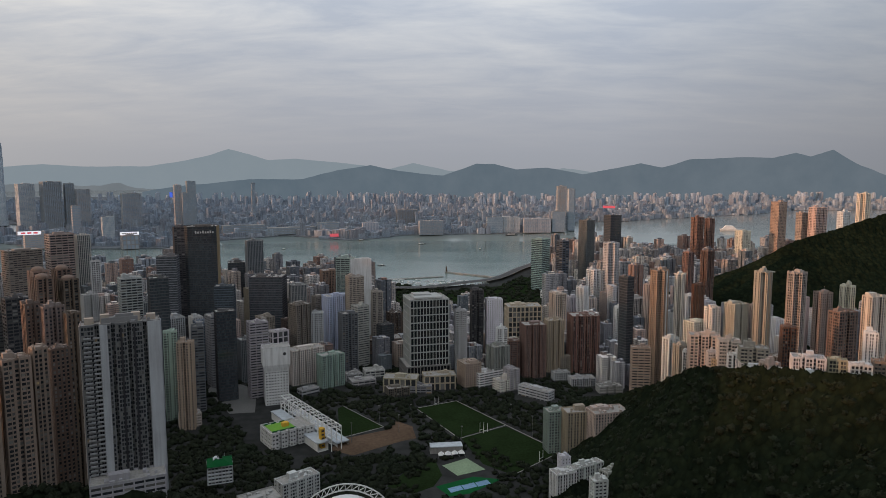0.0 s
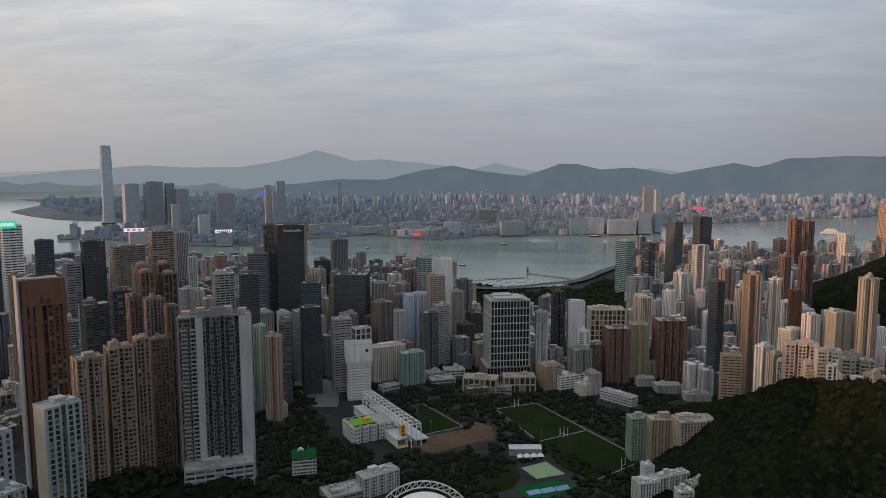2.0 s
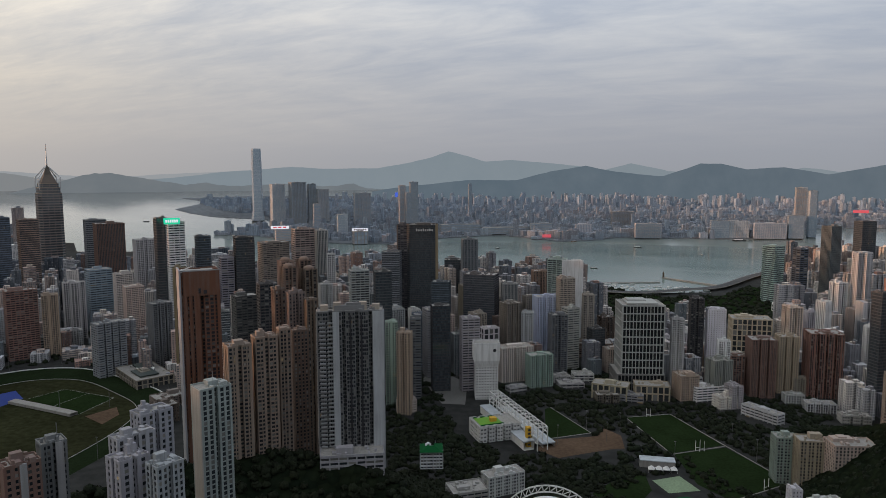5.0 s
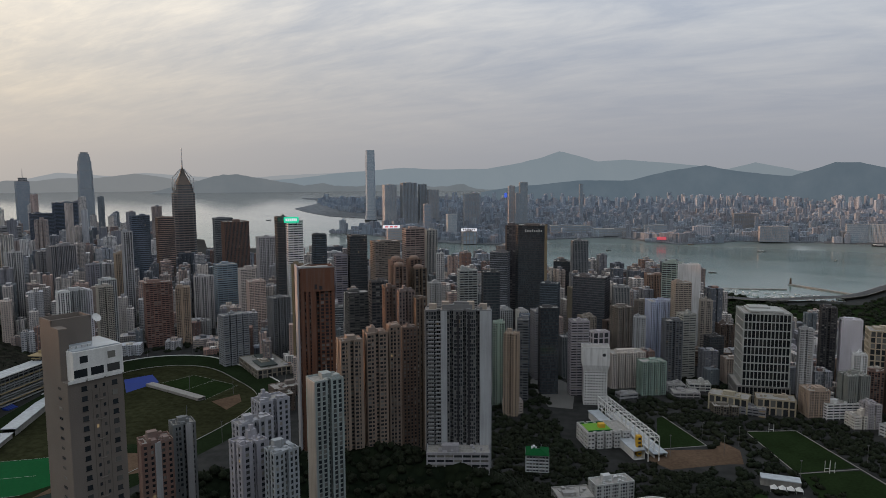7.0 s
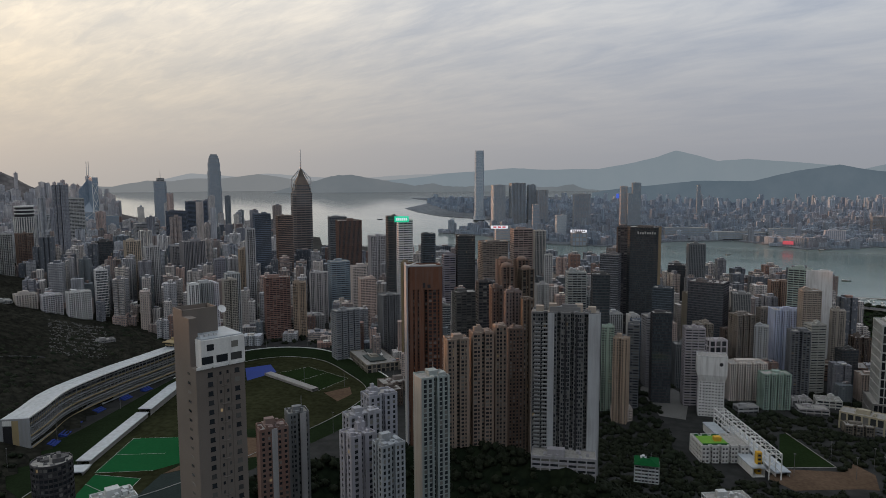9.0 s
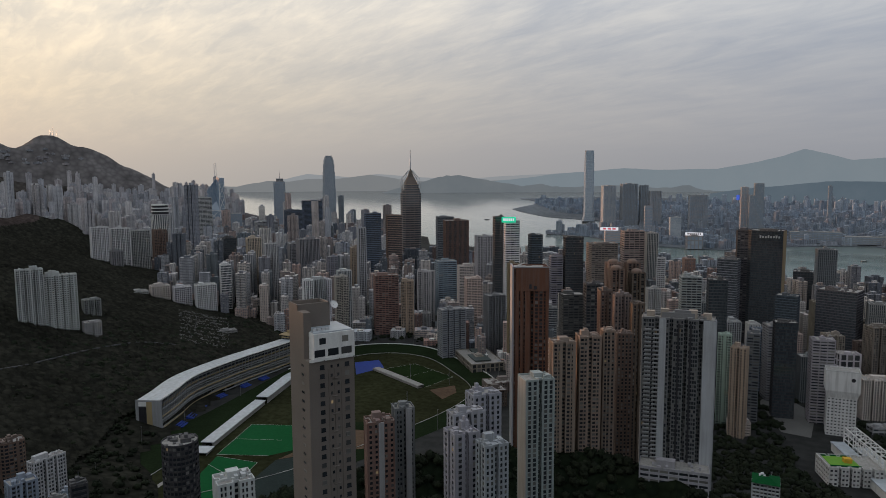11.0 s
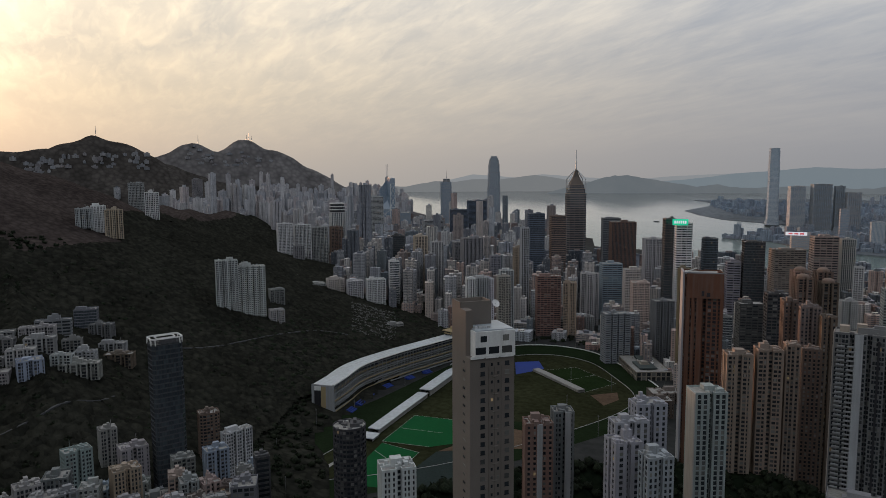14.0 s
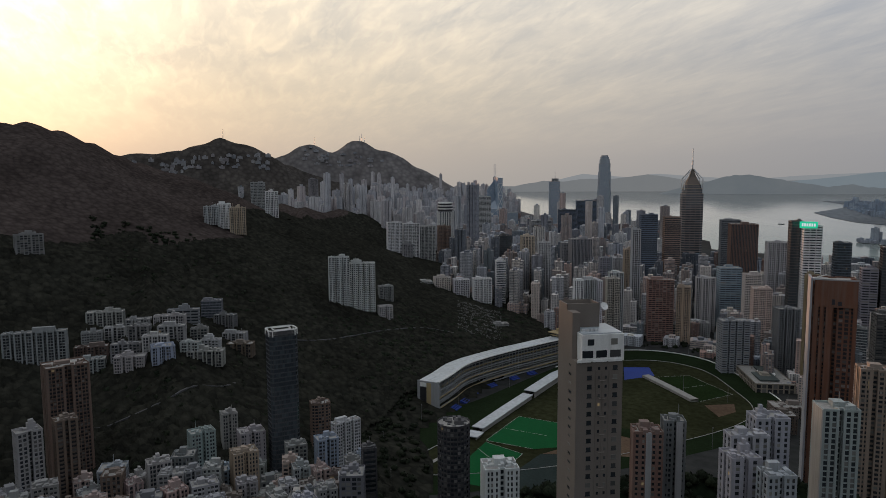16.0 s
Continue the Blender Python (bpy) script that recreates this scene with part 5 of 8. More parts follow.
def braced_tower(x, y, turn):
    """Four triangular glass shafts of different heights, cross-braced in white."""
    ob = empty_at("skyscraper", *warp((x, y, 20)), turn)
    a, c = 26.0, (0.0, 0.0)
    sq = [(-a, -a), (a, -a), (a, a), (-a, a)]
    for k, (h0, h1) in enumerate(((150, 190), (285, 292), (205, 255), (235, 280))):
        p, q = sq[k], sq[(k + 1) % 4]
        Q = Quads()
        tri = [p, q, c]
        hs = [h0, h0, h1]
        n = 14
        for (s, hs0), (t, hs1) in zip(zip(tri, hs), zip(tri[1:] + tri[:1], hs[1:] + hs[:1])):
            Q.add([level(s, 0), level(t, 0), level(t, hs1), level(s, hs0)], [(0, 0), (n, 0), (n, 50), (0, 50)])
        Q.add([level(p, h0), level(q, h0), level(c, h1), level(c, h1)])
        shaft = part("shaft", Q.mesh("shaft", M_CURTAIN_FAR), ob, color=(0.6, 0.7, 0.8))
        for z in range(0, int(h0) - 40, 52):
            B = Quads()
            out = 0.7
            o = [np.array((*v, 0)) * (1 + out / a) for v in (p, q)]
            top = min(z + 52, h0)
            B.beam(o[0] + (0, 0, z), o[1] + (0, 0, top), 1.5).beam(o[1] + (0, 0, z), o[0] + (0, 0, top), 1.5)
            B.beam(o[0] + (0, 0, z), o[0] + (0, 0, top), 1.5).beam(o[0] + (0, 0, top), o[1] + (0, 0, top), 1.2)
            part("brace", B.mesh("brace", M_WHITE), shaft)
    for dx in (-4, 4):
        part("mast", Quads().box(dx, 0, 285, 1.6, 1.6, 62).mesh("mast", M_STEEL), ob)
    tagged(ob, "angular glass tower cross-braced in white with twin masts", "skyscraper")
    TAKEN.append((x, y, 40))


braced_tower(*AZ(64.0, 3015), 40)

# ---- neon signs on roofs ----
M_SIGN_G = lamp_face("green_sign_light", (0.02, 0.62, 0.36), 0.9)
M_SIGN_W = lamp_face("white_sign_light", (0.9, 0.88, 0.95), 0.75)
M_SIGN_R = lamp_face("red_sign_light", (0.9, 0.14, 0.18), 0.45)
M_SIGN_B = lamp_face("blue_sign_light", (0.10, 0.20, 0.95), 0.5)
M_TEXT = plain("sign_letters", (0.45, 0.45, 0.44), 0.6, amount=0.1)


def roof_sign(az, r, z, w, h, face, label, bars=0, bar_mat=None):
    """A lit board that faces the hills, on a frame of posts; illegible lettering as bars."""
    x, y = AZ(az, r)
    s = shrink(x, y)
    ob = empty_at("roof_sign", *warp((x, y, z)), az)
    ob.scale = (s, s, s)
    part("board", Quads().box(0, 0, 0, w, 1.2, h, skip_base=False).mesh("board", face), ob)
    for k in range(2):
        part("post", Quads().box((k - 0.5) * w * 0.7, 1.2, -3, 0.6, 0.6, h).mesh("post", M_DARK), ob)
    for k in range(bars):
        part("bar", Quads().box((k + 0.5 - bars / 2) * w * 0.8 / bars, -0.75, h * 0.28, w * 0.55 / bars, 0.3, h * 0.45, skip_base=False).mesh("bar", bar_mat or M_SIGN_W), ob)
    tagged(ob, label, "sign")


def lettering(az, r, z, w, h, n):
    """Raised bars in place of a name on a tower's top."""
    x, y = AZ(az, r)
    ob = empty_at("roof_lettering", x, y, z, az)
    for k in range(n):
        part("bar", Quads().box((k + 0.5 - n / 2) * w / n, 0, 0, w / n * 0.62, 0.8, h * (1.0 if k % 3 == 0 else 0.7), skip_base=False).mesh("bar", M_TEXT), ob)
    tagged(ob, "pale raised lettering near the top of a glass tower", "sign")


lettering(19.55, 1150, 202, 30, 4.2, 8)


roof_sign(39.9, 1288, 212, 27, 11, M_SIGN_G, "lit green roof sign with white lettering", 6, M_SIGN_W)
roof_sign(31.6, 3080, 66, 78, 14, M_SIGN_W, "long lit white sign on a harbour roof", 3, M_SIGN_R)
roof_sign(25.0, 2990, 58, 70, 12, M_SIGN_W, "long lit white sign with dark lettering on a roof", 7, M_DARK)
roof_sign(9.2, 3150, 14, 40, 14, M_SIGN_R, "lit red sign on the far waterfront", 0)
roof_sign(21.9, 3560, 190, 14, 24, M_SIGN_B, "lit blue screen on a far tower", 0)
roof_sign(-13.8, 1995, 201, 34, 7, M_SIGN_R, "dim red roof sign on a dark tower", 0)


# ---- districts ----
def inside(poly, x, y):
    c = False
    for (x0, y0), (x1, y1) in zip(poly, poly[1:] + poly[:1]):
        if (y0 > y) != (y1 > y) and x < (x1 - x0) * (y - y0) / (y1 - y0) + x0:
            c = not c
    return c


def sector(a0, a1, r0, r1, n=8):
    return [AZ(a0 + (a1 - a0) * k / n, r0) for k in range(n + 1)] + [AZ(a1 + (a0 - a1) * k / n, r1) for k in range(n + 1)]


KEEP_OUT = [
    [(-620, 150), (-700, 190), (-790, 260), (-960, 560), (-985, 720), (-900, 800), (-780, 800), (-600, 740), (-500, 620), (-480, 420), (-500, 200)],  # racecourse
    [(-320, 640), (-330, 820), (-250, 900), (-40, 860), (30, 850), (190, 640), (190, 520), (-240, 500)],  # sports grounds and school
    [(-180, 1860), (0, 1720), (150, 1800), (270, 2060), (350, 1780), (345, 1470), (240, 1440), (60, 1480), (-120, 1360), (-190, 1600)],  # park
]


def blocked(x, y, need=14):
    return any(inside(k, x, y) for k in KEEP_OUT) or not free(x, y, need)




class Joined:
    """Many far buildings in one mesh: walls with a UV map in bays and storeys, flat roofs and lift houses."""

    def __init__(self):
        self.v, self.f, self.u = [], [], []

    def block(self, x, y, z0, w, d, h, turn, bay=3.4, storey=3.2, notch=True):
        c, s = math.cos(radians(turn)), math.sin(radians(turn))
        p = outline("comb" if notch and w > 24 else "notch" if notch and w > 14 and math.hypot(x, y) < 2300 else "box", w, d)
        n = len(p)
        q = [(x + a * c - b * s, y + a * s + b * c) for a, b in p]
        v = warp(np.array([(*k, z0) for k in q] + [(*k, z0 + h) for k in q]))
        o = len(self.v)
        self.v += v.tolist()
        m, u = max(1, round(h / storey)), 0
        for i in range(n):
            j = (i + 1) % n
            k = max(1, round(math.hypot(p[j][0] - p[i][0], p[j][1] - p[i][1]) / bay))
            self.f.append((o + i, o + j, o + n + j, o + n + i))
            self.u += [(u, 0), (u + k, 0), (u + k, m), (u, m)]
            u += k
        self.f.append(tuple(range(o + n, o + 2 * n)))
        self.u += [(0.1, 0.1)] * n

    def make(self, name, label, tint, mat=None):
        ob = new(name, mesh_of(name, self.v, self.f, mat or M_FAR, uvs=self.u))
        ob.color = (*tint, 1)
        return tagged(ob, label, "buildings", kind="stuff")


BEYOND = Joined()


def district(poly, turn, step, low, high, looks, seed, top_z=400.0, hill=(0, 60), shrink_up=1.0, gap=0.06, size=(15, 27)):
    """Fills poly with towers along a street grid turned by turn degrees."""
    rnd = random.Random(seed)
    xs, ys = [p[0] for p in poly], [p[1] for p in poly]
    cx, cy = (min(xs) + max(xs)) / 2, (min(ys) + max(ys)) / 2
    span = math.hypot(max(xs) - min(xs), max(ys) - min(ys)) / 2
    c, s = math.cos(radians(turn)), math.sin(radians(turn))
    n = int(span / step)
    for i in range(-n, n + 1):
        for j in range(-n, n + 1):
            u, v = i * step + rnd.uniform(-0.12, 0.12) * step + (7 if i % 4 == 0 else 0), j * step + rnd.uniform(-0.12, 0.12) * step + (8 if j % 3 == 0 else 0)
            x, y = cx + u * c - v * s, cy + u * s + v * c
            style, color, plan = rnd.choice(looks)
            h, w, d, skip, lean = rnd.triangular(low, high, low + 0.35 * (high - low)), rnd.uniform(*size), rnd.uniform(*size), rnd.random(), rnd.choice((0, 0, 90, 4, -3))
            if skip < gap or not inside(poly, x, y) or blocked(x, y, 0.4 * max(w, d)):
                continue
            z = floor_z(x, y)
            if not hill[0] <= z <= hill[1]:
                continue
            if h < 32:
                plan = "comb" if plan == "cross" else plan
            if math.hypot(x, y) > 1180:
                BEYOND.block(x, y, z - 2, w, d, h, turn + lean)
                BEYOND.block(x + w * 0.08, y, z - 2 + h, w * 0.4, d * 0.45, rnd.uniform(3, 6), turn + lean, notch=False)
                if rnd.random() < 0.6:
                    BEYOND.block(x - w * 0.2, y + d * 0.1, z - 2 + h, w * 0.3, d * 0.3, rnd.uniform(1.5, 4), turn + lean, notch=False)
                if rnd.random() < 0.35:
                    BEYOND.block(x, y, z - 2, w * 1.35, d * 1.3, rnd.uniform(10, 24), turn + lean, notch=False)
                TAKEN.append((x, y, 0.5 * max(w, d)))
            else:
                tower(x, y, w, d, min(z + h, top_z), turn + lean, style, color, plan)


FLATS = [("flats", c, p) for c, p in (("offwhite", "notch"), ("stone", "comb"), ("grey", "notch"), ("grey", "comb"), ("pink", "box"), ("tan", "box"), ("stone", "notch"), ("white", "cross"), ("offwhite", "cross"), ("dgrey", "box"), ("offwhite", "comb"), ("umber", "notch"), ("brown", "notch"))]
MIXED = FLATS + [("ribbon", "grey", "box"), ("ribbon", "offwhite", "box"), ("curtain", "navy", "box"), ("curtain", "black", "box"), ("old", "stone", "comb"), ("old", "grey", "comb"), ("punch", "offwhite", "box"), ("ribbon", "dgrey", "box"), ("fins", "grey", "box"), ("curtain", "dgrey", "box")]
OFFICE = [("curtain", "navy", "box"), ("curtain", "dgrey", "cut"), ("ribbon", "grey", "box"), ("fins", "dgrey", "box"), ("grid", "grey", "box"), ("curtain", "black", "box"), ("flats", "grey", "notch"), ("flats", "umber", "box"), ("ribbon", "umber", "box")]
SUNNY = [("flats", "white", "cross"), ("flats", "cream", "notch"), ("flats", "pink", "notch"), ("flats", "white", "comb"), ("flats", "offwhite", "notch"), ("flats", "cream", "comb"), ("ribbon", "grey", "box"), ("flats", "red", "box"), ("curtain", "dgrey", "box"), ("flats", "beige", "comb")]
OLD = [("old", "cream", "comb"), ("old", "grey", "comb"), ("old", "white", "notch"), ("flats", "pink", "notch"), ("flats", "grey", "comb"), ("old", "tan", "box"), ("flats", "white", "comb"), ("old", "green", "box")]


def far_city(name, label, poly, count, sizes, heights, seed, tint=(1, 1, 1), turn=0.0, tall=0.0, hill=(0, 90), slabs=0.0):
    rnd = random.Random(seed)
    xs, ys = [p[0] for p in poly], [p[1] for p in poly]
    J, put, tries = Joined(), [], 0
    cells = {}
    while len(put) < count and tries < count * 12:
        tries += 1
        x, y = rnd.uniform(min(xs), max(xs)), rnd.uniform(min(ys), max(ys))
        w, d = rnd.uniform(*sizes), rnd.uniform(*sizes) * 0.8
        need = 0.42 * (w + d)
        g = (int(x // 80), int(y // 80))
        if not inside(poly, x, y) or any((x - a) ** 2 + (y - b) ** 2 < (need / 2 + e) ** 2 for i in (-1, 0, 1) for j in (-1, 0, 1) for a, b, e in cells.get((g[0] + i, g[1] + j), ())):
            continue
        if not free(x, y, need / 2) or any(inside(k, x, y) for k in KEEP_OUT):
            continue
        z = floor_z(x, y) if x * x + y * y < 4500 ** 2 else 3.0
        if not hill[0] <= z <= hill[1]:
            continue
        h = rnd.triangular(heights[0], heights[1], heights[0] + 0.3 * (heights[1] - heights[0]))
        if rnd.random() < tall:
            h, w, d = h * 1.8, w * 0.8, d * 0.8
        elif rnd.random() < slabs:
            h, w = h * 0.55, w * 1.9
        lean = turn + rnd.choice((0, 0, 0, 45, 10))
        J.block(x, y, z - 2, w, d, h, lean)
        J.block(x + w * 0.1, y, z - 2 + h, w * 0.35, d * 0.4, rnd.uniform(3, 6), lean, notch=False)
        cells.setdefault(g, []).append((x, y, need / 2))
        put.append(1)
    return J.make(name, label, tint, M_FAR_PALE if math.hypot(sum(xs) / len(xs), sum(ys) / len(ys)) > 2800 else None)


district(sector(30, 37, 1080, 1750), 38, 40, 50, 115, MIXED, 33, gap=0.03)
district(sector(37, 46, 1330, 1750), 38, 40, 50, 115, MIXED, 3, gap=0.03)
district(sector(36, 58.5, 1210, 1340), 42, 40, 14, 30, [("old", "white", "comb"), ("ribbon", "white", "box"), ("punch", "white", "box"), ("old", "panel", "comb"), ("ribbon", "grey", "box")], 13, gap=0.15, size=(18, 34))
district(sector(44, 58.5, 1340, 1720), 48, 36, 45, 125, FLATS + MIXED, 4, gap=0.03)
district(sector(58, 72, 1330, 1780), 58, 37, 55, 125, FLATS, 5, hill=(0, 70), gap=0.03)
district(sector(4, 31, 960, 1640), 38, 42, 50, 120, MIXED + OFFICE, 6, gap=0.05)
district(sector(22, 33, 760, 1000), 38, 38, 40, 75, MIXED, 7, gap=0.1)
district(sector(-8, 5, 900, 1330), 28, 44, 22, 60, OLD + FLATS, 8, gap=0.25)
district(sector(-36, -9, 1090, 2250), 15, 44, 50, 125, SUNNY, 9, hill=(0, 24), gap=0.05)
district(sector(-34, -19, 800, 1100), 18, 40, 30, 62, SUNNY, 10, hill=(0, 60), gap=0.2)


def tenements(a0, a1, r0, r1, step, seed):
    """Old blocks crowded on the slope, their roofs falling towards the valley."""
    rnd = random.Random(seed)
    r = r0
    while r < r1:
        a = a0 + rnd.uniform(0, 1)
        while a < a1:
            w, d = rnd.uniform(0.62, 1.1) * step, rnd.uniform(0.7, 1.0) * step
            rr = r + rnd.uniform(-0.15, 0.15) * step
            x, y = AZ(a, rr)
            z = floor_z(x, y)
            roof = EYE_Z - rr * math.tan(radians(rnd.triangular(20.6, 26.0, 22.6)))
            if free(x, y, 0.1 * max(w, d)) and not any(inside(k, x, y) for k in KEEP_OUT) and roof > z + 9:
                style, color, plan = rnd.choice(TENEMENT)
                tower(x, y, w, d, min(roof, z + 62), a + rnd.choice((-12, -6, 0, 8, 20)), style, color, plan, panes=False)
            a += math.degrees((w + 1.5) / rr)
        r += step * 0.95


TENEMENT = [("old", "panel", "comb"), ("old", "pearl", "notch"), ("flats", "grey", "notch"), ("old", "offwhite", "box"), ("old", "cream", "comb"), ("flats", "offwhite", "comb"), ("old", "grey", "comb"), ("old", "brown", "box"), ("old", "pink", "notch"), ("flats", "dgrey", "box"), ("old", "blue", "comb"), ("old", "umber", "box"), ("old", "stone", "comb")]
tenements(76, 104, 425, 545, 17.0, 11)


def infill(poly, turn, step, low, high, size, seed, name, label, tint, hill=60):
    """The smaller buildings between the towers, row by row along the streets."""
    rnd = random.Random(seed)
    xs, ys = [p[0] for p in poly], [p[1] for p in poly]
    cx, cy = (min(xs) + max(xs)) / 2, (min(ys) + max(ys)) / 2
    span = math.hypot(max(xs) - min(xs), max(ys) - min(ys)) / 2
    c, s_ = math.cos(radians(turn)), math.sin(radians(turn))
    n = int(span / step)
    J = Joined()
    taken = np.array(TAKEN)
    for i in range(-n, n + 1):
        for j in range(-n, n + 1):
            u, v = (i + rnd.uniform(-0.2, 0.2)) * step, (j + rnd.uniform(-0.2, 0.2)) * step
            w, d, h, lean = rnd.uniform(*size), rnd.uniform(*size), rnd.triangular(low, high, low + 0.3 * (high - low)), rnd.choice((0, 0, 90, 5, -4))
            if j % 5 == 0 or i % 7 == 0:
                continue
            x, y = cx + u * c - v * s_, cy + u * s_ + v * c
            if not inside(poly, x, y) or any(inside(k, x, y) for k in KEEP_OUT):
                continue
            if ((taken[:, 0] - x) ** 2 + (taken[:, 1] - y) ** 2 < (taken[:, 2] * 0.9 + 0.42 * max(w, d)) ** 2).any():
                continue
            z = floor_z(x, y)
            if z > hill:
                continue
            J.block(x, y, z - 2, w, d, h, turn + lean)
            for q in range(rnd.randint(1, 3)):
                J.block(x + rnd.uniform(-0.28, 0.28) * w, y + rnd.uniform(-0.28, 0.28) * d, z - 2 + h, w * rnd.uniform(0.15, 0.4), d * rnd.uniform(0.15, 0.4), rnd.uniform(1.5, 5), turn + lean, notch=False)
    return J.make(name, label, tint)


infill(sector(21, 37, 760, 1780), 38, 24, 14, 70, (12, 22), 51, "city_blocks", "small tenements and shop blocks packed between office towers", (0.88, 0.85, 0.84))
infill(sector(37, 46, 930, 1780), 44, 23, 16, 85, (11, 21), 52, "city_blocks", "small tenements and thin towers packed along the streets", (0.92, 0.88, 0.86))
infill(sector(46, 60, 1250, 1780), 46, 23, 16, 85, (11, 21), 56, "city_blocks", "small tenements and thin towers behind the racecourse", (0.92, 0.88, 0.86))
infill(sector(60, 72, 1350, 1850), 60, 23, 18, 80, (11, 21), 53, "city_blocks", "pale tenements and thin towers at the foot of the hill", (0.94, 0.91, 0.90), 75)
infill(sector(40, 57, 985, 1235), 44, 30, 8, 24, (15, 34), 57, "city_blocks", "low white schools and halls behind the racecourse", (1.25, 1.25, 1.25))
infill(sector(-4, 21, 960, 1640), 32, 25, 12, 60, (13, 24), 54, "city_blocks", "low blocks and tenements between the office towers", (0.86, 0.84, 0.83))
infill(sector(-36, -9, 900, 2250), 15, 25, 16, 88, (12, 23), 55, "city_blocks", "low blocks between the sunlit residential towers", (1.1, 1.06, 1.04), 40)
BEYOND.make("city_blocks", "crowded towers and tenements filling the streets near the harbour", (0.90, 0.85, 0.82))
far_city("city_blocks", "crowded towers of the business district on the waterfront", sector(50, 68, 1750, 3250), 480, (20, 38), (50, 140), 21, tint=(1.0, 1.0, 1.02), turn=45, tall=0.1, hill=(0, 60))
# raised pinkish tint paints the haze over the slope towers
far_city("city_blocks", "dense residential towers climbing the lower slopes", sector(62, 82, 1900, 4300), 860, (15, 27), (55, 120), 22, tint=(1.36, 1.27, 1.22), turn=60, hill=(10, 190), tall=0.05)
far_city("city_blocks", "mixed towers along the shore of the island", sector(20, 52, 1600, 2050), 150, (25, 45), (40, 110), 23, tint=(0.6, 0.63, 0.67), turn=40)
SHORE = [p for p in KOWLOON[5:31]]
# tints turn bluer and paler with distance: haze put into the colour
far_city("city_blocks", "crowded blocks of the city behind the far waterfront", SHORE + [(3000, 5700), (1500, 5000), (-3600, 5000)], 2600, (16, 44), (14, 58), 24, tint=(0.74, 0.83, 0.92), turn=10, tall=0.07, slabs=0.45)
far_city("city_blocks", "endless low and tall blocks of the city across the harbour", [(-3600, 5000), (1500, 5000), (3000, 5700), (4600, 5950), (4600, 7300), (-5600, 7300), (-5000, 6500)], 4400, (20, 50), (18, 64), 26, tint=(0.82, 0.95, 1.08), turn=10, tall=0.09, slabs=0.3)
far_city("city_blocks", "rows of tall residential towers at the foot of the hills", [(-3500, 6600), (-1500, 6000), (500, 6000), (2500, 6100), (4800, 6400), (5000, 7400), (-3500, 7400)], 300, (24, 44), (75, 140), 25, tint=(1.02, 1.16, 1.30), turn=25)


def quay_row():
    """Long low blocks, halls and hotels along the far quay."""
    rnd = random.Random(91)
    J = Joined()
    for (ax, ay), (bx, by) in zip(KOWLOON[13:25], KOWLOON[14:26]):
        length = math.hypot(bx - ax, by - ay)
        turn = math.degrees(math.atan2(by - ay, bx - ax))
        nx, ny = -(by - ay) / length, (bx - ax) / length
        u = 30.0
        while u < length - 40:
            w, d, h = rnd.uniform(45, 120), rnd.uniform(26, 44), rnd.triangular(10, 52, 24)
            x, y = ax + (bx - ax) * (u + w / 2) / length + nx * 52, ay + (by - ay) * (u + w / 2) / length + ny * 52
            if inside(KOWLOON, x, y):
                J.block(x, y, 2, w, d, h, turn, bay=6, storey=5, notch=rnd.random() < 0.4)
                J.block(x + 6, y, 2 + h, w * 0.4, d * 0.5, rnd.uniform(3, 8), turn, notch=False)
                J.block(x - nx * 34, y - ny * 34, 2, w * 1.05, 7, rnd.uniform(3, 7), turn, notch=False)
            u += w + rnd.uniform(6, 34)
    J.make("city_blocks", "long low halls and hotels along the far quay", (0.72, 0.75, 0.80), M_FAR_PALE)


quay_row()
far_city("hillside_houses", "white houses and low flats along the mountain ridge", [(-3240, -260), (-3210, 60), (-3230, 260), (-3300, 430), (-3180, 420), (-3080, 100), (-3100, -260)], 70, (12, 30), (8, 20), 27, tint=(0.75, 0.71, 0.68), hill=(0, 520))
far_city("hillside_houses", "pale houses high on the mountain", [(-4100, 700), (-4030, 1000), (-4000, 1200), (-3900, 1150), (-3930, 700)], 30, (14, 36), (7, 15), 28, tint=(0.8, 0.76, 0.73), hill=(0, 560))
far_city("hillside_houses", "scattered flats on the wooded lower slopes", [(-2950, 100), (-2900, 450), (-2500, 700), (-2300, 600), (-2600, 100)], 34, (16, 30), (16, 62), 29, tint=(0.9, 0.86, 0.83), hill=(0, 400))


# ---- open ground: racecourse, pitches, park, roads ----
def sheet(name, pts, z, mat, label, category="ground", kind="structure", lift=None):
    return tagged(new(name, polygon(name, pts, z, mat)), label, category, kind=kind)


def ribbon(pts, wide, z, thick=0.0):
    """A strip along a line; z may be a number or one for each point."""
    p = np.asarray(pts, float)
    t = np.gradient(p, axis=0)
    t = t / np.linalg.norm(t, axis=1)[:, None]
    n = np.stack([-t[:, 1], t[:, 0]], 1) * wide / 2
    z = np.broadcast_to(np.asarray(z, float), (len(p),))
    a, b = np.c_[p + n, z], np.c_[p - n, z]
    Q = Quads()
    Q.add(np.stack([a[:-1], b[:-1], b[1:], a[1:]], 1)[:, ::1])
    if thick:
        d = np.array((0, 0, thick))
        Q.add(np.stack([a[:-1] - d, a[:-1], a[1:], a[1:] - d], 1)).add(np.stack([b[:-1], b[:-1] - d, b[1:] - d, b[1:]], 1)).add(np.stack([b[:-1] - d, a[:-1] - d, a[1:] - d, b[1:] - d], 1))
    return Q


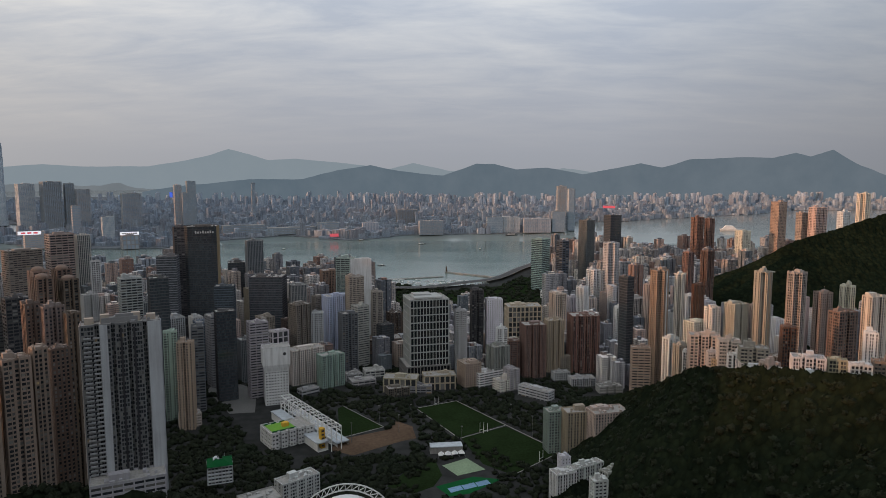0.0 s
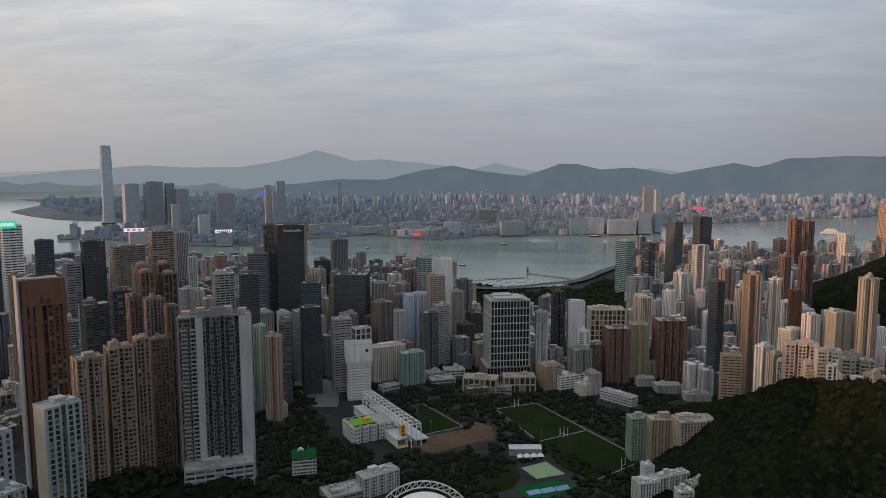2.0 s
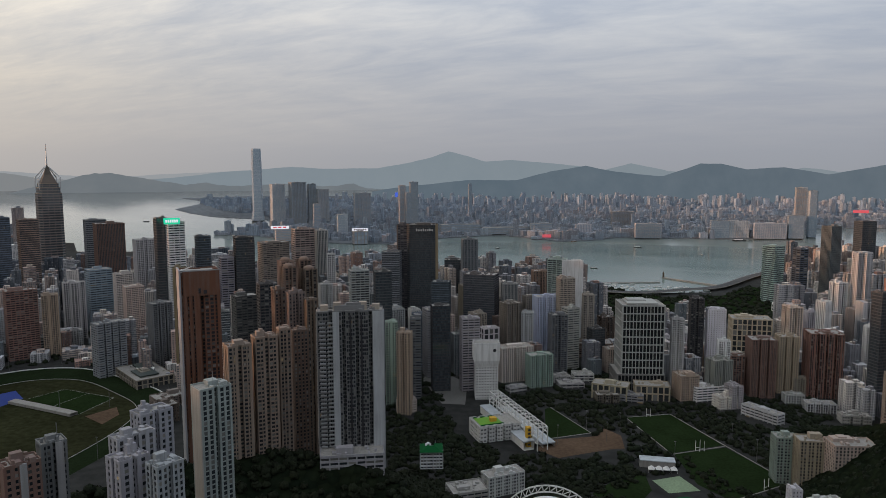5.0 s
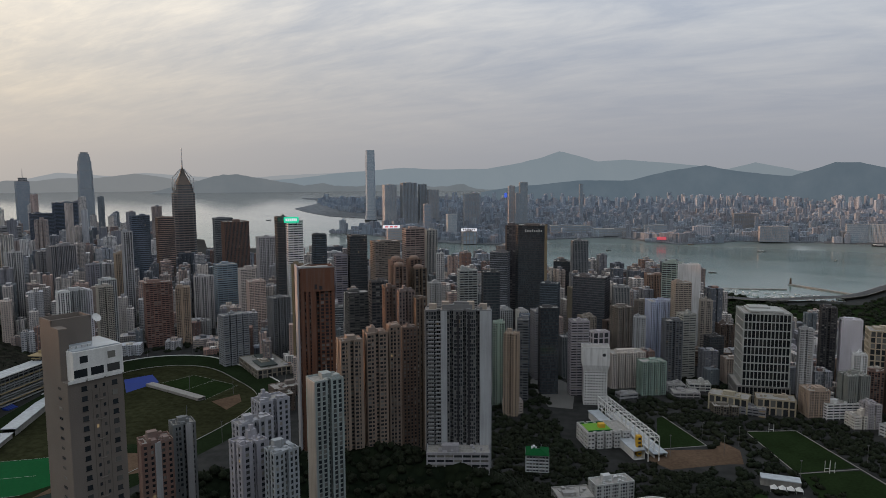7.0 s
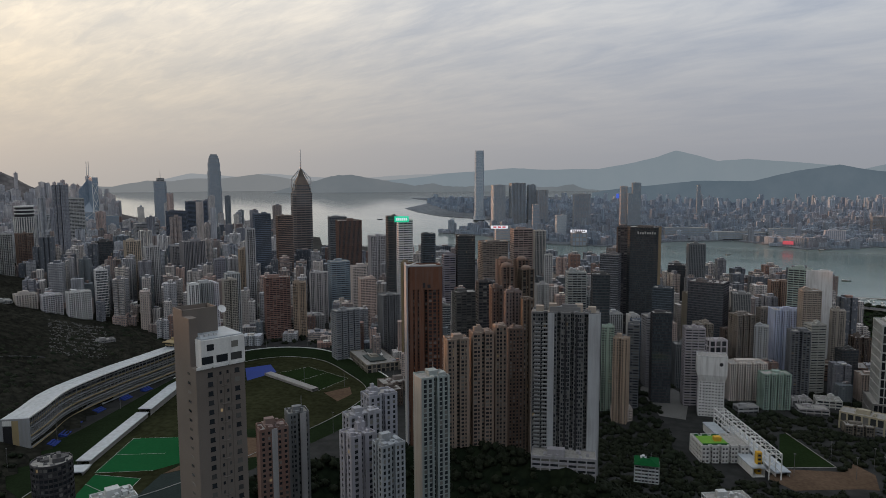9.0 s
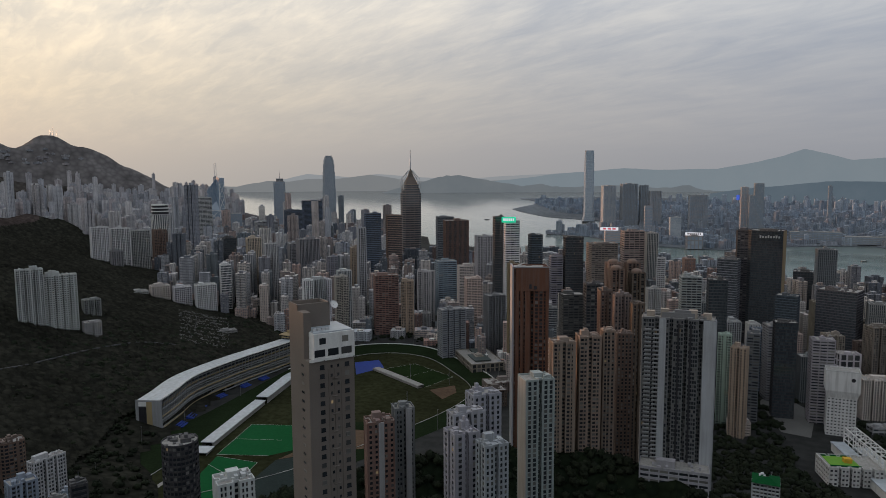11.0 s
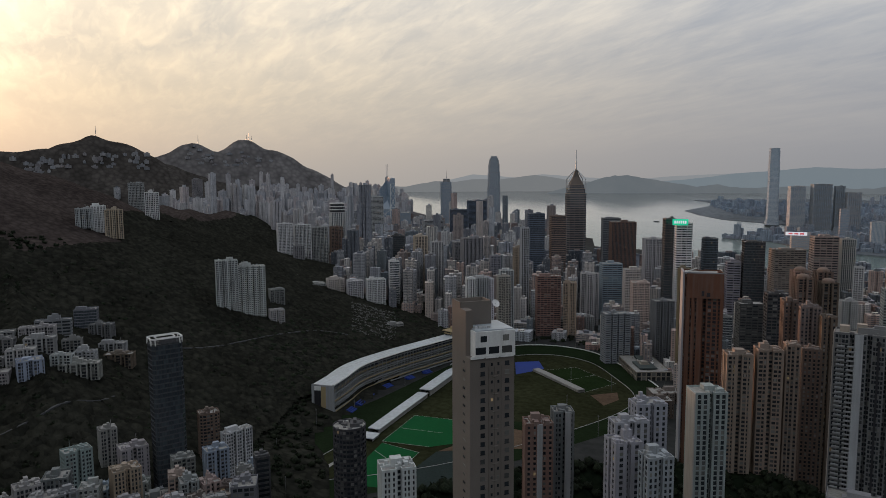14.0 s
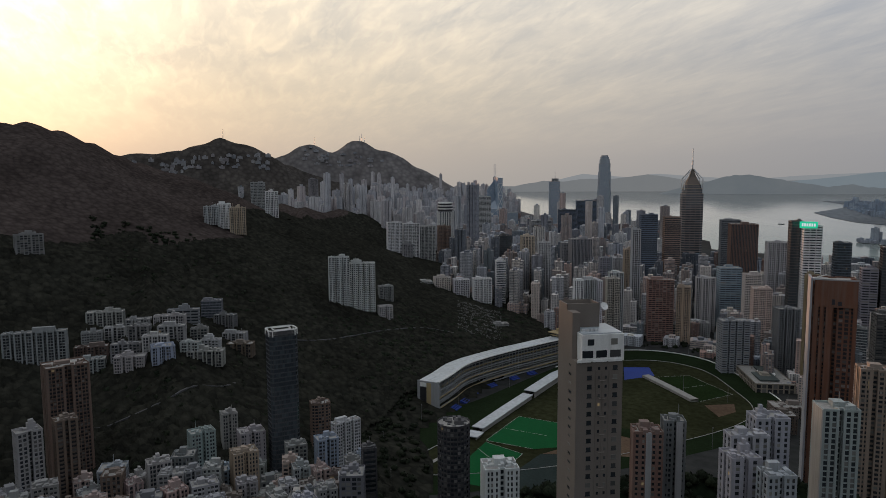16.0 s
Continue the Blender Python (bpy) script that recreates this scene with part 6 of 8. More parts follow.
def smooth_line(pts, n=8, closed=False):
    """Catmull-Rom through the points."""
    p = [np.array(q, float) for q in pts]
    q = [p[-1]] + p + [p[0], p[1]] if closed else [2 * p[0] - p[1]] + p + [2 * p[-1] - p[-2]]
    out = []
    for a, b, c, d in zip(q, q[1:], q[2:], q[3:]):
        for k in range(n):
            t = k / n
            out.append(0.5 * (2 * b + (c - a) * t + (2 * a - 5 * b + 4 * c - d) * t * t + (3 * b - a - 3 * c + d) * t ** 3))
    if not closed:
        out.append(p[-1])
    return [tuple(v) for v in out]


outer = smooth_line([(-610, 150), (-684, 206), (-760, 290), (-800, 374), (-890, 540), (-940, 660), (-915, 745), (-840, 785), (-740, 765), (-628, 722), (-565, 640), (-545, 500), (-545, 330), (-565, 200)], 6, True)
inner = smooth_line([(-615, 200), (-667, 253), (-694, 321), (-832, 506), (-880, 640), (-858, 712), (-790, 738), (-699, 708), (-625, 668), (-590, 600), (-575, 480), (-575, 330)], 6, True)
sheet("race_track", outer, 4.15, M_RACE, "dark green turf of the racecourse track", "racecourse")
sheet("infield", inner, 4.19, M_WORN, "mown grass inside the racecourse", "grass")
tagged(new("white_rail", ribbon(inner + inner[:1], 0.45, 5.0, 0.5).mesh("white_rail", M_LINE)), "white running rail along the turf track", "rail")
tagged(new("white_rail", ribbon(outer[24:62], 1.0, 5.6, 1.2).mesh("white_rail", M_WHITE)), "white running rail at the edge of the turf track", "rail")
sheet("pitch", [(-718, 384), (-652, 440), (-613, 388), (-621, 350), (-663, 313)], 4.24, M_GREEN, "bright green artificial turf pitch with white lines", "pitch")
sheet("pitch", [(-659, 311), (-614, 333), (-559, 262), (-574, 246), (-631, 280)], 4.24, M_GREEN, "bright green artificial turf pitch with white lines", "pitch")
sheet("court", [(-851, 638), (-835, 674), (-795, 652), (-795, 598)], 4.24, M_BLUE, "bright blue sports court inside the racecourse", "court")
sheet("pitch", [(-788, 652), (-776, 700), (-683, 691), (-676, 625)], 4.26, M_TURF, "green football pitch inside the racecourse", "pitch")
sheet("sand_court", [(-663, 624), (-652, 663), (-628, 642), (-622, 609)], 4.26, M_SAND, "bare sandy court beside the pitches", "court")
sheet("pitch", [(-786, 592), (-780, 622), (-670, 612), (-612, 600), (-589, 546), (-719, 542)], 4.24, M_WORN, "worn grass field in the middle of the racecourse", "pitch")
sheet("path", [(-690, 430), (-600, 355), (-588, 362), (-590, 480), (-610, 500)], 4.22, M_RACE, "dark worn ground between the pitches", "ground")
sheet("court", [(-578, 305), (-606, 350), (-584, 400), (-520, 360), (-526, 278)], 4.25, plain("dark_practice_court", (0.02, 0.03, 0.028), 0.9, spec=0.1), "dark green practice court with a fence", "court")
sheet("path", [(-606, 352), (-613, 388), (-652, 440), (-600, 470), (-560, 440), (-584, 402)], 4.23, M_SAND, "bare brown earth between the courts", "ground")
for a, b, w in (((-718, 384), (-652, 440), 0.4), ((-652, 440), (-613, 388), 0.4), ((-621, 350), (-663, 313), 0.4), ((-663, 313), (-718, 384), 0.4), ((-690, 348), (-649, 383), 0.4), ((-659, 311), (-614, 333), 0.4), ((-614, 333), (-559, 262), 0.4), ((-645, 295), (-590, 298), 0.4), ((-788, 652), (-776, 700), 0.4), ((-776, 700), (-683, 691), 0.4), ((-683, 691), (-676, 625), 0.4), ((-732, 639), (-730, 695), 0.4)):
    tagged(new("pitch_line", ribbon([a, b], w, 4.29).mesh("pitch_line", M_LINE)), "white painted line on the green pitch", "line", "pitch lines", "structure")
tagged(new("walkway", ribbon([(-793, 634), (-735, 628), (-677, 621)], 11, 8.5, 3.5).mesh("walkway", M_CONC)), "long grey spectator terrace between the pitches", "terrace")
loop = smooth_line([(-560, 190), (-600, 205), (-630, 235), (-640, 262), (-610, 255)], 6)
tagged(new("path", ribbon(loop, 5, 4.35).mesh("path", M_CONC)), "pale curved path at the end of the track", "path", kind="structure")
tagged(new("road", ribbon(smooth_line([(-590, 120), (-640, 160), (-700, 205), (-770, 262), (-800, 330), (-880, 420), (-960, 560), (-990, 700)], 6), 13, 4.3).mesh("road", M_ROAD)), "asphalt road behind the grandstand", "road", kind="structure")


# ---- the curved grandstand ----
def grandstand():
    line = smooth_line([(-766, 302), (-792, 331), (-834, 376), (-868, 450), (-889, 513), (-918, 600), (-945, 680)], 5)
    p = np.array(line)
    t = np.gradient(p, axis=0)
    t = t / np.linalg.norm(t, axis=1)[:, None]
    back = np.stack([-t[:, 1], t[:, 0]], 1)
    back = back * np.sign((back @ np.array((-1.0, 0.2)))[:, None])
    ob = empty_at("grandstand", *p[0], 4)
    ob.matrix_world = Matrix.Identity(4)
    n = len(p)

    def strip(f, e, z0, z1, deep, ends=True):
        """A curved slab between the lines f and e, at heights z0 and z1."""
        a, b = np.c_[f, np.full(len(f), z0)], np.c_[e, np.full(len(e), z1)]
        d = np.array((0, 0, deep))
        return Quads().add(np.stack([a[:-1], b[:-1], b[1:], a[1:]], 1)).add(np.stack([a[:-1] - d, a[:-1], a[1:], a[1:] - d], 1)).add(np.stack([b[:-1], b[:-1] - d, b[1:] - d, b[1:]], 1)).add(np.stack([b[:-1] - d, a[:-1] - d, a[1:] - d, b[1:] - d], 1))

    for k in range(9):
        z = 6 + 3.7 * k
        f = p + back * (2.0 + 1.1 * k + (3.0 if k % 3 == 2 else 0.0))
        part("floor_slab", strip(f, p + back * 34, z, z, 0.5).mesh("floor_slab", M_CONC), ob)
        part("balcony_front", strip(f - back * 0.3, f, z + 1.0, z + 1.0, 1.5).mesh("balcony_front", M_CREAM if k % 3 == 1 else M_FRONT), ob, "cream balcony front" if k % 3 == 1 else "pale grey balcony front")
    g = p + back * 15
    Q = Quads()
    for i in range(n - 1):
        Q.add([(*g[i], 4), (*g[i + 1], 4), (*g[i + 1], 38), (*g[i], 38)], [(i * 4, 0), (i * 4 + 4, 0), (i * 4 + 4, 8), (i * 4, 8)])
        w = p + back * 33.5
        Q.add([(*w[i + 1], 4), (*w[i], 4), (*w[i], 39), (*w[i + 1], 39)], [(i * 4, 20), (i * 4 + 4, 20), (i * 4 + 4, 28), (i * 4, 28)])
    part("glazing", Q.mesh("glazing", M_GLASS), ob)
    part("roof", strip(p + back * 6, p + back * 36, 42.5, 40.5, 0.9).mesh("roof", M_ROOF_PALE), ob, "pale blue-grey metal roof")
    part("roof_edge", strip(p + back * 5.4, p + back * 6.4, 42.9, 42.9, 1.5).mesh("roof_edge", M_WHITE), ob, "white roof edge")
    for j in (14, 22, 30):
        part("roof_ridge", strip(p + back * j, p + back * (j + 0.8), 42.7 - 0.065 * (j - 6), 42.7 - 0.065 * (j - 6), 0.4).mesh("roof_ridge", M_ROOF_PALE), ob)
    for i in range(0, n):
        for j in (0.0, 0.5):
            q = p[i] + back[i] * 9 if j == 0 or i == n - 1 else (p[i] + p[i + 1]) / 2 + back[i] * 9
            part("column", Quads().box(*q, 4, 0.6, 0.6, 37).mesh("column", M_FRONT), ob)
    turn = math.degrees(math.atan2(back[0][1], back[0][0]))
    c = p[0] + back[0] * 20 - t[0] * 0.8
    part("end_wall", Quads().box(*c, 4, 31, 1.4, 38, turn).mesh("end_wall", M_FRONT), ob, "pale grey end wall")
    part("end_pier", Quads().box(*(p[0] + back[0] * 19 - t[0] * 1.6), 4, 6.5, 0.5, 36, turn).mesh("end_pier", M_CREAM), ob, "cream wall strip")
    part("poster", Quads().box(*(p[0] + back[0] * 27 - t[0] * 1.7), 10, 9, 0.4, 24, turn).mesh("poster", M_DARK), ob, "tall dark hoarding")
    part("poster", Quads().box(*(p[0] + back[0] * 27 - t[0] * 1.7), 35, 9, 0.4, 5, turn).mesh("poster", M_WHITE), ob)
    tagged(ob, "long curved racecourse grandstand with tiers and a pale roof", "grandstand")
    for i in range(3, n - 12, 3):
        s = empty_at("seat_bank", *(p[i] - back[i] * 8), 4.2, math.degrees(math.atan2(t[i][1], t[i][0])))
        for k in range(3):
            part("seat_row", Quads().box(0, -3 + 3 * k, 0, 15, 2.8, 1 + 1.0 * k).mesh("seat_row", M_BLUE), s)
        tagged(s, "blue banked seats in front of the grandstand", "seats", "seat banks")
    for i in range(n):
        TAKEN.append((*(p[i] + back[i] * 15), 26))


M_CREAM = painted("cream_paint", (0.36, 0.28, 0.15), dirt=0.25)
M_FRONT = painted("pale_balcony_paint", (0.30, 0.31, 0.32), dirt=0.3)
M_ROOF_PALE = plain("pale_metal_roof", (0.42, 0.46, 0.49), 0.45, 0.2, scale=0.2, amount=0.3)
grandstand()


def long_shed(pts, wide, z, h, label):
    ob = empty_at("pavilion", 0, 0, 0)
    part("roof", ribbon(pts, wide, z + h, 0.8).mesh("roof", M_ROOF_PALE), ob)
    part("wall", ribbon(pts, wide * 0.8, z + h - 0.9, h - 1).mesh("wall", M_CONC), ob)
    return tagged(ob, label, "pavilion")


long_shed([(-688, 314), (-735, 375), (-775, 428)], 15, 4, 6.5, "long pale roof of the infield viewing stand")
long_shed([(-778, 432), (-805, 468), (-835, 508), (-862, 560)], 17, 4, 9, "taller pale viewing stand beside the track")
long_shed([(-672, 298), (-684, 312)], 17, 4, 4, "small pale shed at the end of the stand")

# ---- sports ground, school and stadium in the valley ----
M_YARD = painted("yard_concrete", (0.12, 0.12, 0.115), dirt=0.6)
sheet("pitch", [(-34, 819), (17, 847), (70, 763), (17, 723)], 4.2, M_TURF, "mown green rugby pitch with white lines", "pitch")
sheet("pitch", [(20, 722), (73, 757), (124, 685), (68, 629), (40, 655)], 4.2, M_TURF, "mown green rugby pitch with goal posts", "pitch")
sheet("field", [(-132, 819), (-127, 828), (-69, 756), (-115, 722)], 4.2, M_TURF, "brown-green school playing field", "field")
sheet("earth", [(-120, 690), (-115, 719), (-61, 749), (-56, 776), (-36, 758), (-30, 722), (-43, 716), (-64, 700), (-94, 676)], 4.16, M_SAND, "bare reddish earth of a building site", "ground")
sheet("lawn", [(-53, 605), (-35, 642), (-9, 667), (-1, 629), (-9, 605), (-28, 590)], 4.2, M_TURF, "dull green bowling lawn", "lawn")
sheet("court", [(-7, 605), (29, 626), (56, 620), (25, 591), (6, 585)], 4.2, M_GREEN, "green and blue tennis courts", "court")
for k in range(3):
    q = np.array((4, 601.0)) + k * np.array((13, 6.0))
    c = [tuple(q + v) for v in ((0, 0), (12, 6.4), (15, -2), (3, -8.4))]
    sheet("court", c, 4.25, plain("faded_blue_court", (0.16, 0.28, 0.42), 0.85) if k == 0 else bpy.data.materials["faded_blue_court"], "faded blue tennis court", "court")
sheet("court", [(-1, 651), (24, 669), (42, 642), (14, 628)], 4.2, plain("pale_green_court", (0.19, 0.26, 0.16), 0.9), "pale green bowling green", "court")
sheet("plaza", [(-323, 894), (-317, 945), (-254, 894), (-232, 805), (-262, 800)], 4.2, M_YARD, "pale concrete sports ground", "ground")
for a, b in (((-34, 819), (17, 847)), ((17, 847), (124, 685)), ((124, 685), (68, 629)), ((17, 723), (-34, 819)), ((19, 722), (72, 760)), ((-127, 828), (-69, 756)), ((-69, 756), (-115, 722))):
    tagged(new("kerb", ribbon([a, b], 0.7, 4.5, 0.5).mesh("kerb", M_CONC)), "pale kerb round the playing field", "kerb", kind="structure")


def goal(x, y, turn):
    ob = empty_at("rugby_goal", x, y, 4, turn)
    for s in (-1, 1):
        part("post", Quads().box(2.8 * s, 0, 0, 0.35, 0.35, 11).mesh("post", M_WHITE), ob)
    part("crossbar", Quads().box(0, 0, 3, 5.6, 0.3, 0.3, skip_base=False).mesh("crossbar", M_WHITE), ob)
    tagged(ob, "white rugby goal posts on the pitch", "goal", "goals")


goal(100, 662, 42), goal(44, 741, 35), goal(48, 738, 35), goal(-8, 830, 30)
long_shed([(-14, 684), (20, 688)], 12, 4, 8, "white clubhouse with a flat roof by the pitch")
for k in range(4):
    t = empty_at("marquee", -2 + 7 * k, 672 + 1.5 * k, 4, 8)
    part("canopy", pyramid(6.5, 3, 6.2, 0.4).mesh("canopy", M_WHITE), t)
    for sx in (-3, 3):
        part("post", Quads().box(sx, -3, 0, 0.2, 0.2, 3).mesh("post", M_STEEL), t)
    tagged(t, "white pointed marquee tent on the grass", "tent", "marquees")


def school():
    """White tower that widens towards its top, with a lattice frame and a low block with a green roof."""
    ob = empty_at("school_tower", -214, 842, 4, 20)
    w, d = 34.0, 22.0
    lo, hi = outline("box", w * 0.86, d * 0.8), outline("box", w, d)
    bay, storey = 3.6, 3.6
    part("glazing", core_quads(offset(lo, -0.3), 44, bay, storey).mesh("glazing", M_GLASS), ob)
    tagged(part("wall", facade_quads(offset(lo, -0.3), 44, bay, storey, 0.5, 0.6, 0.3).mesh("wall", M_WALL), ob, color=(0.66, 0.66, 0.65)), kind="stuff")
    Q = Quads()
    for i in range(4):
        j = (i + 1) % 4
        Q.add([level(lo[i], 44.0), level(lo[j], 44.0), level(hi[j], 52.0), level(hi[i], 52.0)])
    Q.prism(hi, 52, 74, cap=True)
    part("upper_wall", Q.mesh("upper_wall", M_WALL), ob, "plain white flared top", color=(0.68, 0.68, 0.67))
    part("roof", roof_mesh(hi, 74.05, 0.0, 1.4), ob, color=(0.6, 0.6, 0.6))
    for k in range(9):
        part("rib", Quads().box(-w / 2 - 0.25, -d / 2 + 1.5 + k * 2.35, 53, 0.5, 0.5, 20).mesh("rib", M_WHITE), ob)
    part("badge", mesh_of("badge", [(10 + 2.2 * math.cos(a), -d / 2 - 0.2, 66 + 2.2 * math.sin(a)) for a in [k * math.pi / 8 for k in range(16)]], [tuple(range(15, -1, -1))], M_DARK), ob, "small dark round badge")
    tagged(ob, "white school tower, wider at the top, with small windows", "school")
    TAKEN.append((-214, 842, 26))
    # lattice frame beside the playing field
    fr = empty_at("lattice_frame", 0, 0, 0)
    a, b = np.array((-196, 790.0)), np.array((-118, 686.0))
    s = np.array((9.5, 7.0))
    n = 13
    for k in range(n):
        c = a + (b - a) * k / (n - 1)
        Q = Quads()
        Q.beam((*c, 4), (*c, 30), 0.9).beam((*(c + s), 4), (*(c + s), 30), 0.9).beam((*c, 30), (*(c + s), 30), 0.9).beam((*c, 18), (*(c + s), 30), 0.6)
        part("post_frame", Q.mesh("post_frame", M_WHITE), fr)
    for z in (12, 18, 24, 30):
        for o in (0 * s, s):
            part("rail", Quads().beam((*(a + o), z), (*(b + o), z), 0.7).mesh("rail", M_WHITE), fr)
    tagged(fr, "white steel lattice frame beside the school field", "frame")
    for k, (o, z, w) in enumerate(((np.array((-5, -4.0)), 14, 14), (np.array((14, 10.0)), 9, 16))):
        q = empty_at("covered_terrace", 0, 0, 0)
        part("roof", ribbon([a + o, (a + b) / 2 + o, b + o + (-4, 5)], w, z, 1.0).mesh("roof", M_ROOF_PALE), q)
        part("wall", ribbon([a + o, (a + b) / 2 + o, b + o + (-4, 5)], w * 0.85, z - 1.1, z - 5.2).mesh("wall", M_WHITE), q)
        tagged(q, "long white covered terrace of the school", "terrace")
    # low block with a green roof
    g = empty_at("school_block", -172, 716, 4, 36)
    p = offset(outline("comb", 48, 34), -0.35)
    part("glazing", core_quads(p, 17, 4, 4).mesh("glazing", M_GLASS), g)
    tagged(part("wall", facade_quads(p, 17, 4, 4, 0.4, 0.55, 0.35).mesh("wall", M_WALL), g, color=(0.6, 0.6, 0.59)), kind="stuff")
    part("roof", roof_mesh(p, 17, 0.35, 1.4), g, color=(0.55, 0.55, 0.54))
    part("roof_garden", Quads().box(-7, 2, 17.1, 26, 22, 0.4).mesh("roof_garden", plain("bright_green_turf", (0.13, 0.30, 0.03), 0.9, amount=0.15)), g, "bright green roof pitch")
    part("roof_rim", Quads().box(-7, -10.5, 17.1, 27, 1, 1.2).box(-7, 14.5, 17.1, 27, 1, 1.2).mesh("roof_rim", M_GREEN), g)
    part("roof_house", Quads().box(-2, 0, 17.5, 7, 6, 4.2).mesh("roof_house", M_YELLOW), g, "yellow roof hut")
    tagged(g, "white school block with a bright green roof pitch", "school")
    st = empty_at("stair_tower", -130, 697, 4, 36)
    part("wall", Quads().box(0, 0, 0, 5, 5, 22).mesh("wall", M_YELLOW), st)
    for k in range(5):
        part("opening", Quads().box(0, -2.55, 2 + 4 * k, 3, 0.3, 2).mesh("opening", M_DARK), st)
    tagged(st, "bright yellow stair tower at the end of the frame", "tower")


M_YELLOW = painted("yellow_paint", (0.62, 0.36, 0.03), dirt=0.15)
school()


def stadium():
    """White shell roof held by an arched truss."""
    ob = empty_at("stadium", -73, 480, 4, 8)
    n, m = 24, 8
    v = []
    for j in range(m + 1):
        for i in range(n + 1):
            a = math.pi * i / n
            k = j / m
            v.append((-34 * math.cos(a) * (1 - 0.12 * k), -28 * k, 8 + (46 - 30 * k ** 2) * math.sin(a) ** 0.8))
    f = [(j * (n + 1) + i, j * (n + 1) + i + 1, (j + 1) * (n + 1) + i + 1, (j + 1) * (n + 1) + i) for j in range(m) for i in range(n)]
    part("shell", mesh_of("shell", v, f, plain("white_membrane", (0.72, 0.72, 0.72), 0.5, amount=0.12, bump=0.02), smooth=True), ob, "white membrane roof shell")
    arch = lambda i, o: ((-36 - o) * math.cos(math.pi * i / n), 2.5, 8 + (48 + o) * math.sin(math.pi * i / n) ** 0.8)
    for i in range(n):
        Q = Quads()
        Q.beam(arch(i, 0), arch(i + 1, 0), 0.8).beam(arch(i, 5), arch(i + 1, 5), 0.8).beam(arch(i, 0), arch(i + 1, 5), 0.5).beam(arch(i, 0), arch(i, 5), 0.5)
        part("truss_bay", Q.mesh("truss_bay", M_WHITE), ob)
    tagged(ob, "white curved stadium roof with an arched truss", "stadium")
    TAKEN.append((-73, 472, 45))


stadium()


def low_block(x, y, w, d, h, turn, color, label, style="ribbon", plan="box", z=None, roof=None):
    z = floor_z(x, y) - 1 if z is None else z
    ob = tower(x, y, w, d, z + h, turn, style, color, plan, base=z, name="low_building", label=label)
    if roof:
        part("hipped_roof", pyramid(max(w, d), h + 1.3, h + 5, min(w, d) * 0.3).mesh("hipped_roof", roof), ob)
    return ob


low_block(-57, 892, 46, 24, 20, -6, "khaki", "cream school block with square upper windows", "grid")
low_block(-6, 905, 44, 24, 20, 8, "khaki", "cream school block with square upper windows", "grid")
low_block(-30, 885, 30, 14, 10, 0, "dgrey", "low grey link block between two wings")
low_block(62, 920, 40, 20, 20, 30, "white", "white institutional block with a flat roof")
low_block(85, 895, 30, 18, 16, 30, "cream", "pale institutional block among trees", "old", "comb")
low_block(42, 945, 30, 16, 22, 30, "white", "white institutional block with a flat roof")
low_block(122, 862, 48, 14, 14, -42, "white", "long white low block with window bands")
low_block(118, 690, 20, 16, 44, 12, "green", "pale green school block beside the trees", "flats", z=4)
low_block(137, 678, 24, 18, 48, 10, "khaki", "yellow-cream school block beside the trees", "flats", z=4)
low_block(168, 668, 38, 22, 52, 14, "beige", "pinkish beige school block with arched top windows", "punch", z=4)
low_block(205, 655, 26, 16, 20, 16, "grey", "low grey terraced block at the wood's edge", "ribbon", z=24)
low_block(106, 572, 20, 14, 30, 20, "white", "white school block with a flat roof", "flats", z=4)
low_block(128, 584, 36, 10, 31, 30, "white", "white school wing with a flat roof", "flats", z=4)
low_block(149, 574, 18, 11, 30, 30, "offwhite", "small white school annexe", "flats", z=4)
low_block(132, 548, 13, 10, 34, 12, "white", "white block with balconies among the trees", "balcony", z=4)
low_block(110, 590, 9, 9, 36, 20, "white", "white stair tower of the school", "punch", z=4)
low_block(-202, 585, 22, 16, 16, 20, "white", "white villa with a green hipped roof among trees", "old", z=20, roof=M_GREEN)
low_block(-128, 566, 36, 16, 18, 42, "white", "white three-storey school wing", "flats", z=14)
low_block(-146, 512, 30, 22, 10, 35, "grey", "low building with a curved pale roof", z=30)
low_block(-295, 760, 24, 14, 16, 30, "cream", "cream low block beside the sports ground", "old", "comb")

# ---- halls and stables behind the far bend ----
hall = low_block(-705, 772, 92, 52, 13, 150, "stone", "low stone-coloured sports hall beside the racecourse", "grid")
part("roof_light", Quads().box(-14, 4, 14.3, 40, 26, 1.6).box(24, -6, 14.3, 26, 22, 2.2).mesh("roof_light", plain("green_grey_roof", (0.05, 0.065, 0.062), 0.6)), hall)
low_block(-590, 700, 60, 26, 14, 60, "stone", "low brown block beside the racecourse", "old", "comb")
low_block(-560, 640, 30, 22, 22, 60, "umber", "small dark block beside the racecourse", "old")
stand = empty_at("grandstand", -940, 590, 4, 107)
for k in range(9):
    part("terrace", Quads().box(0, 0, 5 * k, 62, 22 - k, 1.4, skip_base=False).mesh("terrace", M_CREAM), stand, "yellow-cream balcony front" if k == 1 else "")
part("glazing", core_quads(outline("box", 58, 14), 44, 4, 5).mesh("glazing", M_GLASS), stand)
part("roof", Quads().box(0, 0, 44, 64, 23, 1.2, skip_base=False).box(-12, 2, 45.2, 14, 8, 4).mesh("roof", M_CREAM), stand)
tagged(stand, "tall yellow-cream block at the far end of the grandstand", "grandstand")

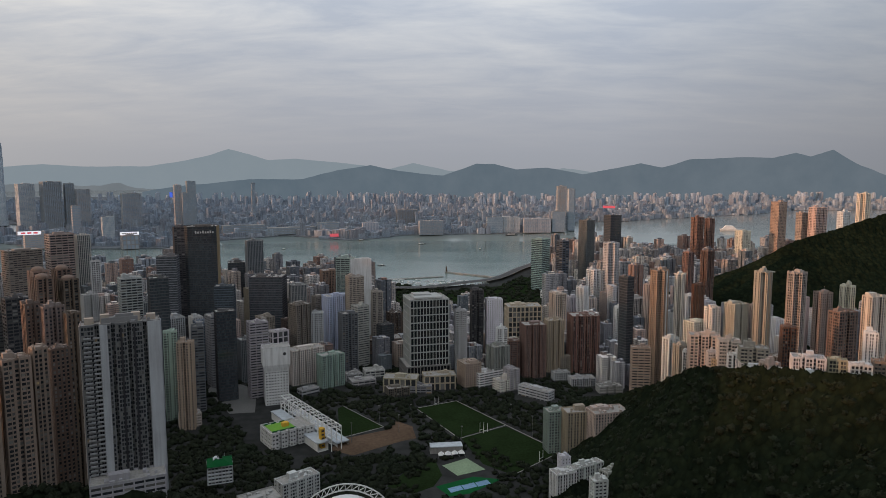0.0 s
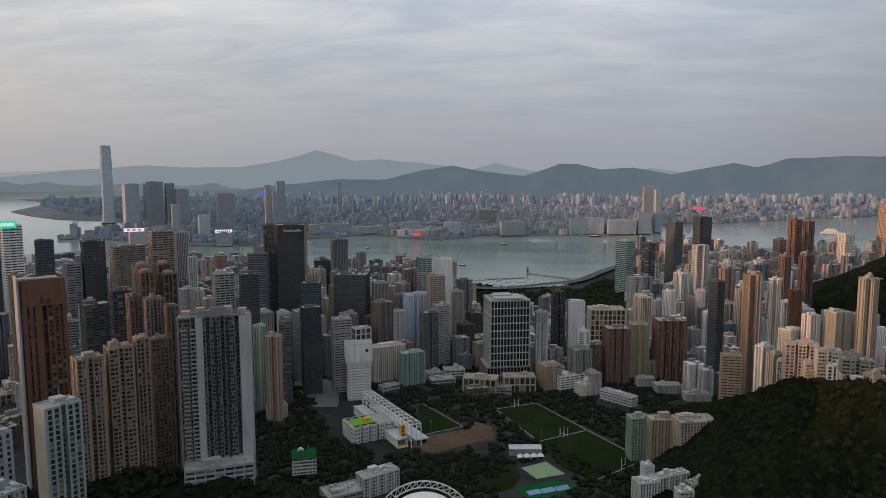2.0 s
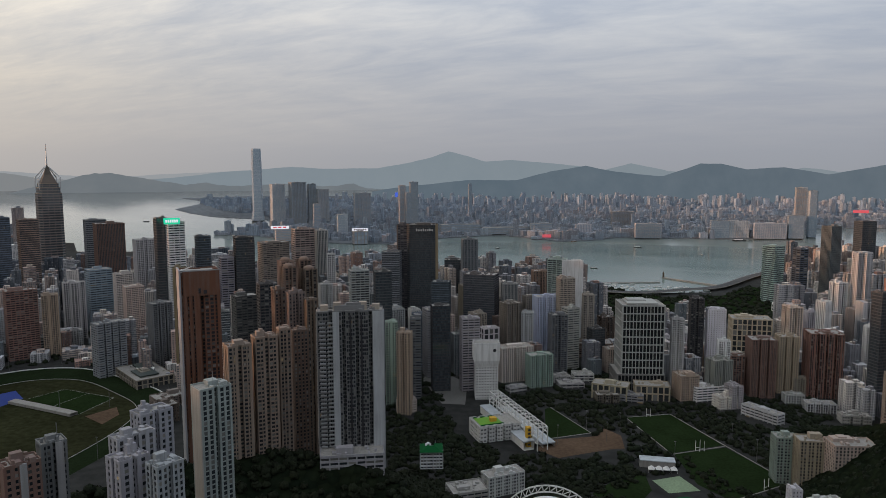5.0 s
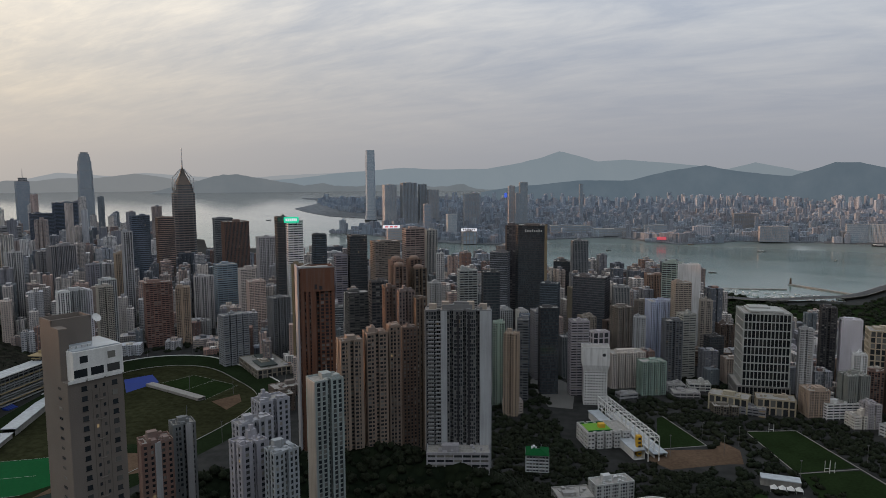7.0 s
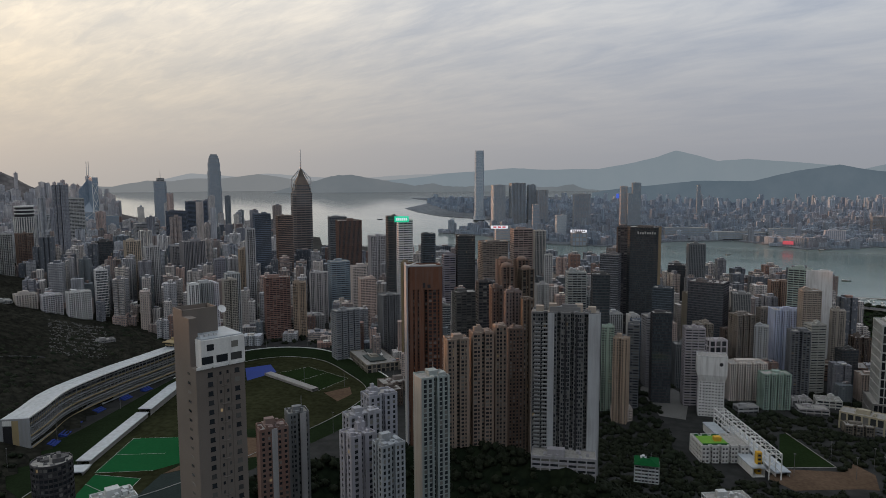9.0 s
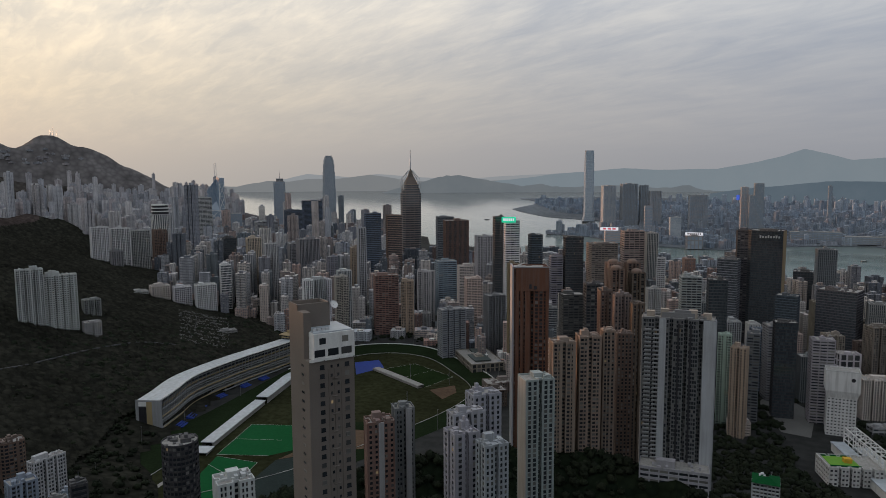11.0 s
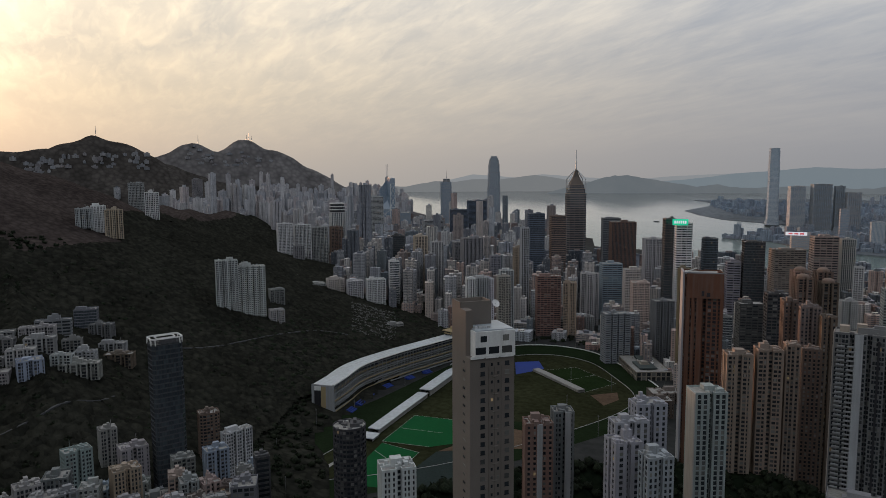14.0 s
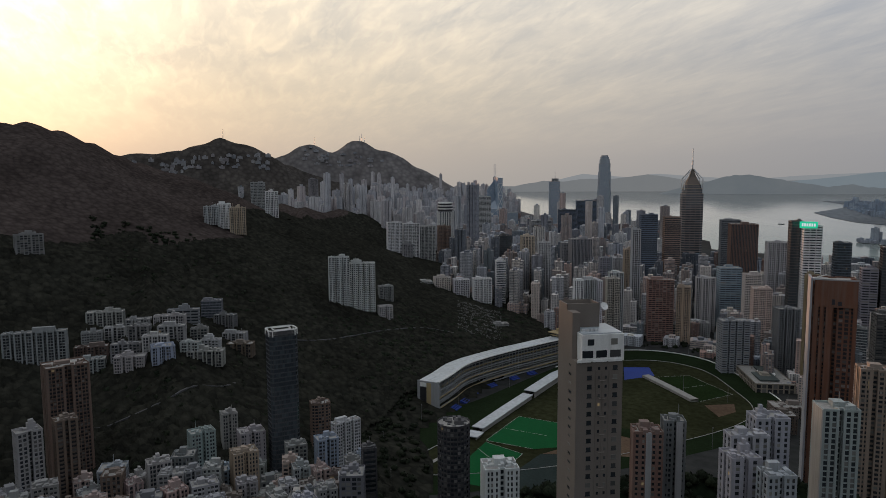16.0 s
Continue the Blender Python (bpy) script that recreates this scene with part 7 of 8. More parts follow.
# ---- burial terraces on the slope ----
def terraces():
    rnd = random.Random(61)
    for row in range(9):
        r = 1120 + row * 22
        line = [AZ(63.6 + 0.35 * rnd.random() + k * 0.42, r + 5 * math.sin(k * 1.3 + row)) for k in range(9)]
        z = [floor_z(*q) + 3.5 for q in line]
        tagged(new("terrace_wall", ribbon(line, 3.5, z, 2.0).mesh("terrace_wall", M_YARD)), "pale retaining terrace on the wooded slope", "terrace", "burial terraces", "structure")
    Q = Quads()
    for _ in range(520):
        row = rnd.randrange(9)
        x, y = AZ(rnd.uniform(63.4, 67.2), 1120 + row * 22 + rnd.uniform(-7, 7))
        Q.box(x, y, floor_z(x, y) + 2.0, rnd.uniform(0.8, 2.2), rnd.uniform(0.8, 2.0), rnd.uniform(1.8, 3.6), rnd.uniform(0, 40))
    tagged(new("gravestones", Q.mesh("gravestones", M_YARD)), "small grey stones crowded on hillside terraces", "stones", kind="stuff")


terraces()


def hill_road(pts, wide, label):
    line = smooth_line(pts, 8)
    tagged(new("road", ribbon(line, wide, [floor_z(*q) + 4.2 for q in line], 1.5).mesh("road", M_ROAD)), label, "road", kind="structure")


hill_road([AZ(a, r) for a, r in ((82, 905), (79, 930), (76, 975), (73, 1030), (70, 1075), (67.5, 1090))], 3.2, "narrow concrete road along the wooded slope")
hill_road([AZ(a, r) for a, r in ((98, 690), (95, 672), (91.5, 668), (88, 690), (86, 720))], 3.0, "narrow concrete lane below the villas")

# ---- park, waterfront, highways ----
sheet("lawn", [(-168, 1831), (13, 1685), (150, 1760), (230, 1930), (330, 1760), (338, 1476), (235, 1455), (79, 1500), (-120, 1382)], 4.12, M_TURF, "park lawns beside the harbour", "park")
arena = empty_at("sports_hall", 285, 1580, 4, 20)
tagged(part("wall", facade_quads(offset(outline("cut", 92, 78), -0.6), 15, 8, 7, 0.1, 0.5, 0.6).mesh("wall", M_WHITE), arena), kind="stuff")
part("glazing", core_quads(offset(outline("cut", 92, 78), -0.6), 15, 8, 7).mesh("glazing", M_GLASS), arena)
part("roof", roof_mesh(offset(outline("cut", 92, 78), -0.6), 15, 0.6, 2.0), arena)
part("roof_top", Quads().box(0, 0, 15.1, 52, 40, 3).mesh("roof_top", M_ROOF_PALE), arena)
tagged(arena, "low eight-sided sports hall with a pale roof in the park", "hall")
TAKEN.append((285, 1580, 60))
for pts, w, z, label in (
        ([(420, 2420), (330, 2230), (240, 2060), (150, 1860), (60, 1780), (-60, 1700), (-200, 1720), (-420, 1780), (-700, 1800)], 26, 12, "raised harbour highway on pillars"),
        ([(-600, 905), (-700, 905), (-800, 905), (-880, 880), (-960, 830), (-1010, 760)], 16, 14, "raised road behind the racecourse"),
        ([(-560, 960), (-660, 930), (-800, 925), (-930, 960)], 14, 11, "raised road beside the racecourse")):
    ob = empty_at("flyover", 0, 0, 0)
    line = smooth_line(pts, 6)
    part("deck", ribbon(line, w, z, 1.6).mesh("deck", M_CONC), ob)
    part("roadway", ribbon(line, w - 2, z + 0.06).mesh("roadway", M_ROAD), ob)
    for k in range(0, len(line), 3):
        part("pillar", Quads().box(*line[k], 3, 2.2, 2.2, z - 4.4).mesh("pillar", M_CONC), ob)
    tagged(ob, label, "flyover")
tagged(new("breakwater", ribbon([(9, 2040), (80, 1985), (159, 1925)], 13, 3.2, 6).mesh("breakwater", M_CONC)), "low stone breakwater with a landing", "breakwater", kind="structure")
tagged(new("breakwater", ribbon([(-200, 1880), (-90, 1915), (0, 1950)], 9, 2.4, 5).mesh("breakwater", M_CONC)), "long low stone breakwater", "breakwater", kind="structure")
bt = empty_at("beacon", 10, 2040, 3)
part("tower", Quads().box(0, 0, 0, 5, 5, 12).box(0, 0, 12, 3, 3, 4).mesh("tower", M_SAND), bt)
tagged(bt, "small beacon tower at the end of the breakwater", "beacon")


def boat(x, y, length, turn, hull, label, decks=1):
    s = shrink(x, y)
    ob = empty_at("boat", *warp((x, y, 0)), turn)
    ob.scale = (s, s, s)
    w, h = length * 0.2, length * 0.07 + 0.6
    o = [(-length / 2, -w / 2), (length * 0.28, -w / 2), (length / 2, 0), (length * 0.28, w / 2), (-length / 2, w / 2)]
    v = [(a * 0.94, b * 0.8, -0.5) for a, b in o] + [(a, b, h) for a, b in o]
    part("hull", mesh_of("hull", v, [(i, (i + 1) % 5, 5 + (i + 1) % 5, 5 + i) for i in range(5)] + [(5, 6, 7, 8, 9)], hull), ob)
    for k in range(decks):
        part("cabin", Quads().box(-length * 0.08, 0, h + k * length * 0.04, length * (0.62 - 0.1 * k), w * 0.75, length * 0.042).mesh("cabin", M_WHITE), ob)
    return tagged(ob, label, "boat")


boat(1548, 3620, 110, -8, M_WHITE, "white cruise ship at anchor in the harbour", 4)
for x, y, l, a in ((-203, 2199, 24, 10), (-91, 2900, 34, 20), (340, 3330, 60, 5), (-374, 3083, 30, 40), (-640, 2700, 26, 60), (-900, 2500, 30, 15), (150, 2700, 22, 70), (-1700, 2700, 34, 30), (-2050, 2900, 28, 0), (-2600, 3100, 30, 80), (-2950, 3500, 60, 10), (-3300, 3700, 40, 30)):
    boat(x, y, l, a, M_DARK if l != 30 else M_SAND, "small dark workboat under way in the harbour" if l != 30 else "small reddish ferry under way in the harbour", 1)
rnd = random.Random(77)
for k in range(70):
    a, b = rnd.random(), rnd.random()
    x, y = -170 + 300 * a, 1800 + 95 * b - 30 * a
    boat(x + 12, y + 10, rnd.uniform(9, 19), rnd.choice((20, 110, 25)), M_WHITE, "white moored yacht in the typhoon shelter")["group"] = "moored yachts"


# ---- the slender beige tower with the white penthouse ----
def pencil_tower():
    ob = empty_at("apartment_tower", -177.9, 115.4, 88, 57 + 21)
    h, w, d = 149.0, 15.6, 9.0
    part("front_wall", Quads().box(w / 2, d / 2, 0, w, d, h).mesh("front_wall", M_STONE), ob)
    part("rear_wall", Quads().box(5.6, d + 4.0, 0, 11.2, 8.0, h + 15.6).mesh("rear_wall", M_STONE), ob)
    part("side_wall", Quads().box(1.3, d * 0.72, h, 2.6, d * 0.56, 15.0).mesh("side_wall", M_STONE), ob)
    part("penthouse", Quads().box(w / 2 + 0.9, d / 2 - 0.15, h, w - 1.6, d + 0.5, 8.6).mesh("penthouse", M_WHITE), ob, "white penthouse storeys")
    part("penthouse_roof", Quads().box(w / 2 + 0.9, d / 2 + 2.5, h + 8.65, w - 2.4, d + 4.5, 0.35).mesh("penthouse_roof", M_ROOF_PALE), ob, "pale flat roof terrace")
    part("parapet", Quads().box(5.6, d + 0.2, h + 15.6, 11.2, 0.4, 1.3).box(5.6, d + 7.8, h + 15.6, 11.2, 0.4, 1.3).box(0.2, d + 4, h + 15.6, 0.4, 8, 1.3).box(11, d + 4, h + 15.6, 0.4, 8, 1.3).mesh("parapet", M_STONE), ob)
    for k in range(3):
        part("railing", Quads().box(2.4 + 5.2 * k, -0.42, h - 0.2, 4.6, 0.3, 0.9).mesh("railing", M_WHITE), ob)
        part("large_window", Quads().box(3.6 + 4.6 * k, -0.36, h + 1.2, 3.6, 0.16, 2.3).mesh("large_window", M_PANE), ob)
    for k in (0, 2):
        part("upper_window", Quads().box(4.6 + 3.9 * k, -0.36, h + 5.2, 2.2, 0.16, 2.0).mesh("upper_window", M_PANE), ob)
    win = Quads().box(0, 0, 0, 1.5, 0.14, 1.35).box(0, -0.06, -0.12, 1.8, 0.3, 0.12).mesh("window", M_PANE)
    small = Quads().box(0, 0, 0, 0.65, 0.14, 0.95).mesh("small_window", M_PANE)
    slot = Quads().box(0, 0, 0, 0.14, 2.0, 0.7).mesh("slot_window", M_PANE)
    sill = Quads().box(0, 0, 0, 1.9, 0.5, 0.16).mesh("ledge", M_STONE)
    for f in range(36):
        z = h - 3.0 - 2.95 * f
        for x in (4.4, 13.0):
            part("window", win, ob, m=pose(x, -0.05, z))
        for x in (7.6, 9.9):
            part("small_window", small, ob, m=pose(x, -0.05, z + 0.1))
        part("slot_window", slot, ob, m=pose(-0.05, 5.4, z + 0.4))
        if f % 2:
            part("ledge", sill, ob, m=pose(8.75, -0.22, z - 0.55))
    for x in (6.6, 8.7, 11.0):
        part("drain_pipe", Quads().box(x, -0.14, 2, 0.22, 0.22, h - 5).mesh("drain_pipe", M_STONE), ob)
    for k in range(4):
        part("condenser", Quads().box(3.2 + 1.5 * k, 3.0, h + 8.6, 1.0, 0.8, 1.1).mesh("condenser", M_STEEL), ob)
    tagged(ob, "slender beige concrete tower with a white penthouse on top", "building")
    TAKEN.append((-170, 122, 16))
    # dish on the roof
    dish = empty_at("satellite_dish", -172.5, 121.5, 88 + h + 16.9, 60)
    v = [(0, 0, 0)] + [(1.3 * k / 3 * math.cos(a), 1.3 * k / 3 * math.sin(a), 0.35 * (k / 3) ** 2) for k in (1, 2, 3) for a in [j * math.pi / 8 for j in range(16)]]
    f = [(0, 1 + j, 1 + (j + 1) % 16) for j in range(16)] + [(1 + 16 * k + j, 17 + 16 * k + j, 17 + 16 * k + (j + 1) % 16, 1 + 16 * k + (j + 1) % 16) for k in (0, 1) for j in range(16)]
    part("bowl", mesh_of("bowl", v, f, M_WHITE, smooth=True), dish, m=pose(0, 0, 1.4, 55, 0, 30))
    part("stand", Quads().box(0, 0, 0, 0.25, 0.25, 1.5).mesh("stand", M_STEEL), dish)
    tagged(dish, "white satellite dish on a flat roof", "dish")


M_STONE = painted("beige_mosaic", (0.172, 0.148, 0.129), dirt=0.25, grain=3.0)
pencil_tower()


# ---- the tall orange tower with the pale edge ----
def orange_tower():
    w, d, top, base = 29.1, 21.8, 220.1, 30.0
    ob = tower(-353.2, 450.4, w, d, top, 44.1, "flats", "orange", "notch", base=base, plant=False, label="tall orange-brown apartment tower with a pale thin edge")
    h, a, f = top - base, w / 2, d / 2
    tone = COLORS["orange"]
    part("top_wall", Quads().box(0.8, -f - 0.5, h - 19, w - 1.6, 1.6, 19.6).box(a - 0.6, 0, h - 15, 1.6, d, 15.6).mesh("top_wall", M_WALL), ob, "blank orange top storeys", color=tone)
    for u, k in ((-0.40, 3.0), (-0.27, 2.0), (-0.10, 4.2), (0.46, 2.2)):
        part("wall_panel", Quads().box(u * w, -f - 0.4, 0, k, 1.4, h - 19).mesh("wall_panel", M_WALL), ob, color=tone)
    for k in range(3):
        part("wall_panel", Quads().box(a + 0.1, -f + d * (0.16 + 0.34 * k), 0, 1.2, d * 0.14, h - 15).mesh("wall_panel", M_WALL), ob, color=tone)
    part("edge_fin", Quads().box(-a - 0.5, -1.0, 0, 1.4, d + 2.5, h + 2.0).mesh("edge_fin", M_WALL), ob, "pale edge wall", color=(0.30, 0.31, 0.34))
    part("top_edge", Quads().box(0.4, -f - 1.1, h + 0.65, w + 1.2, 0.6, 1.0).mesh("top_edge", M_WALL), ob, color=(0.30, 0.31, 0.33))
    part("slot", Quads().box(-0.02 * w, -f - 1.35, h - 17, 2.0, 0.3, 4).box(0.12 * w, -f - 1.35, h - 17.5, 2.6, 0.3, 3).mesh("slot", M_DARK), ob)
    part("maintenance_crane", Quads().beam((-a, -f, h + 1.5), (-a + 9, -f - 2, h + 5), 0.8).box(-a + 1.5, -f + 1, h, 2.2, 2.2, 2.4).mesh("maintenance_crane", M_WHITE), ob, "white roof crane")


orange_tower()


M_GREYPOLE = plain("weathered_steel", (0.16, 0.16, 0.16), 0.6, 0.3)


def light_mast(x, y, h, label="tall slender floodlight mast beside the track"):
    ob = empty_at("light_mast", x, y, 4)
    part("pole", Quads().box(0, 0, 0, 0.4, 0.4, h * 0.5).box(0, 0, h * 0.5, 0.28, 0.28, h * 0.5).mesh("pole", M_GREYPOLE), ob)
    part("lamp_head", Quads().box(0, 0, h, 2.0, 0.5, 0.8).mesh("lamp_head", M_GREYPOLE), ob)
    tagged(ob, label, "light mast", "light masts")


for k in range(0, len(outer), 5):
    light_mast(outer[k][0] * 0.995 - 3, outer[k][1] + 2, 24)
for x, y in ((-38, 770), (20, 700), (-75, 765), (-100, 710), (-50, 735), (80, 770), (100, 730), (-690, 470), (-640, 430), (-600, 400), (-720, 640), (-660, 660)):
    light_mast(x, y, 22, "tall slender floodlight mast beside a pitch")

# masts on the mountain tops
for x, y, z, h in ((-4157, 1101, 548, 42), (-4150, 1085, 546, 30), (-4128, 800, 516, 46), (-3344, 220, 500, 40), (-4160, 1120, 545, 26)):
    s = shrink(x, y)
    ob = empty_at("radio_mast", *warp((x, y, z - 4)))
    ob.scale = (s, s, s)
    part("pole", Quads().box(0, 0, 0, 3.0, 3.0, h * 0.6).box(0, 0, h * 0.6, 1.6, 1.6, h * 0.5).mesh("pole", M_STEEL), ob)
    tagged(ob, "thin radio mast on the mountain top", "mast", "radio masts")

# podium of the dark grey tower
low_block(-211, 433, 46, 18, 32, 26, "panel", "white stepped car-park podium below a tower", "ribbon", z=62)


def parked_cars():
    rnd = random.Random(5)
    shades = [plain("car_paint_" + n, c, 0.35, amount=0.05) for n, c in (("white", (0.6, 0.6, 0.6)), ("grey", (0.2, 0.2, 0.21)), ("black", (0.03, 0.03, 0.03)), ("red", (0.3, 0.03, 0.02)))]
    road = smooth_line([(-590, 120), (-640, 160), (-700, 205), (-770, 262), (-800, 330), (-880, 420), (-960, 560)], 6)
    first = {}
    for k in range(34):
        i = rnd.randrange(len(road) - 1)
        a, b = np.array(road[i]), np.array(road[i + 1])
        t = (b - a) / np.linalg.norm(b - a)
        p = a + (b - a) * rnd.random() + np.array((-t[1], t[0])) * rnd.choice((-4.2, -1.6, 1.6, 4.2))
        turn = math.degrees(math.atan2(t[1], t[0]))
        shade = rnd.choice(shades)
        big = rnd.random() < 0.25
        key = (shade.name, big)
        m = pose(p[0], p[1], 4.35, 0, 0, turn)
        if key in first:
            copy_thing(first[key], m)
            continue
        l, w, h = (10.0, 2.5, 3.6) if big else (4.4, 1.8, 0.8)
        ob = empty_at("bus" if big else "car", p[0], p[1], 4.35, turn)
        part("body", Quads().box(0, 0, 0.35, l, w, h).mesh("body", shade), ob)
        part("cabin", Quads().box(-0.2, 0, 0.35 + h, l * 0.55, w * 0.86, 0.25 if big else 0.6).mesh("cabin", M_PANE), ob)
        for sx in (-1, 1):
            for sy in (-1, 1):
                part("wheel", Quads().box(sx * l * 0.32, sy * w * 0.46, 0, 0.65, 0.25, 0.65).mesh("wheel", M_DARK), ob)
        tagged(ob, "single-deck bus on the road behind the grandstand" if big else "small car on the road behind the grandstand", "bus" if big else "car", "vehicles")
        first[key] = ob


parked_cars()


# ---- woods ----
def crown_forms(level_, seed):
    """Uneven tree crowns: lumps on a ball, flattened below."""
    bm = bmesh.new()
    bmesh.ops.create_icosphere(bm, subdivisions=level_, radius=1.0)
    base = np.array([v.co[:] for v in bm.verts])
    tri = np.array([[v.index for v in f.verts] for f in bm.faces])
    bm.free()
    out = []
    for k in range(6):
        n = np.array([1 + 0.55 * noise.noise(Vector(p) * 1.4 + Vector((seed + k * 9.1, 0, 0))) + 0.30 * noise.noise(Vector(p) * 3.1 + Vector((0, seed + k * 5.3, 0))) for p in base])
        q = base * n[:, None] * (1.0, 1.0, 0.85)
        q[:, 2] = np.where(q[:, 2] < -0.35, -0.35, q[:, 2])
        out.append(q)
    return out, tri


def woods(name, label, spots, size, level_, seed, leaves=0, mat=None, flat=1.0):
    """One mesh of many crowns at the spots (x, y, z)."""
    rng = np.random.default_rng(seed)
    forms, tri = crown_forms(level_, seed)
    spots = np.asarray(spots, float)
    n, m = len(spots), len(forms[0])
    pick = np.array(forms)[rng.integers(0, len(forms), n)]
    a, s = rng.uniform(0, 6.28, n), rng.uniform(size[0], size[1], n)
    c, d = np.cos(a)[:, None], np.sin(a)[:, None]
    x, y = pick[:, :, 0] * c - pick[:, :, 1] * d, pick[:, :, 0] * d + pick[:, :, 1] * c
    k = s[:, None] * (0.84 if leaves > 12 else 1.0)
    v = np.stack([x * k + spots[:, None, 0], y * k + spots[:, None, 1], pick[:, :, 2] * k * flat * rng.uniform(0.7, 1.2, (n, 1)) + spots[:, None, 2] + 0.25 * k], -1).reshape(-1, 3)
    f = (tri[None] + (np.arange(n) * m)[:, None, None]).reshape(-1, 3)
    # loose sprays of leaves standing off the crown
    if leaves:
        k = leaves
        way = rng.normal(size=(n, k, 3))
        way[..., 2] = np.abs(way[..., 2]) * 0.9 + 0.05
        way /= np.linalg.norm(way, axis=-1, keepdims=True)
        mid = spots[:, None, :] + way * s[:, None, None] * rng.uniform(0.62, 1.08, (n, k, 1)) * (1, 1, 0.9) + (0, 0, 0.3)
        e1 = rng.normal(size=(n, k, 3))
        e1 = e1 / np.linalg.norm(e1, axis=-1, keepdims=True) * (s[:, None, None] * rng.uniform(0.20, 0.42, (n, k, 1)))
        e2 = np.cross(e1, way + rng.normal(size=(n, k, 3)) * 0.5)
        tri3 = np.stack([mid - e1, mid + e1 * 0.6 + e2 * 0.7, mid + e1 * 0.3 - e2 * 0.9], 2).reshape(-1, 3)
        f = np.concatenate([f, (np.arange(len(tri3)) + len(v)).reshape(-1, 3)])
        v = np.concatenate([v, tri3])
    me = bpy.data.meshes.new(name)
    me.vertices.add(len(v))
    me.vertices.foreach_set("co", v.astype(np.float32).ravel())
    me.loops.add(3 * len(f))
    me.loops.foreach_set("vertex_index", f.astype(np.int32).ravel())
    me.polygons.add(len(f))
    me.polygons.foreach_set("loop_start", np.arange(0, 3 * len(f), 3, dtype=np.int32))
    me.materials.append(mat or M_LEAF)
    me.update(calc_edges=True)
    tagged(new(name, me), label, "trees", kind="stuff")


def scatter(a0, a1, r0, r1, count, seed, low=9.0, high=500.0, clear=2.0):
    """Spots on the hills in a sector, clear of buildings."""
    rng = np.random.default_rng(seed)
    a, r = np.radians(rng.uniform(a0, a1, count)), np.sqrt(rng.uniform(r0 ** 2, r1 ** 2, count))
    x, y = -r * np.sin(a), r * np.cos(a)
    z = ground_z(x, y)
    ok = (z > low) & (z < high)
    t = np.array(TAKEN)
    out = []
    for X, Y, Z in zip(x[ok], y[ok], z[ok]):
        if ((t[:, 0] - X) ** 2 + (t[:, 1] - Y) ** 2 > (t[:, 2] * 0.75 + clear) ** 2).all():
            out.append((X, Y, Z))
    return out


def patch(poly, count, seed, z=4.0, clear=2.0):
    rng = random.Random(seed)
    xs, ys = [p[0] for p in poly], [p[1] for p in poly]
    out = []
    for _ in range(count):
        x, y = rng.uniform(min(xs), max(xs)), rng.uniform(min(ys), max(ys))
        if inside(poly, x, y) and free(x, y, clear - 8):
            out.append((x, y, max(z, floor_z(x, y))))
    return out


def crown_heights(x, y, size, seed):
    """Domes of tree crowns side by side, of uneven width and height: 0 between them, up to 1 at their tops."""
    def dice(i, j, k):
        v = np.sin(i * 127.1 + j * 311.7 + k * 74.7 + seed * 19.3) * 43758.5453
        return v - np.floor(v)
    i, j = np.floor(x / size), np.floor(y / size)
    best = np.zeros(x.shape)
    for a in (-1, 0, 1):
        for b in (-1, 0, 1):
            cx, cy = (i + a + dice(i + a, j + b, 1)) * size, (j + b + dice(i + a, j + b, 2)) * size
            rad = size * (0.55 + 0.5 * dice(i + a, j + b, 3))
            d = np.hypot(x - cx, y - cy) / rad
            best = np.maximum(best, (0.45 + 0.55 * dice(i + a, j + b, 4)) * np.sqrt(np.maximum(0, 1 - d * d)))
    return best


def canopy_sheet(label, a0, a1, r0, r1, da, dr, size, tall, mat, seed, low=9.0, keep=(), high=900.0):
    """Closed forest as one rough sheet of crowns over the slope."""
    n, k = int((a1 - a0) / da), int(math.log(r1 / r0) / dr)
    A, R_ = np.meshgrid(np.radians(np.linspace(a0, a1, n)), np.geomspace(r0, r1, k), indexing="ij")
    x, y = -R_ * np.sin(A), R_ * np.cos(A)
    g = ground_z(x, y)
    rng = np.random.default_rng(seed)
    z = g + 0.4 + tall * crown_heights(x, y, size, seed) + 0.3 * tall * crown_heights(x, y, size * 0.37, seed + 5) + rng.uniform(-0.06, 0.06, x.shape) * tall
    ok = (g > low) & (g < high + 0.6 * (veil_line(x, y) - 196))
    for poly in keep:
        bx, by = [q[0] for q in poly], [q[1] for q in poly]
        near = np.argwhere((x > min(bx)) & (x < max(bx)) & (y > min(by)) & (y < max(by)))
        for p, q in near:
            if inside(poly, x[p, q], y[p, q]):
                ok[p, q] = False
    v = warp(np.stack([x, y, z], -1)).reshape(-1, 3)
    i = np.arange(n - 1)[:, None] * k + np.arange(k - 1)[None]
    f = np.stack([i, i + 1, i + k + 1, i + k], -1).reshape(-1, 4)
    f = f[ok.ravel()[f].all(1)]
    tagged(new("woodland", mesh_of("woodland", v, f.tolist(), mat, smooth=False)), label, "trees", kind="stuff")


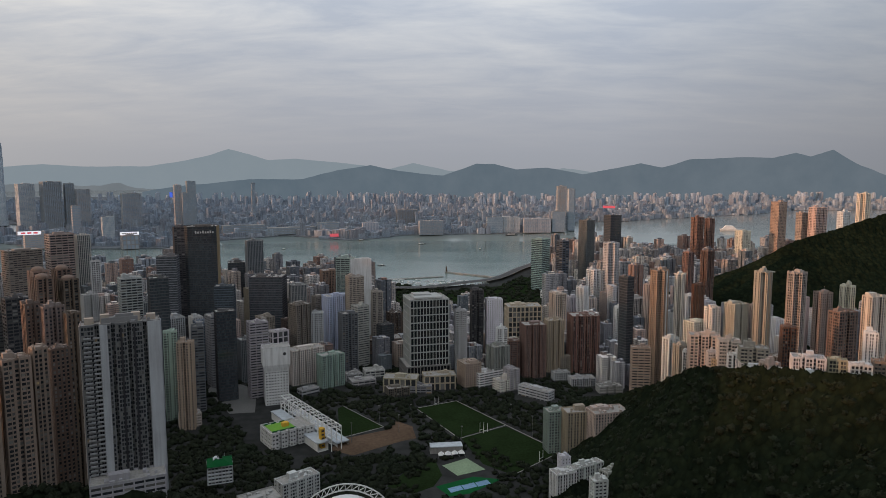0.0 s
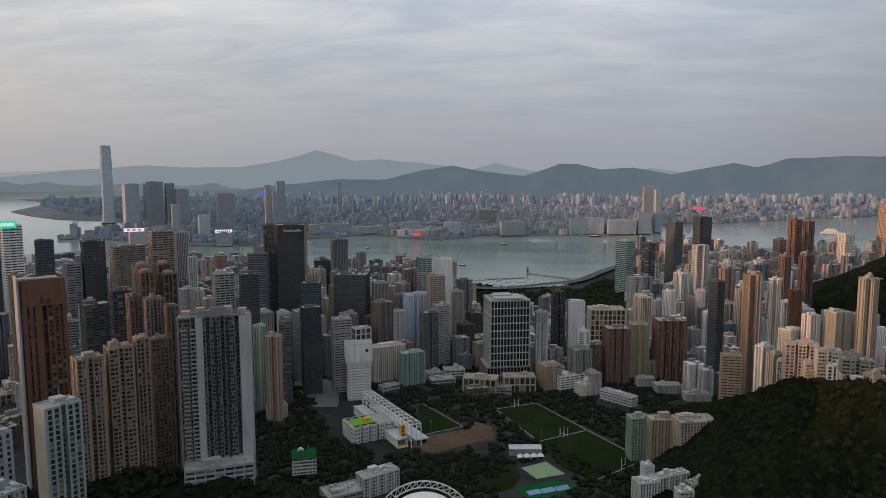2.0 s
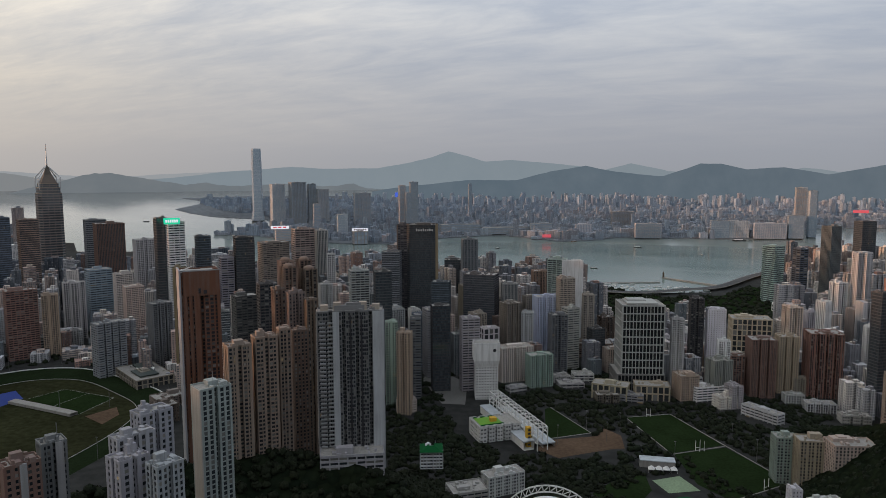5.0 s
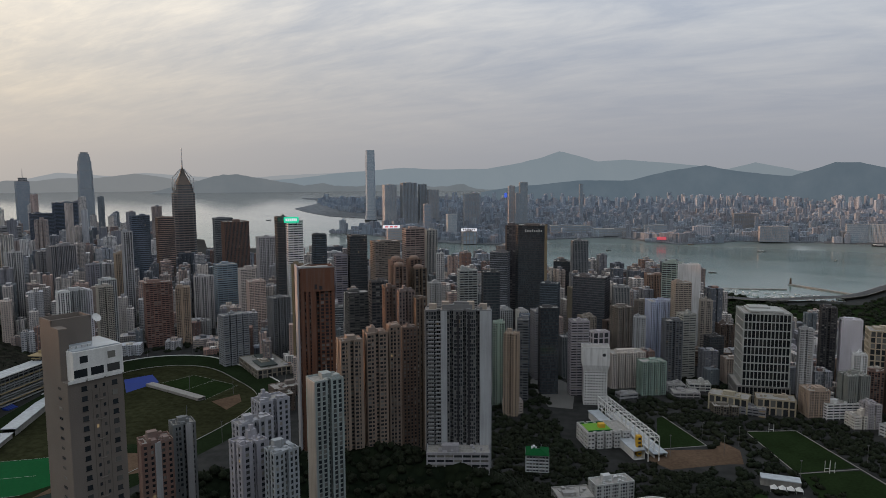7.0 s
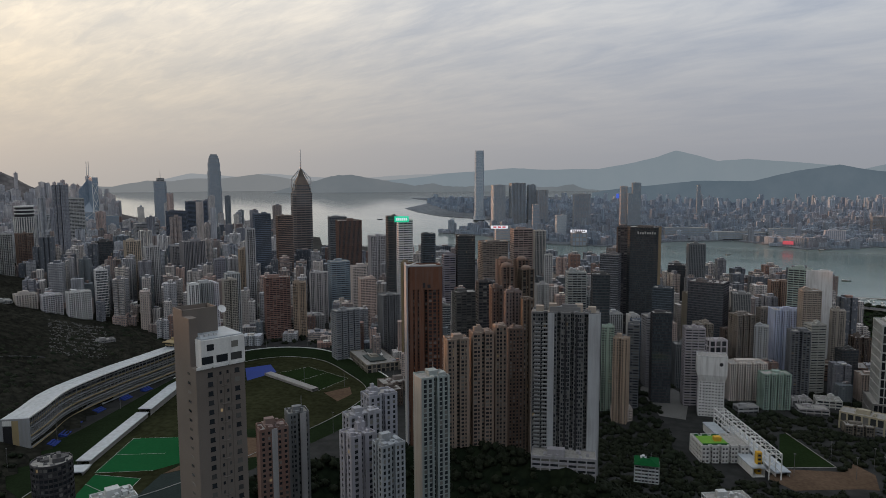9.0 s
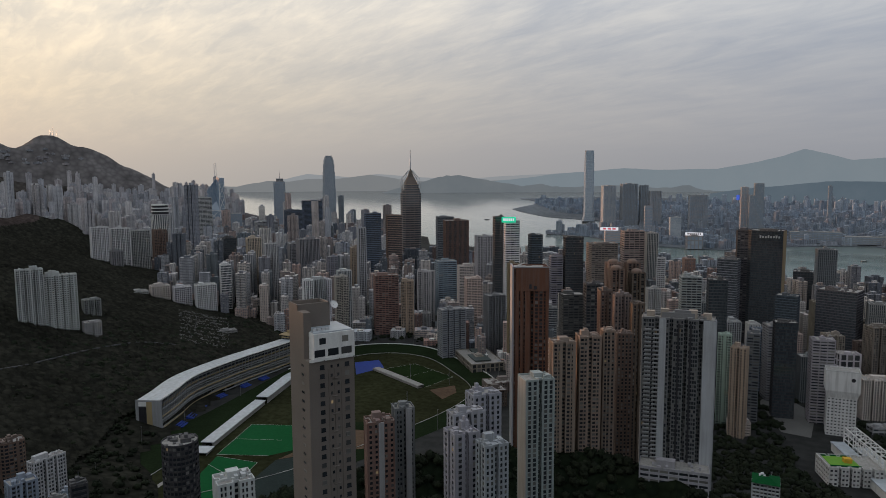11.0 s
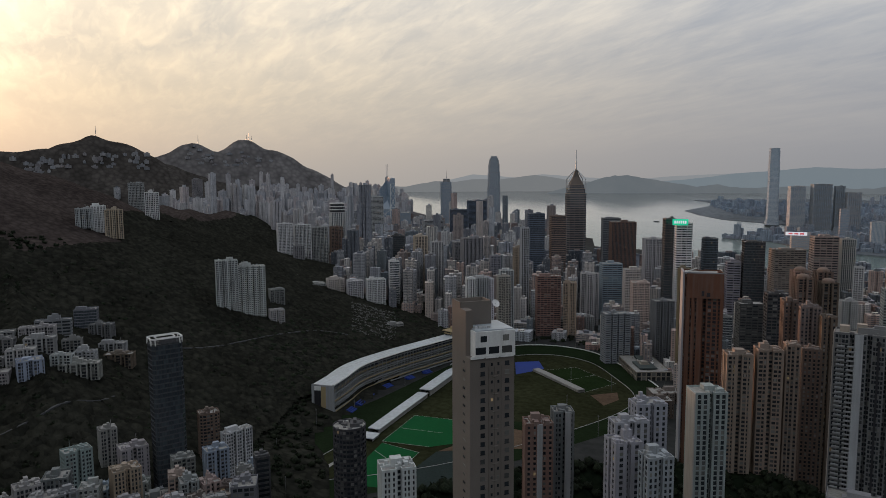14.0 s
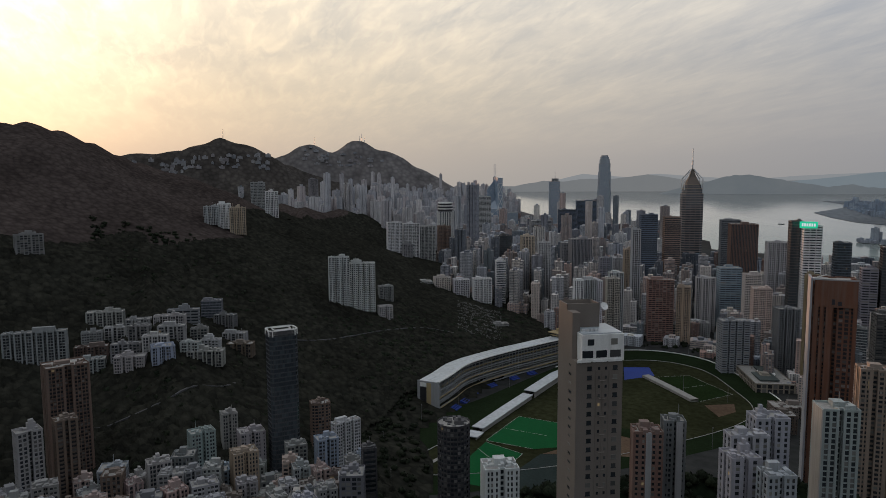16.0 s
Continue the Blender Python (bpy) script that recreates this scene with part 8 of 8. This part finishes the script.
canopy_sheet("closed dark forest on the mountainside above the valley", 58, 106, 560, 1900, 0.13, 0.0034, 6.5, 4.5, M_SOIL, 3, low=7.0, keep=KEEP_OUT[:1], high=215.0)
canopy_sheet("closed forest on the far wooded hill", -48, -14, 1000, 1750, 0.13, 0.0026, 7.0, 5.0, M_UNDER, 4, low=14.0)
canopy_sheet("dense treetops on the near hillside", -46, 8, 250, 800, 0.20, 0.0036, 5.5, 4.0, M_UNDER, 6, low=9.0)
woods("woodland", "dense dark green woodland on the near hillside", scatter(-48, 6, 260, 800, 7600, 31), (1.8, 5.2), 1, 3, 24)
woods("woodland", "dark trees on the slope below the towers", scatter(6, 62, 200, 620, 5200, 32), (2.2, 5.0), 1, 4, 16)
woods("woodland", "separate dark trees standing over the forest of the slope", scatter(59, 96, 560, 1180, 2600, 33, low=7.0), (2.4, 5.6), 1, 5, 18)
woods("woodland", "dark street trees behind the racecourse", [p for p in patch(sector(38, 60, 940, 1240), 1300, 47, clear=9) if not inside(KEEP_OUT[0], p[0], p[1])], (2.6, 5.6), 1, 12, 10)
woods("woodland", "trees of the harbour park", patch([(-168, 1831), (13, 1690), (150, 1760), (230, 1930), (330, 1700), (338, 1476), (235, 1455), (79, 1490), (-120, 1370)], 1500, 35), (3, 7), 1, 7, 6)
woods("woodland", "trees round the school and the playing fields", patch([(-330, 640), (-240, 760), (-215, 700), (-140, 650), (-20, 655), (-25, 575), (-60, 560), (-150, 590), (-230, 520), (-330, 540)], 1300, 36) + patch([(20, 850), (130, 690), (160, 720), (110, 840), (40, 880)], 330, 37) + patch([(-20, 700), (30, 715), (95, 645), (60, 600), (45, 650), (25, 690)], 150, 38) + patch([(-120, 660), (-20, 690), (-10, 640), (-70, 605)], 200, 44), (2.4, 5.0), 1, 8, 22)
woods("woodland", "trees beside the racecourse and the roads", patch([(-1010, 560), (-1040, 760), (-960, 900), (-840, 900), (-930, 800), (-985, 720)], 380, 39) + patch([(-800, 240), (-930, 420), (-1000, 600), (-1150, 560), (-1000, 220)], 900, 40) + patch([(-1000, 700), (-1130, 560), (-1260, 600), (-1180, 880), (-1000, 1000)], 1300, 41), (2.8, 6), 1, 9, 8)


PITCHES = [[(-38, 822), (17, 852), (130, 685), (68, 622), (34, 655), (12, 722)], [(-138, 822), (-127, 834), (-62, 756), (-115, 716)], [(-58, 605), (-35, 646), (24, 674), (62, 622), (25, 586), (-28, 584)],
           [(-323, 894), (-317, 945), (-254, 894), (-196, 840), (-232, 795)], [(-265, 795), (-225, 840), (-110, 690), (-140, 660), (-200, 695)], [(-125, 685), (-115, 719), (-61, 749), (-56, 780), (-28, 756), (-26, 715), (-94, 670)], [(-22, 670), (32, 670), (32, 700), (-22, 700)]]
spots = [p for p in patch(sector(-13, 26, 555, 1010), 5600, 45, clear=9) if not any(inside(k, p[0], p[1]) for k in PITCHES)]
woods("woodland", "street and garden trees between the low buildings", spots, (2.6, 5.8), 1, 10, 14)
